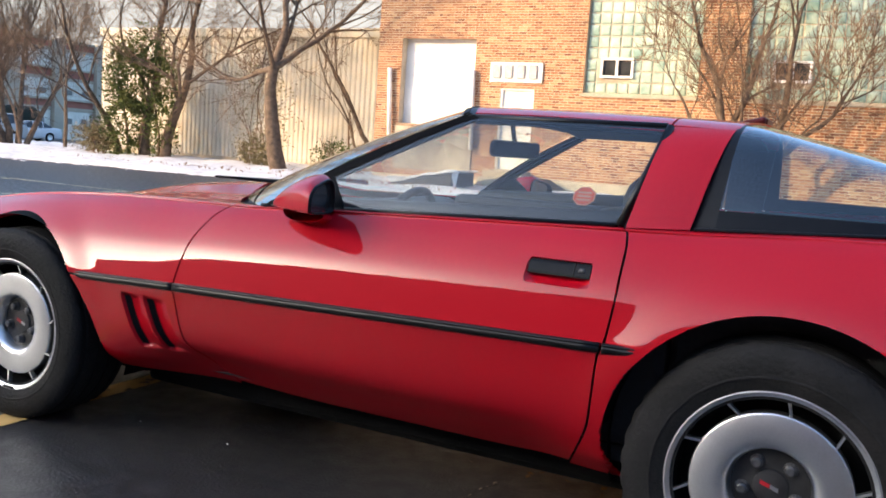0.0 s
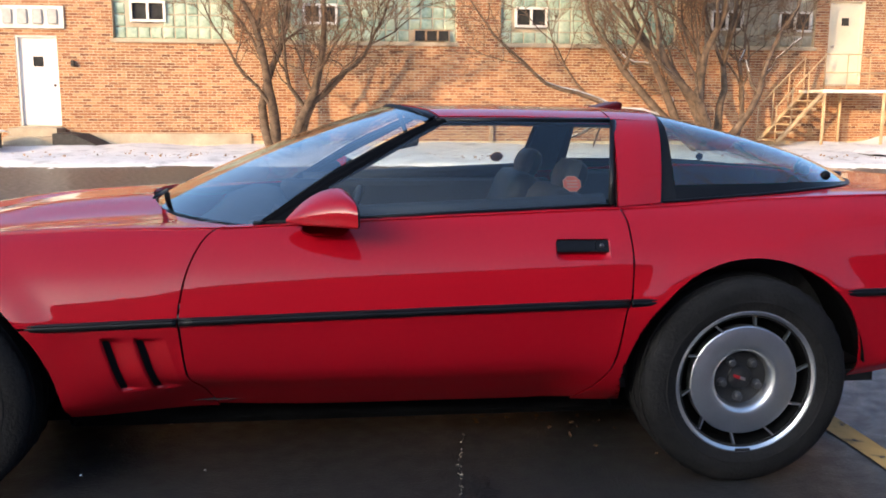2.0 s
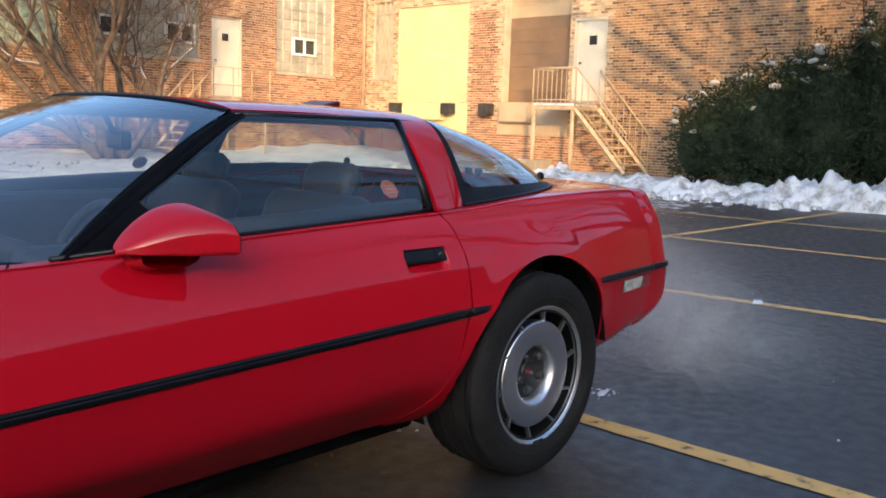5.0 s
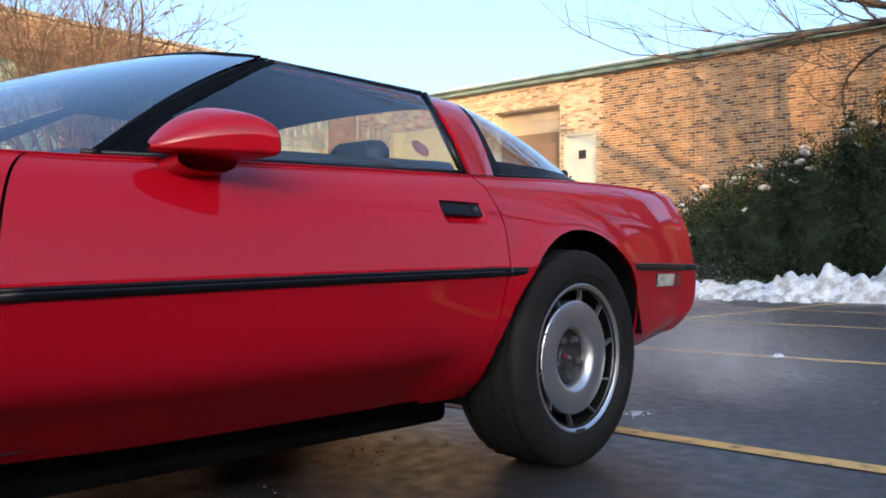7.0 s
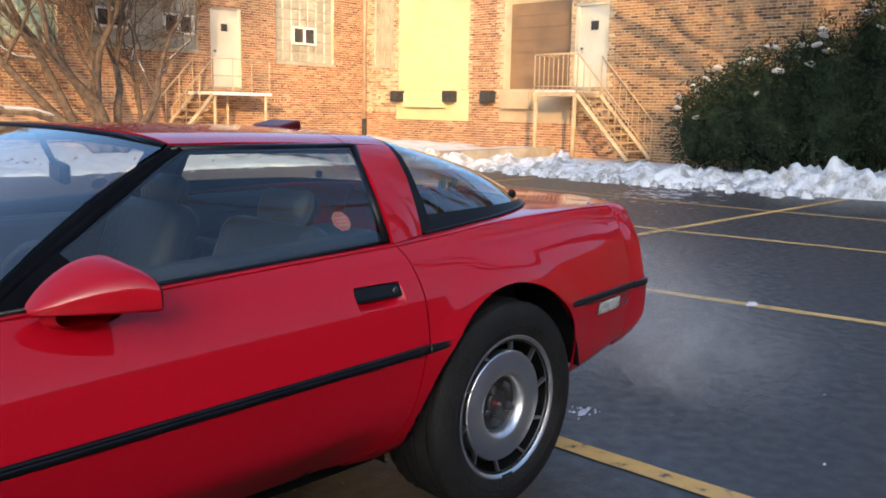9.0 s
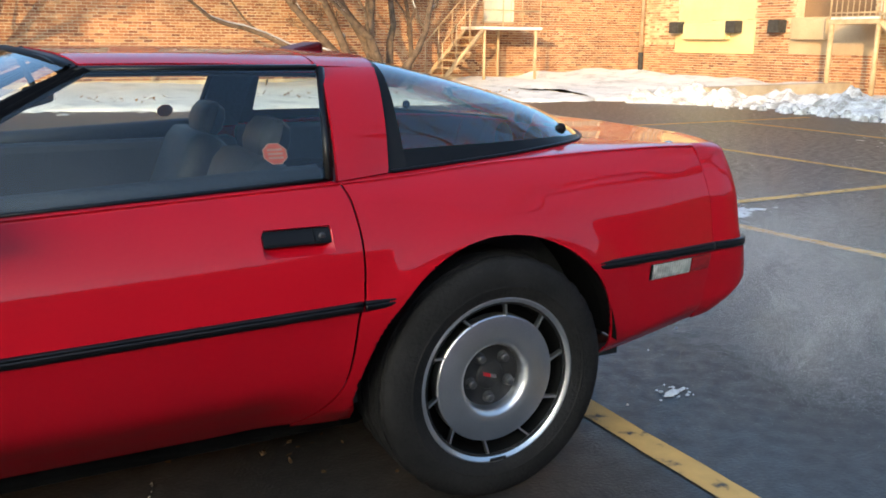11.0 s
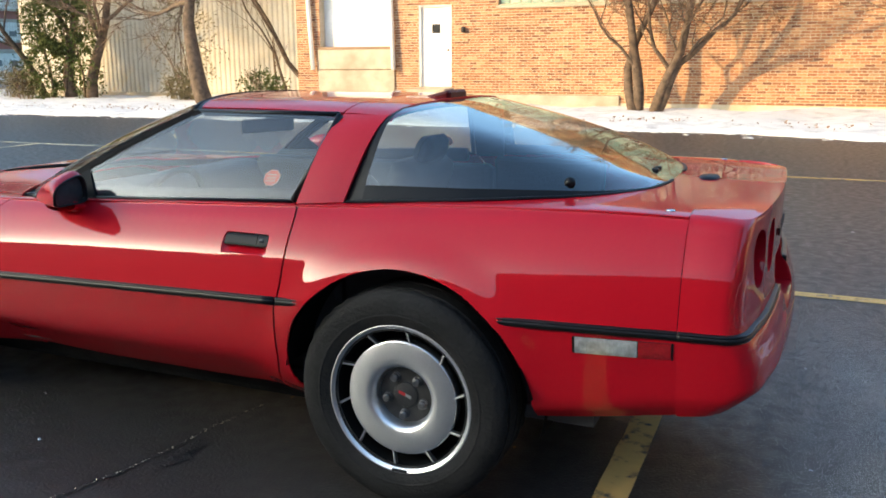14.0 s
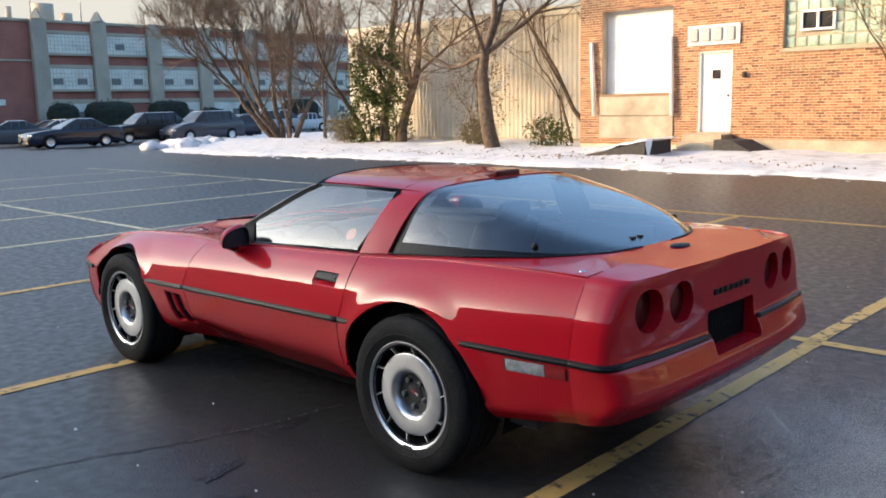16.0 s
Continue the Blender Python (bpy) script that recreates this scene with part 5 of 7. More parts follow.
me = bpy.data.meshes.new("exhaust_steam")
me.vertices.add(3 * len(cen))
me.loops.add(3 * len(cen))
me.polygons.add(len(cen))
me.vertices.foreach_set("co", (cen[:, None, :] + tri).reshape(-1).astype(np.float32))
me.loops.foreach_set("vertex_index", np.arange(3 * len(cen), dtype=np.int32))
me.polygons.foreach_set("loop_start", np.arange(0, 3 * len(cen), 3, dtype=np.int32))
me.update(calc_edges=True)
me.materials.append(STEAM)
tagged(new("exhaust_steam", me), "thin white exhaust steam drifting behind the car", "steam", kind="stuff")
# round storm drain
dr = thing("storm_drain", "rusty round iron drain grate set in the asphalt", "drain", at=(4.09, 1.46, 0.0))
v, fc = lathe([(0.30, 0.003), (0.30, 0.010), (0.27, 0.010), (0.265, 0.004)], 40, "z")
mesh_ob("rim", v, fc, IRON, dr)
v, fc = lathe([(0.265, 0.0035), (0.0005, 0.0035)], 40, "z")
mesh_ob("pit", v, fc, DARKWELL, dr)
for k in range(-5, 6):
    x = k * 0.047
    h = math.sqrt(max(0.0, 0.266 ** 2 - x * x))
    box("bar", (x - 0.013, -h, 0.004), (x + 0.013, h, 0.010), IRON, dr)
for y in (-0.09, 0.09):
    box("cross_bar", (-0.25, y - 0.012, 0.005), (0.25, y + 0.012, 0.011), IRON, dr)

# ---- snow ----
def snow_sheet(name, x0, x1, edge, far, nx, ny, height, material, label, seed):
    v, f = [], []
    for i in range(nx + 1):
        x = x0 + (x1 - x0) * i / nx
        y0 = edge(x) + 0.35 * noise.noise((x * 0.5, seed, 0)) + 0.18 * noise.noise((x * 2.3, seed, 4)) + 0.06 * noise.noise((x * 9, seed, 4))
        y1 = far(x)
        for j in range(ny + 1):
            u = j / ny
            y = y0 + (y1 - y0) * u ** 1.3
            z = ground_z(x, y) + height(x, u) * min(1, u * 9) ** 0.6 * (0.75 + 0.5 * noise.noise((x * 0.7, y * 0.7, seed))) + 0.025 * min(1, u * 12) * noise.noise((x * 3, y * 3, seed)) + 0.012 * min(1, u * 12) * noise.noise((x * 9, y * 9, seed))
            v.append((x, y, z if j else ground_z(x, y) - 0.01))
    for i in range(nx):
        for j in range(ny):
            f.append((i * (ny + 1) + j, (i + 1) * (ny + 1) + j, (i + 1) * (ny + 1) + j + 1, i * (ny + 1) + j + 1))
    return tagged(mesh_ob(name, v, f, material, smooth=True), label, "snow", kind="structure")


def verge_edge(x):
    """The asphalt's edge: straight along the building, then bending away round the far end of the verge."""
    return 13.25 - 0.9 * min(1, max(0, (x - 1) / 3)) + 0.12 * max(0.0, -22.0 - x) + 0.42 * max(0.0, -28.0 - x)


snow_sheet("snow_verge", -43, 11.5, verge_edge, lambda x: 19.0 if x > -11.8 else 22.0 if x > -26 else 32.0, 480, 44, lambda x, u: 0.10 + 0.10 * u, SNOW, "sunlit snow verge along the brick building", 3)
snow_sheet("snow_yard", 11.4, 18.2, lambda x: 12.2 - 1.4 * min(1, (x - 11.4) / 2.0), lambda x: 19.0, 70, 40, lambda x, u: 0.18 + 0.32 * min(1, (x - 11.4) / 4) * u, SNOW, "sunlit snow in front of the loading doors", 8)
snow_sheet("snow_bed", 13.6, 18.2, lambda x: 1.0, lambda x: 11.0, 50, 60, lambda x, u: 0.10, SNOW, "shaded snow round the evergreen bush", 9)


def heap(name, path, width, height, seed, material, label):
    """A ploughed ridge of lumpy snow along a path."""
    pts = [np.array(p, float) for p in path]
    n, m = 36 * (len(pts) - 1), 26
    v, f = [], []
    for i in range(n + 1):
        s = (len(pts) - 1) * i / n
        p = catmull(pts, s)
        q = catmull(pts, min(s + 0.02, len(pts) - 1)) - catmull(pts, max(s - 0.02, 0))
        nr = np.array((-q[1], q[0])) / np.hypot(*q)
        hh = height * (0.75 + 0.55 * noise.noise((s * 1.6, seed, 0))) * (1 + 0.75 * min(1.0, max(0.0, (4.0 - p[1]) / 1.6)))
        for j in range(m + 1):
            u = 2 * j / m - 1
            x, y = p + nr * u * width / 2 * (1 + 0.25 * noise.noise((s * 2, seed, u)))
            prof = max(0.0, 1 - abs(u) ** 2.2)
            b1 = noise.turbulence((x * 2.6, y * 2.6, seed), 3, False)
            b2 = abs(noise.noise((x * 4.5, y * 4.5, seed + 4)))
            b3 = abs(noise.noise((x * 17, y * 17, seed + 8)))
            z = hh * prof * (0.55 + 0.65 * b1) + prof ** 0.5 * (0.07 * (1 - abs(2 * b2 - 0.6)) * 0.8 + 0.022 * b3) - 0.05 + ground_z(x, y)
            v.append((x + 0.04 * noise.noise((x * 6, y * 6, 1)), y + 0.04 * noise.noise((x * 6, y * 6, 7)), z))
    for i in range(n):
        for j in range(m):
            f.append((i * (m + 1) + j, (i + 1) * (m + 1) + j, (i + 1) * (m + 1) + j + 1, i * (m + 1) + j + 1))
    return tagged(mesh_ob(name, v, f, material, smooth=True), label, "snow", kind="structure")


heap("snow_bank", ((12.2, 12.0), (13.2, 10.9), (14.0, 9.4), (14.1, 7.8), (14.0, 6.2), (13.9, 4.8), (14.0, 3.3), (14.2, 1.8), (14.6, 0.3), (15.2, -1.2)), 1.8, 0.50, 2, DIRTSNOW, "lumpy grey-white ploughed snow bank")
rl = random.Random(19)
bm = bmesh.new()
for k in range(70):
    q = rl.random()
    x, y = -30.4 - 9.0 * q + rl.gauss(0, 0.35), 15.9 + 6.6 * q + rl.gauss(0, 0.45)
    r = rl.uniform(0.18, 0.44) * (1.1 - 0.4 * q)
    bmesh.ops.create_icosphere(bm, subdivisions=2, radius=1, matrix=Matrix.Translation((x, y, ground_z(x, y) + 0.05)) @ Matrix.Diagonal((r * 1.3, r * 1.2, r * 0.85, 1)))
for q in bm.verts:
    q.co += Vector((1, 1, 0.8)) * (0.14 * noise.noise(q.co * 2.2) + 0.10 * noise.noise(q.co * 6))
tagged(part("snow_bank", bm, SNOW, smooth=True), "ploughed snow heap at the end of the verge", "snow", kind="structure")
v, f = [], []
rng = random.Random(11)
for k in range(260):
    t = rng.random()
    x, y = 13.0 + rng.uniform(-0.6, 1.0), 2.5 + 9 * t
    r = rng.uniform(0.03, 0.11)
    b0 = len(v)
    ring = [(x + r * math.cos(a) * rng.uniform(0.7, 1.2), y + r * math.sin(a) * rng.uniform(0.7, 1.2), 0.0) for a in np.linspace(0, 5.2, 6)]
    top = [(x + (p[0] - x) * 0.6, y + (p[1] - y) * 0.6, r * rng.uniform(0.7, 1.2)) for p in ring]
    v += ring + top
    f += [(b0 + q, b0 + (q + 1) % 6, b0 + 6 + (q + 1) % 6, b0 + 6 + q) for q in range(6)] + [tuple(range(b0 + 6, b0 + 12))]
for k in range(170):
    x = rng.uniform(-26, 11)
    y = verge_edge(x) + rng.gauss(0.0, 0.28)
    r = rng.uniform(0.02, 0.08)
    b0 = len(v)
    ring = [(x + r * 1.5 * math.cos(a) * rng.uniform(0.7, 1.2), y + r * math.sin(a) * rng.uniform(0.7, 1.2), ground_z(x, y)) for a in np.linspace(0, 5.2, 6)]
    top = [(x + (p[0] - x) * 0.6, y + (p[1] - y) * 0.6, ground_z(x, y) + r * rng.uniform(0.15, 0.45)) for p in ring]
    v += ring + top
    f += [(b0 + q, b0 + (q + 1) % 6, b0 + 6 + (q + 1) % 6, b0 + 6 + q) for q in range(6)] + [tuple(range(b0 + 6, b0 + 12))]
tagged(mesh_ob("snow_lumps", v, f, DIRTSNOW, smooth=True), "loose lumps of dirty snow", "snow", kind="stuff")
for x, y, s in ((-9.6, 13.7, 0.45), (-10.0, 13.9, 0.3), (-14.9, 14.2, 0.5), (-13.7, 14.0, 0.4), (5.0, 13.0, 0.7), (6.2, 13.1, 0.5), (9.5, 12.5, 0.5), (-0.8, 13.8, 0.4), (-11.6, 13.5, 0.6), (-7.8, 13.6, 0.5), (-5.2, 13.5, 0.7), (-3.2, 13.6, 0.4), (-17.5, 13.9, 0.6), (2.2, 13.0, 0.5), (-8.8, 14.6, 0.5), (-12.6, 15.4, 0.6)):
    v, f = [], []
    for k in range(34):
        px, py = x + rng.gauss(0, s * 1.3), y + abs(rng.gauss(0, s * 1.7))
        pz = 0.13 + rng.uniform(0, 0.06)
        d = Vector((rng.gauss(0, 1), rng.gauss(0, 1), rng.gauss(0, 0.4))).normalized() * 0.035
        e = Vector((rng.gauss(0, 1), rng.gauss(0, 1), rng.gauss(0, 0.6))).normalized() * 0.025
        b0 = len(v)
        c = Vector((px, py, pz))
        v += [c - d, c + e, c + d, c - e]
        f.append((b0, b0 + 1, b0 + 2, b0 + 3))
    tagged(mesh_ob("leaf_litter", v, f, LITTER), "clump of brown dead leaves lying on the snow", "dead leaves", kind="stuff")

# ---- brick buildings ----
BL, BH, GAPM = 0.200, 0.0545, 0.0132


def in_any(rects, u, w):
    return any(a < u < b and c < w < d for a, b, c, d in rects)


def wall_slab(name, to_world, u0, u1, w0, w1, holes, material, label, thick=0.35):
    us = sorted({u0, u1, *[h[k] for h in holes for k in (0, 1) if u0 < h[k] < u1]})
    ws_ = sorted({w0, w1, *[h[k] for h in holes for k in (2, 3) if w0 < h[k] < w1]})
    bm = bmesh.new()
    for a, b in zip(us, us[1:]):
        for c, d in zip(ws_, ws_[1:]):
            if not in_any(holes, (a + b) / 2, (c + d) / 2):
                p = [to_world(x, y, z) for z in (0, -thick) for x, y in ((a, c), (b, c), (b, d), (a, d))]
                vs = [bm.verts.new(q) for q in p]
                for fc in ((0, 1, 2, 3), (7, 6, 5, 4), (0, 4, 5, 1), (1, 5, 6, 2), (2, 6, 7, 3), (3, 7, 4, 0)):
                    bm.faces.new([vs[k] for k in fc])
    bmesh.ops.recalc_face_normals(bm, faces=bm.faces)
    return tagged(part(name, bm, material), label, "wall", kind="structure")


def bricks(to_world, u0, u1, w0, w1, holes, seed, out=0.007):
    """Boxes of a running bond, cut at the openings: lists of (u0, u1, w0, w1, proud)."""
    r = random.Random(seed)
    res = []
    rows = int((w1 - w0) / (BH + GAPM))
    for k in range(rows):
        z0 = w0 + k * (BH + GAPM)
        z1 = z0 + BH
        zc = (z0 + z1) / 2
        header = k % 6 == 5
        step = (BL / 2 if header else BL) + GAPM
        cuts = sorted([(h[0], h[1]) for h in holes if h[2] < zc < h[3]])
        spans, at0 = [], u0
        for a, b in cuts:
            if a > at0:
                spans.append((at0, min(a, u1)))
            at0 = max(at0, b)
        if at0 < u1:
            spans.append((at0, u1))
        off = (k % 2) * step / 2
        for a, b in spans:
            q = math.floor((a - u0 - off) / step)
            x = u0 + off + q * step
            while x < b:
                xa, xb = max(x, a), min(x + step - GAPM, b)
                if xb - xa > 0.02:
                    res.append((xa, xb, z0, z1, out + r.uniform(-0.003, 0.004)))
                x += step
    return res


def brick_mesh(name, items, to_world, material, parent, label, kind="stuff"):
    v, f = [], []
    for a, b, c, d, o in items:
        k = len(v)
        v += [to_world(a, c, 0), to_world(b, c, 0), to_world(b, d, 0), to_world(a, d, 0), to_world(a + 0.002, c + 0.002, o), to_world(b - 0.002, c + 0.002, o), to_world(b - 0.002, d - 0.002, o), to_world(a + 0.002, d - 0.002, o)]
        f += [(k + 4, k + 5, k + 6, k + 7), (k, k + 1, k + 5, k + 4), (k + 1, k + 2, k + 6, k + 5), (k + 2, k + 3, k + 7, k + 6), (k + 3, k, k + 4, k + 7)]
    ob = mesh_ob(name, v, f, material, parent, label)
    if kind:
        ob["kind"] = kind
    return ob


YA, XB = 18.97, 18.2


def wa(u, w, o):
    return (u, YA - o, w)


def wb(u, w, o):
    return (XB - o, u, w)


ROLL1 = (-10.98, -8.70, 1.67, 4.05)
DOOR1 = (-7.90, -6.94, 0.60, 2.75)
DOOR2 = (12.58, 13.56, 1.74, 3.92)
PANELS = ((-5.62, -2.75, 2.70, 5.3), (-1.70, 2.72, 2.70, 5.3), (3.85, 8.42, 2.70, 5.3), (9.20, 12.20, 2.70, 5.3), (14.75, 16.92, 2.55, 5.3))
holesA = [ROLL1, DOOR1, DOOR2, *PANELS]
ROLL2 = (14.50, 17.40, 1.80, 4.65)
ROLL3 = (10.98, 13.20, 1.83, 4.80)
DOOR3 = (9.85, 10.85, 1.88, 3.97)
SLIT = (17.62, 18.52, 2.58, 4.9)
holesB = [ROLL2, ROLL3, DOOR3, SLIT]
wall_n = wall_slab("wall_north", wa, -11.75, 18.2, -0.3, 6.42, holesA, MORTAR, "sunlit red brick factory wall with glass-block panels")
wall_e = wall_slab("wall_east", wb, -14.0, 18.97, -0.3, 5.45, holesB, MORTAR, "sunlit buff brick wall with loading doors")
for nm, lo, hi in (("wall_north_end", (-11.75, 19.33, -0.3), (-11.4, 40, 6.42)), ("wall_east_back", (18.56, 19.0, -0.3), (18.9, 40, 6.42))):
    tagged(box(nm, lo, hi, MORTAR), "plain brick end wall", "wall", kind="structure")
tagged(box("roof_north", (-11.75, 19.32, 6.1), (18.5, 40, 6.25), COPING), "flat factory roof", "roof", kind="structure")
tagged(box("roof_east", (18.55, -14, 5.1), (40, 19.3, 5.25), COPING), "flat low roof", "roof", kind="structure")
items = bricks(wa, -11.75, 18.2, 0.24, 6.36, holesA, 1)
near = [b for b in items if -8.6 < b[0] < -5.9 and 0.6 < b[2] < 2.9]
near_ids = set(map(id, near[:300]))
brick_mesh("brick_courses", [b for b in items if id(b) not in near_ids], wa, BRICK_A, wall_n, "orange-red bricks in running bond")
itemsB = bricks(wb, -14.0, 18.97, 0.0, 5.44, holesB, 2)
brick_mesh("brick_courses", [b for b in itemsB if b[0] < 9.66], wb, BRICK_B, wall_e, "buff bricks with dark headers")
brick_mesh("brick_courses", [b for b in itemsB if b[0] >= 9.66 and b[2] > 1.1 and not (13.3 < b[0] < 14.3 and b[2] < 4.4)], wb, BRICK_PALE, wall_e, "pale bricks round the loading doors")
brick_mesh("brick_courses", [b for b in itemsB if b[0] >= 9.66 and (b[2] <= 1.1 or (13.3 < b[0] < 14.3 and b[2] < 4.4))], wb, BRICK_A, wall_e, "red bricks below the loading doors")
# copings, plinth, downspout
tagged(box("coping_north", (-11.85, 18.88, 6.40), (18.55, 19.4, 6.50), CONCRETE, None, 0.01), "thin stone coping along the wall top", "coping", kind="structure")
fas = thing("roof_fascia", "weathered green metal roof edge with snow lying on it", "fascia", kind="structure")
box("fascia_board", (18.02, -14, 5.43), (18.24, 18.6, 5.56), COPING, fas, 0.01)
box("fascia_lip", (17.94, -14, 5.54), (18.5, 18.6, 5.60), COPING, fas, 0.01)
v, f = [], []
for i in range(241):
    y = -14 + 32.5 * i / 240
    h = max(0.008, 0.04 + 0.06 * noise.noise((y * 0.6, 0, 2)))
    v += [(17.97, y, 5.601), (18.0, y, 5.60 + h), (18.4, y, 5.60 + h * 1.5), (19.5, y, 5.61)]
    if i:
        f += [(4 * i - 4 + q, 4 * i + q, 4 * i + q + 1, 4 * i - 3 + q) for q in range(3)]
mesh_ob("roof_snow", v, f, SNOW, fas, "snow along the roof edge", True)
tagged(box("plinth_north", (-6.5, 18.90, -0.2), (-2.4, 18.975, 0.42), CONCRETE, None, 0.01), "pale concrete plinth at the wall foot", "plinth", kind="structure")
sp = thing("downspout", "square metal downspout in the inner corner", "downspout")
tube("pipe", (18.08, 18.84, 0.9), (18.08, 18.84, 6.3), 0.06, SPOUTMAT, sp, 12)
tube("boot", (18.08, 18.84, 0.3), (18.08, 18.84, 0.9), 0.075, DOCKRUBBER, sp, 12)
for z in (1.1, 2.6, 4.4):
    tube("strap", (18.08, 18.84, z), (18.08, 18.84, z + 0.05), 0.075, SPOUTMAT, sp, 12)
tagged(box("wall_stub", (3.58, 18.86, 0.25), (3.68, 18.975, 0.95), SPOUTMAT, None, 0.01), "short rusty pipe stub on the wall", "pipe")

# glass-block panels with small sliding windows
def sliding_window(name, u0, u1, w0, w1, to_world, o=0.03):
    wn_ = thing(name, "small white two-pane sliding window in the glass-block wall", "window", "small windows", "structure")
    bm = bmesh.new()
    fr = 0.055

    def bx(a, b, c, d, o0, o1):
        p, q = Vector(to_world(a, c, o0)), Vector(to_world(b, d, o1))
        add_box(bm, [min(x, y) for x, y in zip(p, q)], [max(x, y) for x, y in zip(p, q)])
    bx(u0, u1, w0, w0 + fr, -0.15, o)
    bx(u0, u1, w1 - fr, w1, -0.15, o)
    bx(u0, u0 + fr, w0 + fr, w1 - fr, -0.15, o)
    bx(u1 - fr, u1, w0 + fr, w1 - fr, -0.15, o)
    bx((u0 + u1) / 2 - 0.03, (u0 + u1) / 2 + 0.03, w0 + fr, w1 - fr, -0.15, o - 0.005)
    part("window_frame", bm, WHITEDOOR, wn_, "white window frame")
    for a, b in ((u0 + fr, (u0 + u1) / 2 - 0.03), ((u0 + u1) / 2 + 0.03, u1 - fr)):
        bm = bmesh.new()
        bx(a, b, w0 + fr, w1 - fr, -0.05, -0.04)
        part("pane", bm, DARKPANE, wn_)
    return wn_


WINDOWS = ((-5.22, -4.38, 3.10, 3.60), (-1.08, -0.24, 3.10, 3.60), (4.22, 5.06, 3.10, 3.60), (9.38, 10.25, 3.10, 3.60), (11.22, 12.12, 3.08, 3.60), (15.40, 16.28, 3.07, 3.59))
VENTGRILLE = (1.67, 2.56, 2.72, 3.0)
for k, (a, b, c, d) in enumerate(PANELS):
    grey = k >= 3
    mt = GLASSGREY if grey else GLASSBLOCK
    pn = tagged(box("glass_block_panel", (a - 0.01, YA + 0.13, c - 0.02), (b + 0.01, YA + 0.19, d), CONCRETE), "greenish glass-block window panel set in brick" if not grey else "greyed glass-block window panel set in brick", "glass blocks", kind="structure")
    holes = [w for w in WINDOWS if a < w[0] < b] + ([VENTGRILLE] if a < 2 < b else [])
    size = 0.295
    v, f = [], []
    nu, nw = round((b - a) / size), round((d - c) / size)
    for i in range(nu):
        for j in range(nw):
            ua, ub = a + (b - a) * i / nu + 0.007, a + (b - a) * (i + 1) / nu - 0.007
            wa_, wb_ = c + (d - c) * j / nw + 0.007, c + (d - c) * (j + 1) / nw - 0.007
            if any(h[0] - 0.2 < (ua + ub) / 2 < h[1] + 0.2 and h[2] - 0.1 < (wa_ + wb_) / 2 < h[3] + 0.1 and ua < h[1] and ub > h[0] and wa_ < h[3] and wb_ > h[2] and h[0] <= (ua + ub) / 2 <= h[1] and h[2] <= (wa_ + wb_) / 2 <= h[3] for h in holes):
                continue
            b0 = len(v)
            rr = 0.03
            v += [(ua, YA + 0.135, wa_), (ub, YA + 0.135, wa_), (ub, YA + 0.135, wb_), (ua, YA + 0.135, wb_), (ua + rr, YA + 0.105, wa_ + rr), (ub - rr, YA + 0.105, wa_ + rr), (ub - rr, YA + 0.105, wb_ - rr), (ua + rr, YA + 0.105, wb_ - rr), ((ua + ub) / 2, YA + 0.095, (wa_ + wb_) / 2)]
            f += [(b0 + q, b0 + (q + 1) % 4, b0 + 4 + (q + 1) % 4, b0 + 4 + q) for q in range(4)] + [(b0 + 4 + q, b0 + 4 + (q + 1) % 4, b0 + 8) for q in range(4)]
    ob = mesh_ob("glass_blocks", v, f, mt, pn, smooth=False)
    ob["kind"] = "stuff"
    tagged(box("window_sill", (a - 0.05, YA - 0.05, c - 0.10), (b + 0.05, YA + 0.14, c - 0.01), CONCRETE, None, 0.01), "weathered concrete sill below the glass blocks", "sill", kind="structure")
for k, w in enumerate(WINDOWS):
    sliding_window("window_%d" % (k + 1), *w, lambda u, z, o: (u, YA - o + 0.06, z))
vg = thing("vent_window", "row of three small dark panes under the glass blocks", "window", kind="structure")
for k in range(3):
    a = VENTGRILLE[0] + k * 0.297
    box("pane", (a + 0.02, YA + 0.06, 2.74), (a + 0.277, YA + 0.09, 2.98), DARKPANE, vg)
    for q in (a, a + 0.28):
        box("window_frame", (q - 0.012, YA + 0.03, 2.72), (q + 0.022, YA + 0.12, 3.0), SPOUTMAT, vg)
box("window_frame", (VENTGRILLE[0], YA + 0.03, 2.98), (VENTGRILLE[1], YA + 0.12, 3.01), SPOUTMAT, vg)


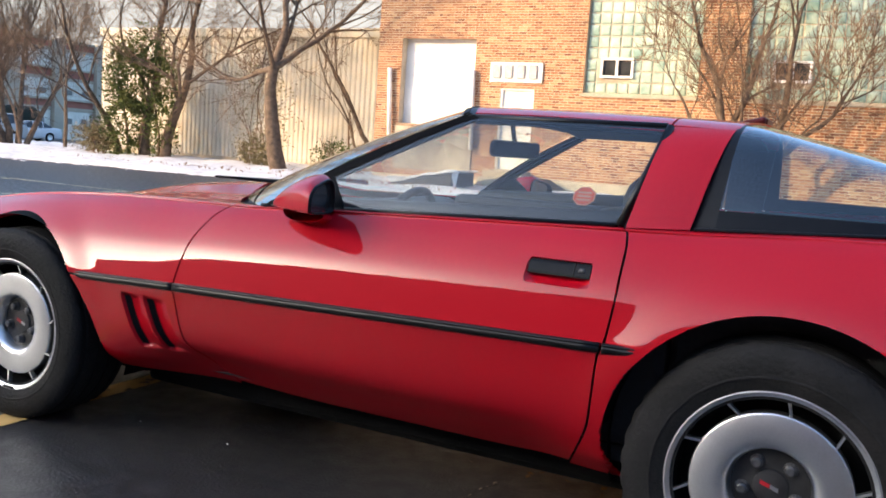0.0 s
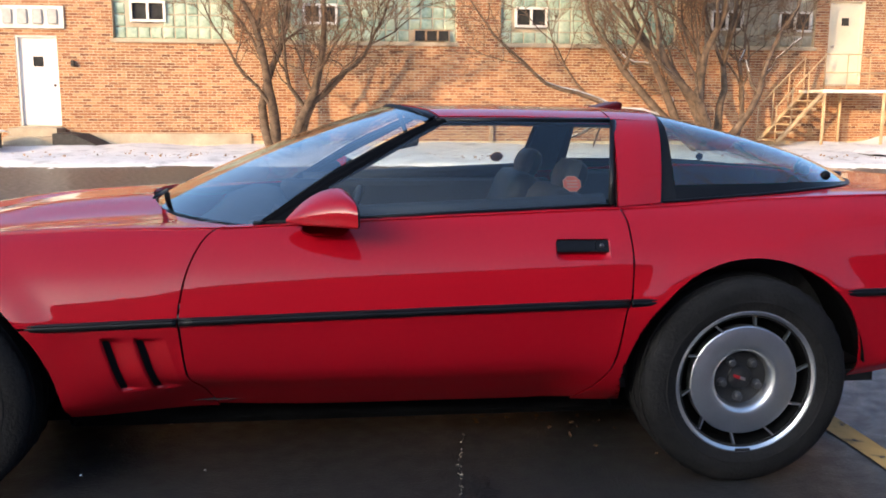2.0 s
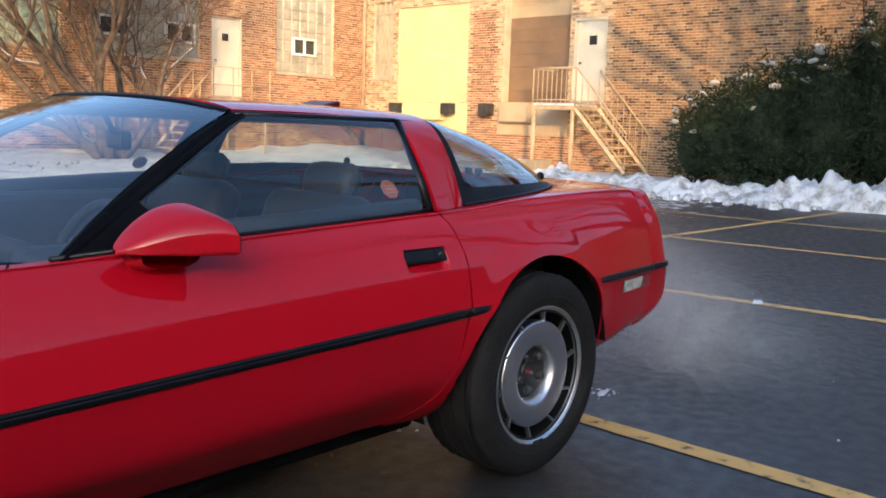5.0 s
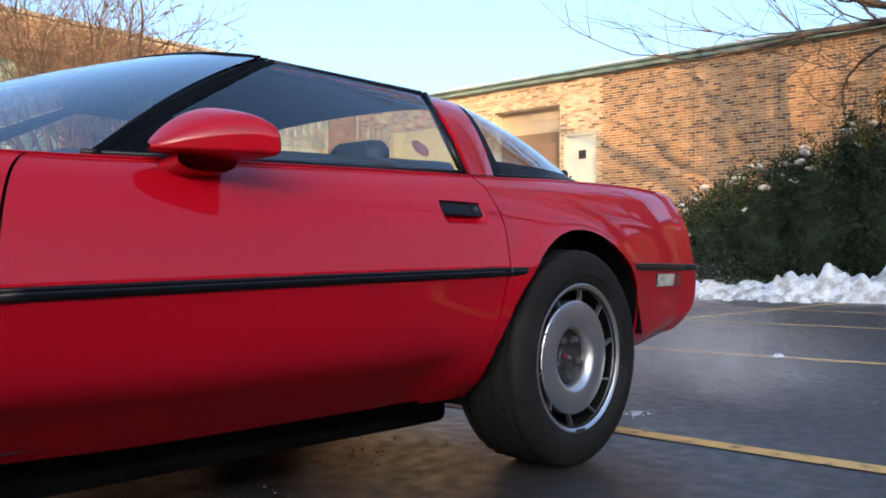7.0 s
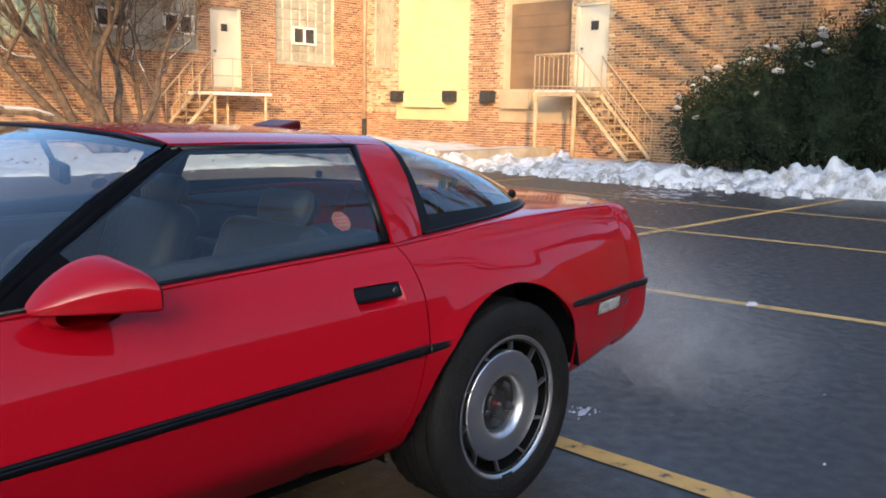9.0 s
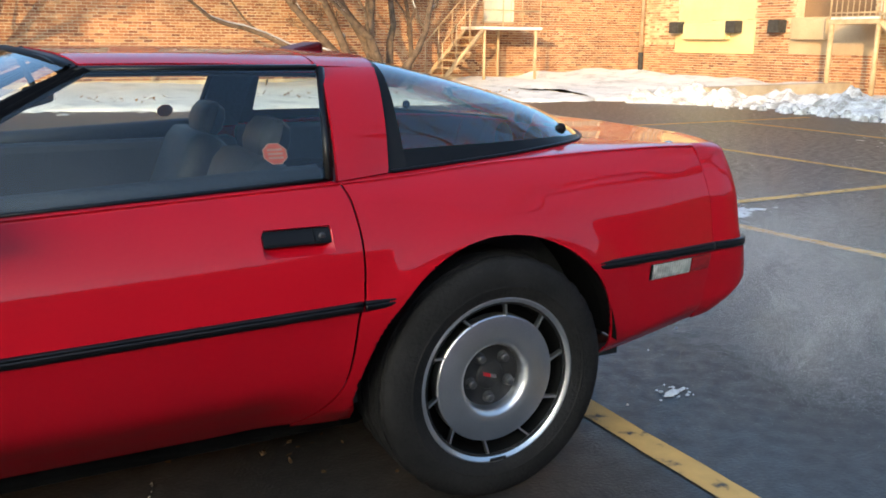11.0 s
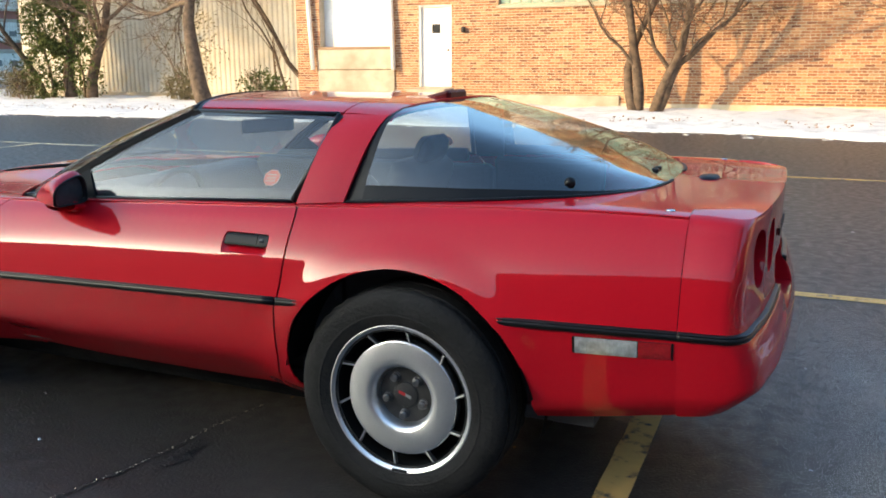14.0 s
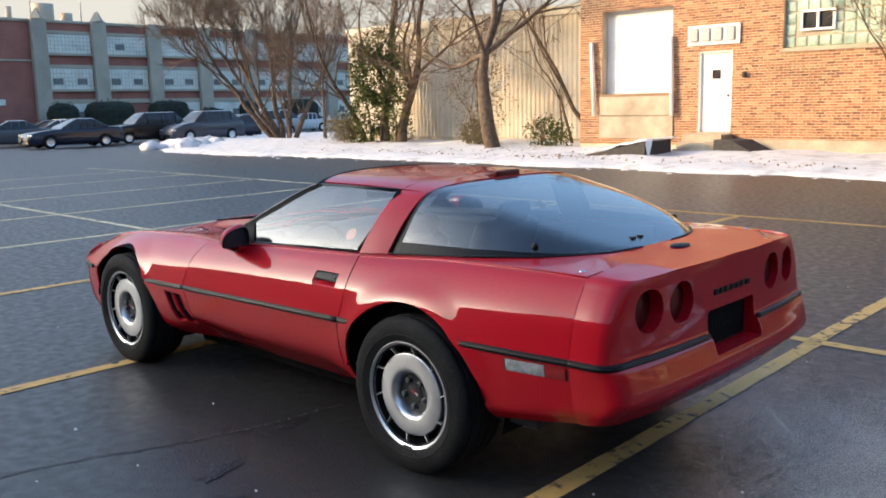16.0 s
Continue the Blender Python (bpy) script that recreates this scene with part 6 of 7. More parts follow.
# doors
def panel_door(name, a, b, c, d, to_world, label, material, win, knob):
    dv = thing(name, label, "door", kind="structure")
    bm = bmesh.new()

    def bx(bm_, a_, b_, c_, d_, o0, o1, bev=0.0):
        p, q = Vector(to_world(a_, c_, o0)), Vector(to_world(b_, d_, o1))
        add_box(bm_, [min(x, y) for x, y in zip(p, q)], [max(x, y) for x, y in zip(p, q)], bev)
    bx(bm, a + 0.05, b - 0.05, c, d - 0.05, -0.14, -0.09, 0.004)
    leaf = part("door_leaf", bm, material, dv, "flush painted door leaf")
    bm = bmesh.new()
    for q in ((a, a + 0.05, c, d), (b - 0.05, b, c, d), (a + 0.05, b - 0.05, d - 0.05, d)):
        bx(bm, *q, -0.2, -0.02)
    part("door_frame", bm, material, dv)
    bm = bmesh.new()
    wu, wz, ws2 = win
    bx(bm, wu - ws2, wu + ws2, wz - ws2, wz + ws2, -0.1, -0.084)
    part("pane", bm, DARKPANE, leaf, "small dark square pane")
    bm = bmesh.new()
    bx(bm, knob - 0.035, knob + 0.035, c + 0.93, c + 1.0, -0.09, -0.03, 0.01)
    part("door_handle", bm, CHROME, leaf)
    bm = bmesh.new()
    bx(bm, a, b, c - 0.05, c, -0.2, 0.03)
    part("threshold", bm, CONCRETE, dv)
    return dv


panel_door("door_1", *DOOR1, wa, "white flush door with a small square window", WHITEDOOR, (-7.42, 2.13, 0.12), -7.05)
panel_door("door_2", *DOOR2, wa, "cream flush door with a small square window above stairs", CREAMDOOR, (13.07, 3.36, 0.10), 12.74)
panel_door("door_3", *DOOR3, wb, "cream flush door with a small square window above stairs", CREAMDOOR, (10.32, 3.42, 0.115), 10.66)


def roll_door(name, a, b, c, d, to_world, label, material, upper=None, split=0.0, deep=0.28):
    dv = thing(name, label, "loading door", kind="structure")
    n = int((d - c) / 0.30)
    for k in range(n):
        z0, z1 = c + (d - c) * k / n, c + (d - c) * (k + 1) / n
        p, q = Vector(to_world(a, z0 + 0.001, -deep - 0.03)), Vector(to_world(b, z1 - 0.001, -deep))
        box("slat", [min(x, y) for x, y in zip(p, q)], [max(x, y) for x, y in zip(p, q)], upper if upper and z0 > split else material, dv, 0.006)
    p, q = Vector(to_world(a, c, -deep - 0.06)), Vector(to_world(b, d, -deep - 0.028))
    box("backing", [min(x, y) for x, y in zip(p, q)], [max(x, y) for x, y in zip(p, q)], material, dv)
    return dv


roll_door("loading_door_1", *ROLL1, wa, "white roll-up loading door", WHITEDOOR, deep=0.27)
roll_door("loading_door_2", *ROLL2, wb, "cream roll-up loading door glowing in the sun", CREAM, deep=0.06)
roll_door("loading_door_3", *ROLL3, wb, "brown boarded loading door in a deep reveal", BROWNDOOR, TANDOOR, 4.0, deep=0.30)
tagged(box("door_sill", (-11.05, YA - 0.05, 1.60), (-8.62, YA + 0.3, 1.68), BROWNDOOR, None, 0.01), "red-brown steel sill of the loading door", "sill", kind="structure")
dock = thing("dock_face", "pale concrete dock face under the loading door", "dock", kind="structure")
box("upper_slab", (-11.05, YA - 0.06, 1.06), (-8.62, YA - 0.009, 1.60), CONCRETE, dock, 0.01)
box("lower_slab", (-11.05, YA - 0.05, 0.40), (-8.62, YA - 0.009, 1.04), CONCRETE, dock, 0.01)
for x0, x1 in ((-11.30, -11.16), (-8.70, -8.60)):
    bm = bmesh.new()
    add_tube(bm, (x0, YA - 0.10, 3.2), (x1 if x0 < -10 else x1, YA - 0.14, 1.05), 0.06, 0.06, 10)
    tagged(part("guard_post", bm, WHITEDOOR, smooth=True), "white painted guard post beside the loading door", "post")
fd = thing("loading_face", "cream painted face under the loading door", "dock", kind="structure")
box("face_panel", (XB - 0.03, 14.45, 0.92), (XB - 0.008, 17.45, 1.80), CREAM, fd, 0.004)
box("leveller_plate", (XB - 0.22, 15.30, 1.29), (XB - 0.03, 16.95, 1.72), CREAM, fd, 0.02)
box("leveller_plate", (XB - 0.22, 12.1, 1.29), (XB - 0.008, 13.1, 1.78), TANDOOR, fd, 0.02)
box("face_panel", (XB - 0.025, 10.9, 0.95), (XB - 0.008, 13.3, 1.83), TANDOOR, fd, 0.004)
for y in (17.28, 15.08, 13.62):
    tagged(box("dock_bumper", (XB - 0.30, y - 0.18, 1.46), (XB - 0.008, y + 0.18, 1.78), DOCKRUBBER, None, 0.02), "black rubber dock bumper on the wall", "dock bumper", "dock bumpers")
sl = thing("window_7", "tall narrow dusty steel window beside the downspout", "window", kind="structure")
box("pane", (XB + 0.08, SLIT[0], SLIT[2]), (XB + 0.10, SLIT[1], SLIT[3]), GLASSGREY, sl)
for k in range(1, 4):
    box("window_frame", (XB + 0.03, SLIT[0] + k * 0.225 - 0.01, SLIT[2]), (XB + 0.08, SLIT[0] + k * 0.225 + 0.01, SLIT[3]), RAIL, sl)
for k in range(1, 6):
    box("window_frame", (XB + 0.035, SLIT[0], SLIT[2] + k * 0.387 - 0.01), (XB + 0.075, SLIT[1], SLIT[2] + k * 0.387 + 0.01), RAIL, sl)
tagged(box("window_sill", (XB - 0.05, 17.55, 2.47), (XB + 0.1, 18.6, 2.575), CONCRETE, None, 0.01), "concrete sill of the narrow window", "sill", kind="structure")
# building number board, its figures as plain bars
nb = thing("number_board", "white board with four raised grey bars above the door", "sign")
box("board", (-8.22, YA - 0.06, 2.90), (-6.73, YA - 0.008, 3.43), SIGNWHITE, nb, 0.006)
for k in range(4):
    x = -8.12 + 0.345 * k
    box("bar", (x, YA - 0.10, 3.00), (x + 0.22, YA - 0.06, 3.35), SIGNGREY, nb, 0.03)
lampd = thing("door_light", "small dark wall lamp beside the white door", "wall lamp")
box("lamp_body", (-6.62, YA - 0.12, 2.02), (-6.54, YA - 0.008, 2.16), DOCKRUBBER, lampd, 0.015)


# front steps with sloped cheeks
st = thing("door_steps", "three snowy concrete steps with a dark sloped cheek", "steps")
for k in range(3):
    box("step", (-7.98, YA - 0.35 - 0.32 * (3 - k), 0.0), (-6.86, YA - 0.01 if k == 2 else YA - 0.30 - 0.32 * (2 - k), 0.19 * (k + 1) - 0.01), CONCRETE, st, 0.012)
bm = bmesh.new()
pts = [(-6.80, 17.75, 0.0), (-5.5, 17.75, 0.02), (-5.5, 18.9, 0.02), (-6.80, 18.9, 0.0), (-6.80, 17.75, 0.45), (-6.3, 17.75, 0.42), (-6.3, 18.9, 0.42), (-6.80, 18.9, 0.45)]
vs = [bm.verts.new(p) for p in pts]
for fc in ((4, 5, 6, 7), (0, 1, 5, 4), (1, 2, 6, 5), (2, 3, 7, 6), (3, 0, 4, 7)):
    bm.faces.new([vs[k] for k in fc])
part("cheek", bm, DOCKRUBBER, st, "dark sloped cheek")
hatchway = thing("cellar_hatch", "dark sloping cellar hatch with snow lying on it", "hatch")
bm = bmesh.new()
pts = [(-9.5, 16.0, 0.02), (-7.75, 16.0, 0.02), (-7.75, 17.3, 0.02), (-9.5, 17.3, 0.02), (-9.5, 16.0, 0.10), (-7.75, 16.0, 0.47), (-7.75, 17.3, 0.47), (-9.5, 17.3, 0.10)]
vs = [bm.verts.new(p) for p in pts]
for fc in ((4, 5, 6, 7), (0, 1, 5, 4), (1, 2, 6, 5), (2, 3, 7, 6), (3, 0, 4, 7)):
    bm.faces.new([vs[k] for k in fc])
part("hatch_box", bm, DOCKRUBBER, hatchway, "dark hatch side")
grid = []
for i in range(19):
    u = i / 18
    x = -9.8 + 2.15 * u
    h = 0.13 + 0.37 * min(1, max(0, (x + 9.5) / 1.75)) - 0.44 * min(1, max(0, (x + 7.8) / 1.4))
    grid.append([Vector((x, 16.02 + 1.6 * j / 8 + 0.03 * noise.noise((x * 4, j, 2)), 0.02 if (x > -7.74 and j == 0) else h + 0.06 * min(1, j, 8 - j) + 0.05 * noise.noise((x * 3, j * 0.7, 5)))) for j in range(9)])
sheet("snow_cover", grid, SNOW, hatchway, 0.0, outward=(-8.5, 16.8, -2), label="soft snow on the hatch")


def outside_stair(name, top, along, out, width, deep, z, n, run, label, wallside):
    """A steel landing on posts with a flight running down along the wall. along, out: unit vectors in plan."""
    s = thing(name, label, "stairs")
    al, ou = Vector((*along, 0)), Vector((*out, 0))
    o = Vector((*top, 0))

    def P(a, b, c):
        return o + al * a + ou * b + Vector((0, 0, c))

    def bx(nm, a0, a1, b0, b1, c0, c1, mtl=RAIL):
        p, q = P(a0, b0, c0), P(a1, b1, c1)
        return box(nm, [min(x, y) for x, y in zip(p, q)], [max(x, y) for x, y in zip(p, q)], mtl, s, 0.006)
    bx("landing", -width, 0, 0, deep, z - 0.10, z)
    bx("landing_snow", -width + 0.03, -0.05, 0.03, deep - 0.03, z + 0.004, z + 0.05, SNOW)
    for a in (-width + 0.06, -0.06):
        tube("post", P(a, deep - 0.06, 0.1), P(a, deep - 0.06, z - 0.1), 0.055, RAIL, s)
    drop = (z - 0.15) / n
    for k in range(n):
        bx("tread", run * k, run * k + run * 1.05, 0.05, deep - 0.05, z - drop * (k + 1) - 0.03, z - drop * (k + 1))
    for b in (0.05, deep - 0.05):
        bm = bmesh.new()
        add_tube(bm, P(0, b, z - 0.08), P(run * n, b, 0.12), 0.06, 0.06, 4)
        part("stringer", bm, RAIL, s)
        tube("hand_rail", P(0, b, z + 0.92), P(run * n, b, 1.07), 0.022, RAIL, s)
        tube("mid_rail", P(0, b, z + 0.12), P(run * n, b, 0.30), 0.015, RAIL, s)
        for k in range(n + 1):
            tube("baluster", P(run * k, b, z - drop * k + 0.02), P(run * k, b, z + 0.92 - drop * k), 0.013, RAIL, s, 6)
    tube("hand_rail", P(-width, deep - 0.05, z + 0.92), P(0, deep - 0.05, z + 0.92), 0.024, RAIL, s)
    tube("hand_rail", P(-width, 0, z + 0.92), P(-width, deep - 0.05, z + 0.92), 0.024, RAIL, s)
    tube("mid_rail", P(-width, deep - 0.05, z + 0.14), P(0, deep - 0.05, z + 0.14), 0.016, RAIL, s)
    m = int(width / 0.14)
    for k in range(m + 1):
        a = -width + width * k / m
        tube("baluster", P(a, deep - 0.05, z), P(a, deep - 0.05, z + 0.92), 0.02 if k in (0, m) else 0.012, RAIL, s, 6)
    return s


outside_stair("outside_stair", (XB - 0.02, 9.95), (0, -1), (-1, 0), 1.30, 1.15, 1.72, 8, 0.187, "tan-painted steel stair and landing at the loading door", 0)


def plain_stair(name):
    s = thing(name, "light steel stair and landing under the cream door", "stairs")
    y0, y1 = 17.75, YA - 0.02
    box("landing", (11.85, y0, 1.50), (13.72, y1, 1.58), WHITEDOOR, s, 0.01)
    for x, y in ((13.55, y0 + 0.06), (12.75, y0 + 0.7), (11.95, y0 + 0.06)):
        tube("post", (x, y, 0.2), (x, y, 1.5), 0.04, RAIL, s)
    for y in (y0 + 0.05, y1 - 0.15):
        tube("stringer", (11.9, y, 1.5), (10.75, y, 0.25), 0.06, RAIL, s, 4)
        tube("hand_rail", (11.9, y, 2.42), (10.65, y, 1.10), 0.02, RAIL, s)
        for k in range(4):
            x = 11.9 - 0.4 * k
            tube("baluster", (x, y, 1.5 - 0.43 * k), (x, y, 2.42 - 0.42 * k), 0.016, RAIL, s, 6)
    for k in range(6):
        box("tread", (11.70 - 0.19 * k, y0 + 0.05, 1.28 - 0.2 * k), (11.94 - 0.19 * k, y1 - 0.15, 1.32 - 0.2 * k), RAIL, s, 0.004)
    for a, b in (((11.9, y0 + 0.05, 2.45), (13.68, y0 + 0.05, 2.45)), ((11.9, y0 + 0.05, 2.0), (13.68, y0 + 0.05, 2.0)), ((13.68, y0 + 0.05, 2.45), (13.68, y1, 2.45))):
        tube("hand_rail", a, b, 0.016, RAIL, s)
    for x in (11.9, 12.5, 13.1, 13.68):
        tube("baluster", (x, y0 + 0.05, 1.55), (x, y0 + 0.05, 2.45), 0.016, RAIL, s, 6)
    return s


plain_stair("outside_stair")
tagged(box("dock_kerb", (13.0, 10.9, 0.0), (17.9, 11.15, 0.33), CONCRETE, None, 0.02, "", Matrix.Rotation(radians(6), 4, "Z")), "low pale concrete retaining kerb in the snow", "kerb", kind="structure")

# ---- building behind the camera, which shades the lot ----
sb = tagged(box("wall_south", (-110, -46, -0.2), (70, -33, 15.8), FARBRICK), "plain brick building closing the lot", "building", kind="structure")

# ---- corrugated shed ----
sh = thing("metal_shed", "white corrugated metal shed in dappled sun", "shed", kind="structure")
v, f = [], []
nn = 13 * 12 * 4
for i in range(nn + 1):
    x = -26.0 + 15.6 * i / nn
    o = 0.022 * max(-0.6, min(0.6, math.sin(2 * math.pi * x / 0.20) * 1.3))
    v += [(x, 22.0 + o, -0.5), (x, 22.0 + o, 4.55)]
    if i:
        f.append((2 * i - 2, 2 * i, 2 * i + 1, 2 * i - 1))
mesh_ob("corrugated_wall", v, f, SHED, sh)
box("shed_core", (-26, 22.05, -0.5), (-10.4, 34, 4.5), SHED, sh)
box("shed_fascia", (-26.05, 21.9, 4.45), (-10.4, 22.04, 4.75), SHED, sh, 0.01)
box("shed_base", (-26, 21.93, -0.3), (-10.4, 22.03, 0.22), CONCRETE, sh)


# ---- glowing sheet added to whiten the low western sky ----
SKYGLOW, hn, hl, hb_ = nodes_of("sky_glow_sheet")
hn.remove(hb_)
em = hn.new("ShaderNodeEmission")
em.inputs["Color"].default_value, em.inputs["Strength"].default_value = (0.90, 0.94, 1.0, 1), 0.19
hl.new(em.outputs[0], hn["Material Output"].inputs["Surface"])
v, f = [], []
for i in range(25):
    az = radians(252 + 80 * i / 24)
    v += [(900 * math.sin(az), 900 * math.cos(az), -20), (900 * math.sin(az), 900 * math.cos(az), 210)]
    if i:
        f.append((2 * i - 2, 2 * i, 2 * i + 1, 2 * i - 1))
tagged(mesh_ob("backdrop", v, f, SKYGLOW), "glowing sheet added for the pale low western sky", "sky", kind="structure")


# ---- trees ----
def grow(rng, start, way, length, radius, depth, tubes, spread=0.55, up=0.12, kids=(2, 4), bend=0.18, shrink=0.72, floor=0.004):
    """Adds the tapered, bending tubes of a limb and its branches: (points, radii)."""
    n = 5 if depth > 1 else 4
    pts, p, d = [start], start.copy(), way.normalized()
    for k in range(n):
        d = (d + Vector((rng.gauss(0, bend), rng.gauss(0, bend), rng.gauss(0, bend) + up))).normalized()
        p = p + d * length / n
        pts.append(p.copy())
    tip = radius * (0.55 if depth > 0 else 0.3)
    tubes.append((pts, [radius + (tip - radius) * k / n for k in range(n + 1)], depth))
    if depth == 0:
        return
    for q in range(rng.randint(*kids)):
        k = rng.randint(2, n)
        t = Vector((rng.gauss(0, 1), rng.gauss(0, 1), rng.gauss(0, 0.6))).normalized()
        base = (pts[k] - pts[k - 1]).normalized()
        w = (base + t * spread * rng.uniform(0.7, 1.3)).normalized()
        grow(rng, pts[k], w, length * shrink * rng.uniform(0.75, 1.1), max(floor, tip * rng.uniform(0.5, 0.8)), depth - 1, tubes, spread, up, kids, bend, shrink, floor)
    if depth <= 2:
        for q in range(3):
            k = rng.randint(1, n)
            t = Vector((rng.gauss(0, 1), rng.gauss(0, 1), rng.gauss(0, 0.6))).normalized()
            grow(rng, pts[k], (d + t * 0.9).normalized(), length * 0.5 * rng.uniform(0.6, 1.2), max(floor * 0.7, tip * 0.4), 0, tubes, spread, up, kids, bend, shrink, floor)
    grow(rng, pts[-1], d, length * shrink, max(floor, tip), depth - 1, tubes, spread, up, kids, bend, shrink, floor)


def tubes_mesh(tubes, lo, hi):
    v, f = [], []
    for pts, rad, depth in tubes:
        if not lo <= depth <= hi:
            continue
        m = 8 if depth >= 4 else 6 if depth == 3 else 4 if depth == 2 else 3
        prev = None
        for k, p in enumerate(pts):
            d = (pts[min(k + 1, len(pts) - 1)] - pts[max(k - 1, 0)]).normalized()
            a = d.orthogonal().normalized() if prev is None else (prev - d * prev.dot(d)).normalized()
            prev = a
            b = d.cross(a)
            for q in range(m):
                t = 2 * math.pi * q / m
                v.append(p + (a * math.cos(t) + b * math.sin(t)) * rad[k])
            if k:
                o = len(v) - 2 * m
                f += [(o + q, o + (q + 1) % m, o + m + (q + 1) % m, o + m + q) for q in range(m)]
    return v, f


def tree(name, stems, depth, seed, label, spread=0.55, up=0.10, kids=(2, 3), bend=0.14, shrink=0.74, snow=False, floor=0.006):
    """stems: (foot, way, length, radius)."""
    rng_ = random.Random(seed)
    t = tagged(new(name), label, "tree")
    tb = []
    for foot, way, length, radius in stems:
        grow(rng_, Vector(foot), Vector(way), length, radius, depth, tb, spread, up, kids, bend, shrink, floor)
    v, f = tubes_mesh(tb, 2, 9)
    mesh_ob("trunk", v, f, BARK, t, "grey-brown bark", True)
    v, f = tubes_mesh(tb, 0, 1)
    mesh_ob("crown", v, f, TWIG, t, "bare winter twigs", True)
    return t, tb


tree("bare_tree", [((-1.85, 17.9, 0.1), (-0.28, 0, 1), 2.6, 0.12), ((-1.75, 18.0, 0.1), (0.0, -0.05, 1), 2.4, 0.14), ((-1.35, 17.9, 0.1), (0.14, -0.05, 1), 2.5, 0.13), ((-1.25, 17.95, 0.1), (0.35, -0.1, 1), 2.0, 0.10)], 5, 3, "multi-stemmed bare tree in the snow by the brick wall", kids=(2, 3), spread=0.7, up=0.06, bend=0.17, floor=0.009)
t2, tb2 = tree("bare_tree", [
    ((8.0, 16.45, 0.35), (-1.0, -0.10, 0.42), 3.0, 0.12), ((7.9, 16.6, 0.55), (-1.0, 0.15, 0.62), 2.8, 0.10), ((8.1, 16.4, 0.15), (-0.62, -0.15, 1), 2.8, 0.12), ((8.2, 16.5, 0.15), (-0.36, 0.1, 1), 2.8, 0.13), ((8.3, 16.4, 0.15), (-0.14, -0.1, 1), 2.9, 0.12),
    ((8.45, 16.5, 0.15), (0.06, 0, 1), 2.9, 0.13), ((8.55, 16.5, 0.15), (0.24, 0.05, 1), 2.8, 0.11), ((8.65, 16.45, 0.15), (0.48, -0.1, 1), 2.6, 0.10), ((8.75, 16.5, 0.15), (0.78, 0.1, 0.9), 2.4, 0.08)], 5, 8, "wide bushy bare tree with snow on its low limbs", kids=(2, 3), up=0.05, bend=0.19, spread=0.8, floor=0.008)
for pts, rad, depth in tb2:
    runs = [[]]
    for k in range(len(pts) - 1):
        if depth >= 4 and abs((pts[k + 1] - pts[k]).normalized().z) < 0.62:
            runs[-1].append(k)
        elif runs[-1]:
            runs.append([])
    for run in runs:
        if not run:
            continue
        v, f = [], []
        for q, k in enumerate(run + [run[-1] + 1]):
            d = pts[min(k + 1, len(pts) - 1)] - pts[max(k - 1, 0)]
            s_ = Vector((-d.y, d.x, 0)).normalized() * rad[k] * 0.8
            up_ = Vector((0, 0, rad[k] * 0.85))
            v += [pts[k] + up_ * 0.6 - s_, pts[k] + up_ * 1.6, pts[k] + up_ * 0.6 + s_]
            if q:
                b0 = len(v) - 6
                f += [(b0, b0 + 3, b0 + 4, b0 + 1), (b0 + 1, b0 + 4, b0 + 5, b0 + 2)]
        mesh_ob("limb_snow", v, f, SNOW, t2, "snow lying on the limb", True)
tree("bare_tree", [((-13.95, 17.5, 0.02), (-0.16, 0.0, 1), 3.1, 0.25)], 5, 27, "large bare tree with spreading limbs on the snow verge", spread=0.75, up=0.06, kids=(3, 4), bend=0.10, shrink=0.84, floor=0.009)
tree("bare_tree", [((-12.4, 20.6, 0.1), (-0.2, 0, 1), 3.4, 0.09), ((-12.9, 20.2, 0.1), (-0.05, -0.1, 1), 2.4, 0.05)], 4, 5, "slim bare tree at the factory corner", spread=0.6)
tree("bare_tree", [((-34.9, 24.2, -0.1), (-0.62, -0.50, 1), 3.7, 0.17), ((-34.6, 24.4, -0.1), (-0.45, -0.30, 1), 3.7, 0.19), ((-34.4, 24.4, -0.1), (-0.28, -0.2, 1), 3.6, 0.17), ((-34.1, 24.6, -0.1), (-0.02, 0.05, 1), 3.5, 0.15), ((-33.8, 24.8, -0.1), (0.28, 0.3, 1), 3.4, 0.14), ((-34.5, 24.2, -0.1), (-0.40, -0.55, 1), 3.4, 0.14)], 5, 6, "broad multi-stemmed bare tree leaning over the snow verge", spread=0.68, up=0.09, kids=(3, 3), shrink=0.72, floor=0.010)
tree("snowy_stump", [((-33.2, 24.0, -0.05), (-0.35, 0.0, 1), 2.0, 0.10)], 1, 41, "leaning forked stem plastered with snow", spread=0.8)
tree("bare_tree", [((-21.8, 20.2, 0.0), (-0.1, 0, 1), 3.5, 0.20), ((-20.7, 20.0, 0.0), (0.12, 0, 1), 3.4, 0.20), ((-23.2, 20.4, 0.0), (-0.3, -0.1, 1), 3.4, 0.12)], 5, 9, "bare tree wrapped in evergreen climbers", spread=0.8, kids=(3, 3), up=0.04)
tree("bare_tree", [((-29.6, 23.4, -0.1), (0.2, 0, 1), 2.5, 0.09)], 4, 10, "leaning bare tree at the shed corner", spread=0.6)
tree("bare_tree", [((-13.5, 20.3, 0.1), (0.0, 0, 1), 1.3, 0.05)], 1, 14, "pollarded sapling before the shed", spread=0.8)
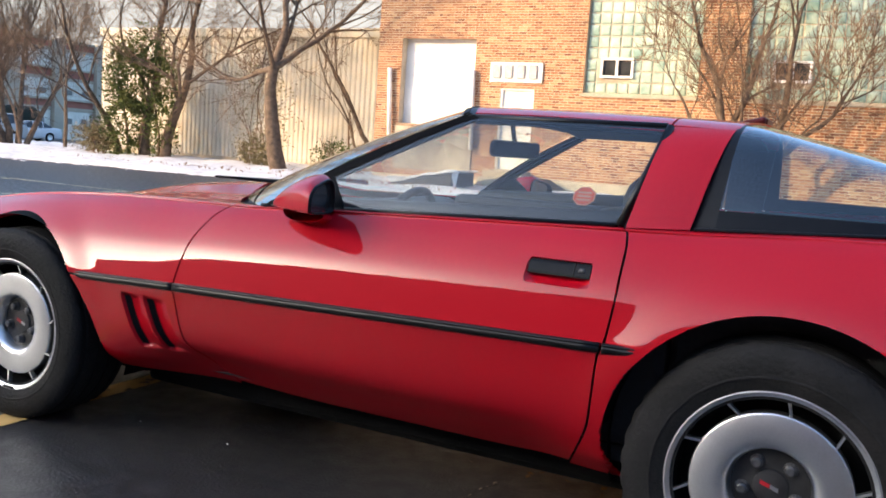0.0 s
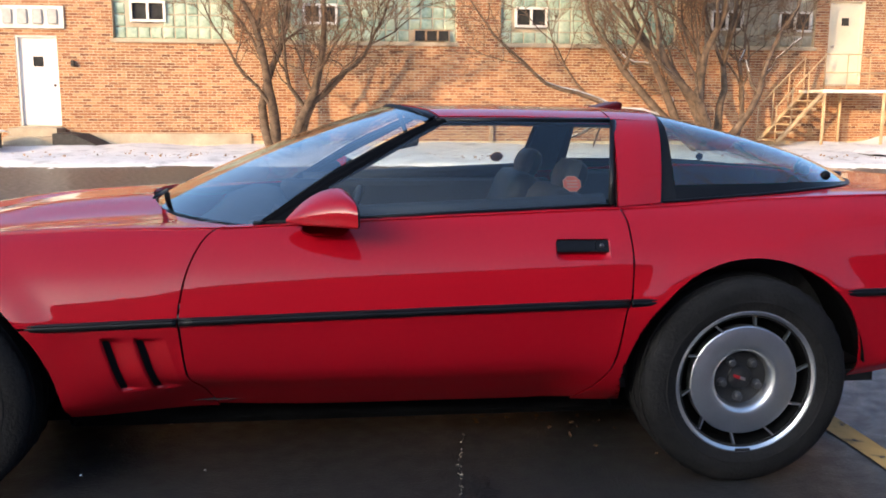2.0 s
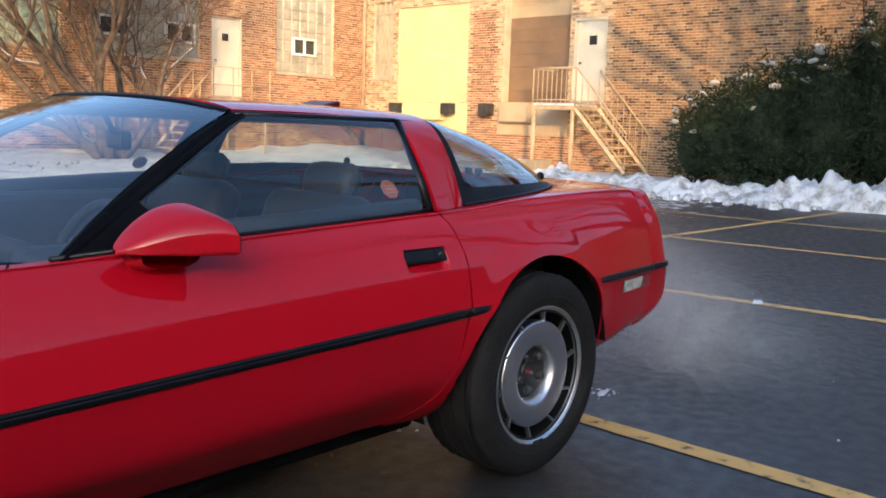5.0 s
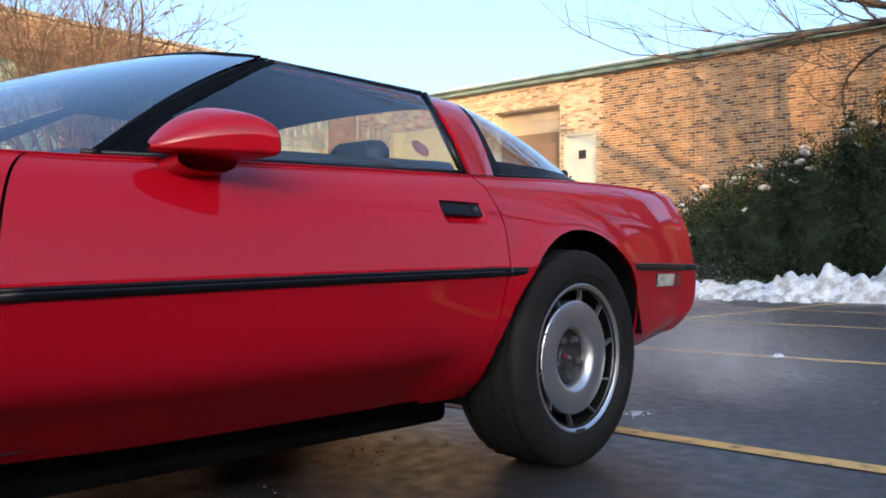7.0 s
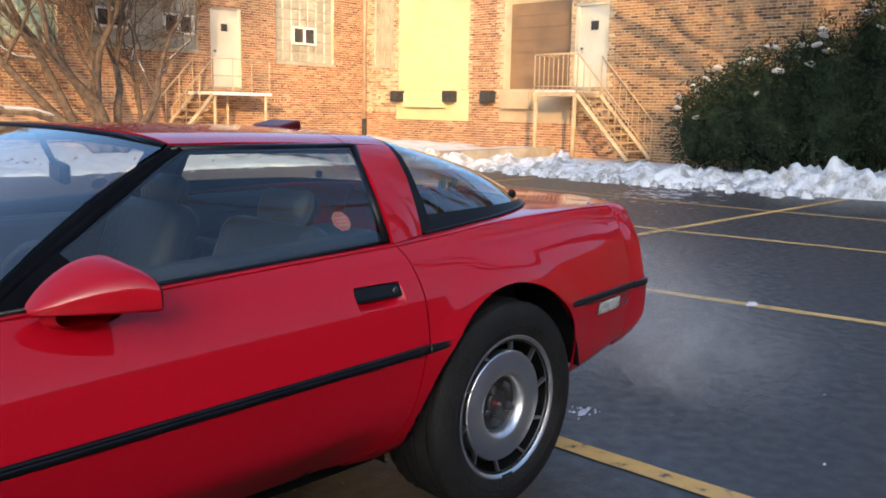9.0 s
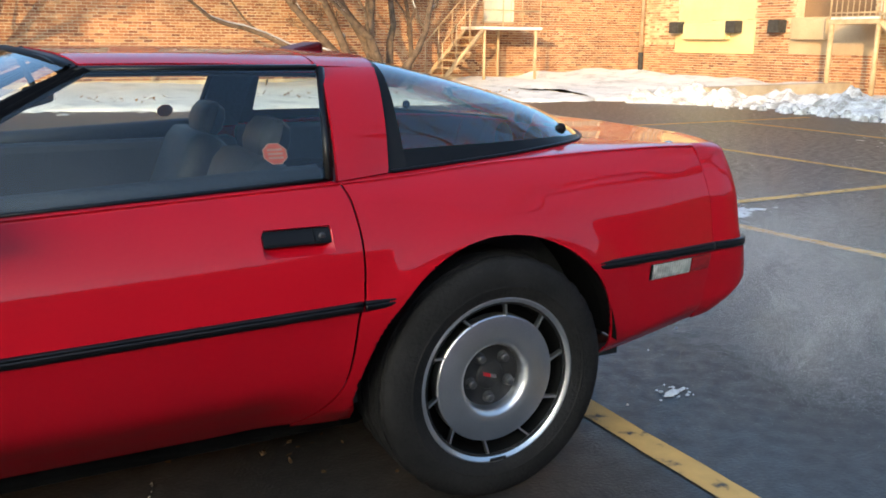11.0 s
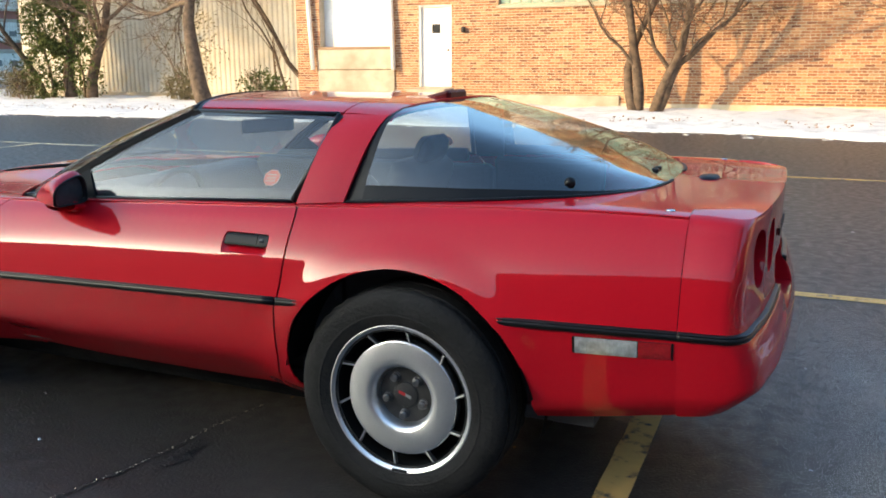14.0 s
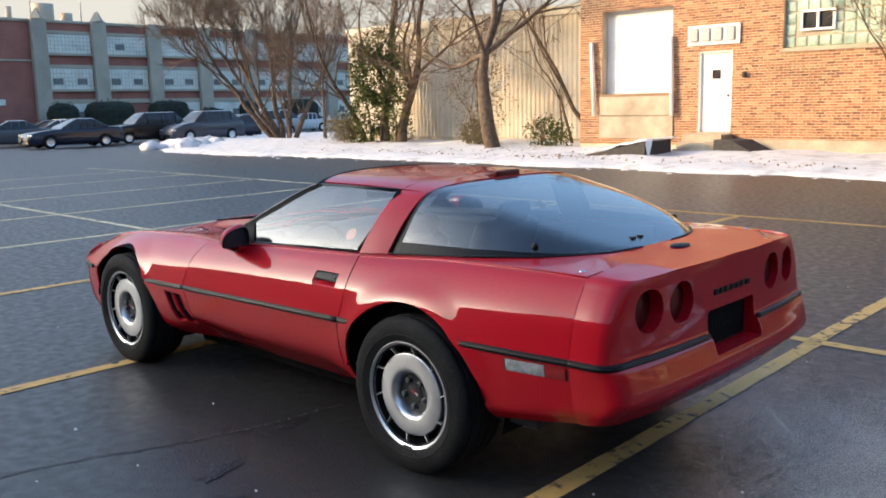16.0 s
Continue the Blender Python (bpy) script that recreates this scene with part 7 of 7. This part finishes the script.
tree("bare_tree", [((11.0, -2.4, 0.0), (0.02, 0.05, 1), 4.4, 0.38), ((11.0, -2.4, 3.3), (-0.5, 0.75, 0.9), 3.2, 0.25), ((11.0, -2.4, 3.5), (0.5, 0.9, 0.55), 3.6, 0.17), ((11.2, -2.2, 3.5), (0.55, 0.95, -0.02), 3.6, 0.11), ((11.2, -2.2, 3.7), (0.85, 0.75, 0.05), 3.6, 0.10), ((11.0, -2.4, 3.0), (0.25, 0.45, 1), 3.4, 0.24), ((11.0, -2.4, 3.4), (0.8, -0.2, 0.8), 3.0, 0.20)], 4, 35, "large bare tree reaching over the low roof", spread=0.65, kids=(2, 3), shrink=0.78, floor=0.010)


def leaf_cloud(name, blobs, count, size, material, seed, parent, label="", jitter=0.25, long=2.0):
    """Many small leaves scattered through the shell of uneven clumps."""
    r = random.Random(seed)
    v, f = [], []
    tot = sum(b[3] * b[4] * b[5] for b in blobs)
    for cx, cy, cz, rx, ry, rz in blobs:
        for _ in range(int(count * rx * ry * rz / tot)):
            d = Vector((r.gauss(0, 1), r.gauss(0, 1), r.gauss(0, 1))).normalized()
            q = (0.72 + 0.36 * r.random()) * (1 + jitter * noise.noise((d.x * 2 + cx, d.y * 2 + cy, d.z * 2 + cz)) * 1.6)
            c = Vector((cx + d.x * rx * q, cy + d.y * ry * q, cz + d.z * rz * q))
            if c.z < 0.04:
                continue
            a = (d * 0.7 + Vector((r.gauss(0, 0.6), r.gauss(0, 0.6), r.gauss(0, 0.5)))).normalized() * size * r.uniform(0.6, 1.4)
            b = a.cross(Vector((r.gauss(0, 1), r.gauss(0, 1), r.gauss(0, 1)))).normalized() * size / long * r.uniform(0.6, 1.2)
            k = len(v)
            v += [c - a * 0.5, c + b * 0.5, c + a * 0.5, c - b * 0.5]
            f.append((k, k + 1, k + 2, k + 3))
    return mesh_ob(name, v, f, material, parent, label)


rng = random.Random(3)
yew = thing("evergreen_bush", "large dark green yew bush with snow caught on it", "bush")
blobs = [(16.8, 6.45, 0.85, 0.8, 0.6, 0.95), (16.6, 5.6, 1.15, 0.9, 0.9, 1.15), (16.6, 4.7, 1.25, 1.1, 1.0, 1.3), (16.7, 3.6, 1.4, 1.1, 1.2, 1.5), (16.8, 2.3, 1.5, 1.1, 1.3, 1.8), (17.0, 1.0, 1.5, 1.1, 1.2, 1.7), (17.0, 4.2, 2.1, 0.5, 0.5, 0.6), (17.0, 3.1, 2.7, 0.4, 0.35, 0.7), (17.1, 2.2, 3.1, 0.6, 0.6, 0.8)]
for _ in range(90):
    b = blobs[rng.randint(0, 8)]
    d = Vector((rng.gauss(0, 1) - 0.5, rng.gauss(0, 1), abs(rng.gauss(0, 1)))).normalized()
    blobs.append((b[0] + d.x * b[3], b[1] + d.y * b[4], b[2] + d.z * b[5], rng.uniform(0.14, 0.3), rng.uniform(0.14, 0.3), rng.uniform(0.14, 0.34)))
# upright shoots that break the top line, and side sprays
shoots = []
for _ in range(46):
    b = blobs[rng.randint(0, 8)]
    d = Vector((rng.gauss(-0.2, 0.5), rng.gauss(0, 0.8), 0.5 + abs(rng.gauss(0.4, 0.5)))).normalized()
    c = Vector((b[0] + d.x * b[3] * 1.04, b[1] + d.y * b[4] * 1.04, b[2] + d.z * b[5] * 1.04))
    lean = Vector((rng.gauss(0, 0.3), rng.gauss(0.1, 0.5), 1)).normalized()
    shoots.append(c)
    for q in range(4):
        p = c + lean * 0.13 * q
        blobs.append((p.x, p.y, p.z, 0.13 - 0.025 * q, 0.15 - 0.03 * q, 0.12))
leaf_cloud("foliage", blobs, 66000, 0.095, YEW, 4, yew, "dense dark needles", 0.3, 2.6)
bm = bmesh.new()
for cx, cy, cz, rx, ry, rz in blobs[:9]:
    bmesh.ops.create_icosphere(bm, subdivisions=2, radius=1, matrix=Matrix.Translation((cx, cy, cz)) @ Matrix.Diagonal((rx * 0.72, ry * 0.72, rz * 0.72, 1)))
part("inner_mass", bm, YEW, yew, "", True)
bm = bmesh.new()
for k in range(44):
    b = blobs[rng.randint(0, 8)]
    d = Vector((-abs(rng.gauss(0, 0.7)), rng.gauss(0, 0.7), abs(rng.gauss(0.6, 0.6)) + 0.3)).normalized()
    c = Vector((b[0] + d.x * b[3] * 1.05, b[1] + d.y * b[4] * 1.05, b[2] + d.z * b[5] * 1.05))
    if k % 3 == 0:
        c = shoots[k % len(shoots)] + Vector((-0.12, 0, rng.uniform(-0.02, 0.2)))
    m = Matrix.Translation(c) @ Matrix.Rotation(rng.uniform(0, 3), 4, "Z") @ Matrix.Rotation(0.5, 4, "X") @ Matrix.Diagonal((rng.uniform(0.06, 0.17), rng.uniform(0.05, 0.11), rng.uniform(0.02, 0.05), 1))
    bmesh.ops.create_icosphere(bm, subdivisions=2, radius=1, matrix=m)
for q in bm.verts:
    q.co += Vector((1, 1, 1)) * 0.02 * noise.noise(q.co * 9)
part("snow_clumps", bm, SNOW, yew, "patches of snow on the needles", True)

ivy = thing("climber_bush", "tall green leafy climber over the tree stems", "bush")
iv = [(-22.6, 20.0, 1.1, 0.8, 0.7, 1.2), (-22.2, 20.0, 2.6, 0.9, 0.7, 1.2), (-21.6, 20.0, 3.6, 0.8, 0.6, 0.8), (-20.9, 20.0, 1.2, 0.5, 0.5, 1.2), (-20.7, 20.0, 2.6, 0.45, 0.4, 1.0), (-23.0, 20.0, 3.0, 0.5, 0.4, 0.9)]
for k, (x0, h0) in enumerate(((-22.5, 3.6), (-21.9, 4.2), (-21.0, 3.4))):
    tb = []
    grow(random.Random(90 + k), Vector((x0, 20.0, 0.0)), Vector((0.05, 0, 1)), h0 * 0.6, 0.05, 2, tb, 0.6, 0.1, (2, 3), 0.12, 0.7, 0.008)
    v, f = tubes_mesh(tb, 0, 9)
    mesh_ob("stem", v, f, BARK, ivy, "", True)
leaf_cloud("foliage", iv, 9000, 0.13, LEAFGREEN, 6, ivy, "glossy green leaves", 0.5, 2.0)
for k, (x, y, s, mtl, lab) in enumerate(((-16.0, 18.9, 0.55, SHRUBMAT, "low dry shrub behind the big tree"), (-13.0, 18.9, 0.6, LEAFGREEN, "low green shrub beside the big tree"), (-24.6, 20.2, 0.7, SHRUBMAT, "clipped dry hedge at the shed corner"), (-23.6, 19.8, 0.6, SHRUBMAT, "low dry shrub on the snow verge"), (-16.4, 19.6, 0.9, SHRUBMAT, "thin leafy shrub in front of the shed"))):
    sb_ = thing("shrub", lab, "shrub", at=(0, 0, 0))
    h = s * (2.2 if k == 4 else 0.9)
    leaf_cloud("foliage", [(x, y, h, s, s * 0.8, h * 0.9), (x + s * 0.8, y, h * 0.8, s * 0.7, s * 0.6, h * 0.7)], 1500 if k != 4 else 1000, 0.10, mtl, 30 + k, sb_, "", 0.6, 2.2)
    tb = []
    for q in range(5):
        tb = []
        grow(random.Random(60 + k * 7 + q), Vector((x + rng.uniform(-0.3, 0.3), y, 0.0)), Vector((rng.uniform(-0.5, 0.5), rng.uniform(-0.3, 0.3), 1)), h * 1.1, 0.018, 2, tb, 0.6, 0.1, (2, 3), 0.15, 0.7, 0.004)
        v, f = tubes_mesh(tb, 0, 9)
        mesh_ob("stem", v, f, TWIG, sb_, "", True)

# ---- far red factory, clipped trees and parked cars to the west ----
fb = thing("far_factory", "three-storey red brick factory with concrete piers", "building")
FX = -75.0
bay, first = 5.35, 28.55
box("wall", (FX - 14, 4, -1.2), (FX, 96, 9.2), FARBRICK, fb)
box("parapet", (FX - 14, 4, 9.2), (FX + 0.15, 96, 9.45), FARCONC, fb, 0.05)
for z0, z1 in ((2.2, 2.6), (5.32, 5.62), (8.28, 8.55)):
    box("string_course", (FX, first, z0), (FX + 0.14, 96, z1), FARCONC, fb, 0.02)
box("string_course", (FX, 4, 5.85), (FX + 0.12, first, 6.0), FARCONC, fb, 0.02)
for k in range(13):
    y = first + bay * k
    pr = box("pier", (FX, y - 0.66, -1.2), (FX + 0.6, y + 0.66, 9.5), FARCONC, fb, 0.08)
    if k < 2:
        bm = bmesh.new()
        add_tube(bm, (FX + 0.25, y, 9.48), (FX + 0.25, y, 10.35), 0.66, 0.12, 4)
        part("finial", bm, FARCONC, pr, "pointed concrete finial")
    for z0, z1 in ((6.62, 8.25), (3.48, 5.30)):
        w = box("window", (FX + 0.02, y + 0.72, z0), (FX + 0.10, y + bay - 0.72, z1), FARGLASS, fb)
        for q in range(1, 12):
            box("glazing_bar", (FX + 0.09, y + 0.72 + q * 0.325, z0), (FX + 0.115, y + 0.75 + q * 0.325, z1), FARCONC, w)
        for q in range(1, 5):
            box("glazing_bar", (FX + 0.09, y + 0.72, z0 + q * 0.34), (FX + 0.112, y + bay - 0.72, z0 + q * 0.34 + 0.03), FARCONC, w)
        box("sill", (FX, y + 0.66, z0 - 0.2), (FX + 0.28, y + bay - 0.66, z0), FARCONC, w)
        for q in ((0.35, 3.05) if z0 < 5 else (1.1,) if k == 1 else ()):
            box("vent_pane", (FX + 0.10, y + 0.72 + q * 0.8, z0 + 0.42), (FX + 0.13, y + 1.62 + q * 0.8, z0 + 0.95), FARVENT, w)
    if k != 1:
        box("lower_front", (FX + 0.02, y + 0.72, -1.0), (FX + 0.08, y + bay - 0.72, 2.2), FARGLASS, fb, label="pale ground-floor glazing")
        for q in (1.2, 3.1):
            box("vent_pane", (FX + 0.08, y + q, 0.9), (FX + 0.12, y + q + 0.75, 1.5), FARVENT, fb)
box("name_board", (FX + 0.01, 22.0, 2.15), (FX + 0.08, 25.4, 2.65), FARGLASS, fb, 0.01, "pale board on the brick")
rf = thing("roof_plant", "grey cooling plant on the factory roof", "roof plant")
for y, h, r in ((30.5, 2.2, 0.9), (32.6, 1.5, 0.5), (27.5, 1.8, 0.25)):
    tube("tank", (FX - 3, y, 8.9), (FX - 3, y, 8.9 + h), r, FARCONC, rf, 14)
for y in (26.3, 33.5, 29.0):
    tube("mast", (FX - 2, y, 8.9), (FX - 2, y, 11.4), 0.06, FARCONC, rf, 6)
HEDGES = ((28.5, 1.25, 2.2), (32.6, 1.9, 2.3), (38.3, 1.7, 2.3), (42.7, 0.85, 1.65), (47.0, 0.9, 2.2), (53.3, 1.75, 2.3))
for k, (y, r, top) in enumerate(HEDGES):
    zg = ground_z(FX + 4, y)
    hh = (top - zg) / 2
    tp = thing("clipped_hedge", "dark clipped evergreen in front of the factory", "hedge", "clipped evergreens")
    bm = bmesh.new()
    add_box(bm, (FX + 4 - r * 0.8, y - r, zg), (FX + 4 + r * 0.8, y + r, top), min(0.8, r * 0.62))
    bmesh.ops.subdivide_edges(bm, edges=bm.edges, cuts=3, use_grid_fill=True)
    for q in bm.verts:
        q.co += Vector((0.12, 0.12, 0.10)) * noise.noise(q.co * 2.2)
    part("crown", bm, TOPIARY, tp, smooth=True)
    leaf_cloud("leaves", [(FX + 4, y, zg + hh, r * 0.86, r * 0.98, hh * 1.0)], 900, 0.22, TOPIARY, 70 + k, tp)

CARPAINTS = {}


def parked_car(name, at, yaw, colour, label, kind="sedan"):
    if colour not in CARPAINTS:
        CARPAINTS[colour] = paint_mat("parked_paint_%d" % len(CARPAINTS), colour)
    c = thing(name, label, "car", "parked cars")
    tall = 1.46 if kind == "sedan" else 1.70
    L, W = (4.75, 0.91) if kind == "sedan" else (4.7, 0.94)
    belt = 0.92 if kind == "sedan" else 1.05
    low = pchip([-L / 2, -L / 2 + 0.12, -1.5, -0.9, 0.9, 1.7, L / 2 - 0.1, L / 2], [0.62, 0.74, 0.90 if kind == "sedan" else 1.02, belt + 0.03, belt + 0.05, belt + (0.10 if kind == "sedan" else 0.08), belt + 0.06, 0.86])
    wid = pchip([-L / 2, -L / 2 + 0.25, -1.2, 1.2, L / 2 - 0.25, L / 2], [0.74, 0.87, W, W, 0.88, 0.80])
    g = []
    for i in range(81):
        x = -L / 2 + L * i / 80
        w, h = float(wid(x)), float(low(x))
        sec = [np.array(p) for p in ((w * 0.88, 0.20), (w * 0.97, 0.30), (w, 0.50), (w * 0.99, h - 0.22), (w * 0.95, h - 0.06), (w * 0.86, h), (w * 0.5, h + 0.025), (0, h + 0.035))]
        half = [catmull(sec, 7 * q / 25) for q in range(26)]
        g.append([Vector((x, a, b)) for a, b in half] + [Vector((x, -a, b)) for a, b in half[::-1][1:]])

    def cut(cx):
        def inside(p):
            return math.hypot(p.x - cx, p.z - 0.33) < 0.36 and abs(p.y) > 0.5

        def onto(p):
            k = 0.36 / max(1e-6, math.hypot(p.x - cx, p.z - 0.33))
            return Vector((cx + (p.x - cx) * k, p.y, 0.33 + (p.z - 0.33) * k))
        return inside, onto
    def cap(row, sg):
        return [[Vector((row[0].x + sg * dx, p.y * k, 0.45 + (p.z - 0.45) * k)) for p in row] for dx, k in ((0.05, 0.9), (0.075, 0.6), (0.08, 0.02))]
    g = cap(g[0], -1)[::-1] + g + cap(g[-1], 1)
    sheet("body", g, CARPAINTS[colour], c, 0.02, (cut(-1.42), cut(1.38)), outward=(0, 0, 0.5))
    box("wheel_housing", (-1.85, -W + 0.30, 0.25), (1.85, W - 0.30, 0.75), DARKWELL, c)
    cab = ((-0.85, 0.10, 0.95, 1.75) if kind == "sedan" else (-1.0, -0.25, 1.55, 2.15))
    rf_, gl = [], []
    for i in range(25):
        x = cab[0] + (cab[3] - cab[0]) * i / 24
        up = min(1, (x - cab[0]) / (cab[1] - cab[0]), (cab[3] - x) / (cab[3] - cab[2]))
        up = max(0.0, up) ** 0.8
        h = belt + (tall - belt) * up
        wt = W * (0.90 - 0.20 * up)
        gl.append([Vector((x, W * 0.88, belt - 0.02)), Vector((x, wt, h - 0.04 * up)), Vector((x, wt * 0.8, h - 0.005)), Vector((x, 0, h + 0.005)), Vector((x, -wt * 0.8, h - 0.005)), Vector((x, -wt, h - 0.04 * up)), Vector((x, -W * 0.88, belt - 0.02))])
        if cab[1] - 0.05 <= x <= cab[2] + 0.05:
            rf_.append([p + Vector((0, 0, 0.012)) for p in gl[-1][1:6]])
    sheet("glasshouse", gl, DARKPANE, c, 0, outward=(0, 0, 0.9), label="dark windows")
    sheet("roof", rf_, CARPAINTS[colour], c, 0.02, outward=(0.5, 0, 0.5))
    for x in (cab[1] + 0.05, (cab[1] + cab[2]) / 2, cab[2] - 0.05):
        for sg in (-1, 1):
            tube("pillar", (x, sg * W * 0.885, belt - 0.02), (x + 0.04, sg * W * 0.715, tall - 0.04), 0.03, CARPAINTS[colour], c, 6)
    for x in (-1.42, 1.38):
        for sg in (-1, 1):
            v_, f_ = lathe([(0.20, 0.09), (0.30, 0.10), (0.33, 0.06), (0.33, -0.10)], 28, "y")
            wl = mesh_ob("wheel", [(a + x, (b + W - 0.10) * sg if sg > 0 else -(b + W - 0.10), z + 0.33) for a, b, z in v_], f_, TYRE, c, "", True)
            v_, f_ = lathe([(0.0005, 0.09), (0.06, 0.085), (0.17, 0.070), (0.205, 0.10)], 28, "y")
            mesh_ob("hubcap", [(a + x, (b + W - 0.10) * sg if sg > 0 else -(b + W - 0.10), z + 0.33) for a, b, z in v_], f_, ALLOY, wl, "", True)
    for sg in (-1, 1):
        box("headlight", (-L / 2 + 0.02, sg * 0.62 - 0.17, 0.60), (-L / 2 + 0.16, sg * 0.62 + 0.17, 0.72), LENSCLEAR, c, 0.03)
        box("tail_light", (L / 2 - 0.14, sg * 0.64 - 0.15, 0.72), (L / 2 - 0.02, sg * 0.64 + 0.15, 0.88), LENSRED, c, 0.03)
    box("bumper", (-L / 2 - 0.01, -0.55, 0.24), (-L / 2 + 0.2, 0.55, 0.52), TRIM, c, 0.04)
    c.matrix_basis = Matrix.Translation((at[0], at[1], ground_z(at[0], at[1]))) @ Matrix.Rotation(radians(yaw), 4, "Z")
    return c


for at, yaw, col, lab, kd in (
    ((-47.4, 15.2), 84, (0.10, 0.10, 0.11), "dark grey sedan parked in the far lot", "sedan"), ((-48.6, 18.4), 84, (0.62, 0.63, 0.65), "silver sedan parked in the far lot", "sedan"), ((-41.2, 16.2), 88, (0.018, 0.022, 0.040), "dark blue sedan parked in the far lot", "sedan"),
    ((-43.4, 21.4), 88, (0.015, 0.015, 0.016), "black sport utility car parked in the far lot", "suv"), ((-41.6, 24.0), 92, (0.060, 0.065, 0.085), "slate grey estate car parked in the far lot", "suv"), ((-45.0, 28.6), 88, (0.03, 0.035, 0.06), "dark blue sedan parked in the far lot", "sedan"),
    ((-46.2, 31.6), 84, (0.42, 0.42, 0.42), "silver sport utility car parked behind the trees", "suv"), ((-54.5, 41.0), 80, (0.6, 0.61, 0.63), "white sedan parked behind the trees", "sedan"), ((-55.0, 20.2), 84, (0.05, 0.05, 0.055), "charcoal sedan parked in the second row", "sedan")):
    parked_car("parked_car", at, yaw, col, lab, kd)

# single bricks round the white door
shared = {}
for a, b, c, d, o in near[:300]:
    key = round(b - a, 3)
    if key not in shared:
        me = bpy.data.meshes.new("brick")
        w_, h_ = (b - a) / 2, BH / 2
        me.from_pydata([(-w_, 0, -h_), (w_, 0, -h_), (w_, 0, h_), (-w_, 0, h_), (-w_ + 0.002, -0.008, -h_ + 0.002), (w_ - 0.002, -0.008, -h_ + 0.002), (w_ - 0.002, -0.008, h_ - 0.002), (-w_ + 0.002, -0.008, h_ - 0.002)], [], [(4, 5, 6, 7), (0, 1, 5, 4), (1, 2, 6, 5), (2, 3, 7, 6), (3, 0, 4, 7)])
        me.materials.append(BRICK_A)
        shared[key] = me
    ob = new("brick", shared[key])
    ob.parent = wall_n
    ob.location = ((a + b) / 2, YA + 0.001 - (o - 0.007), (c + d) / 2)
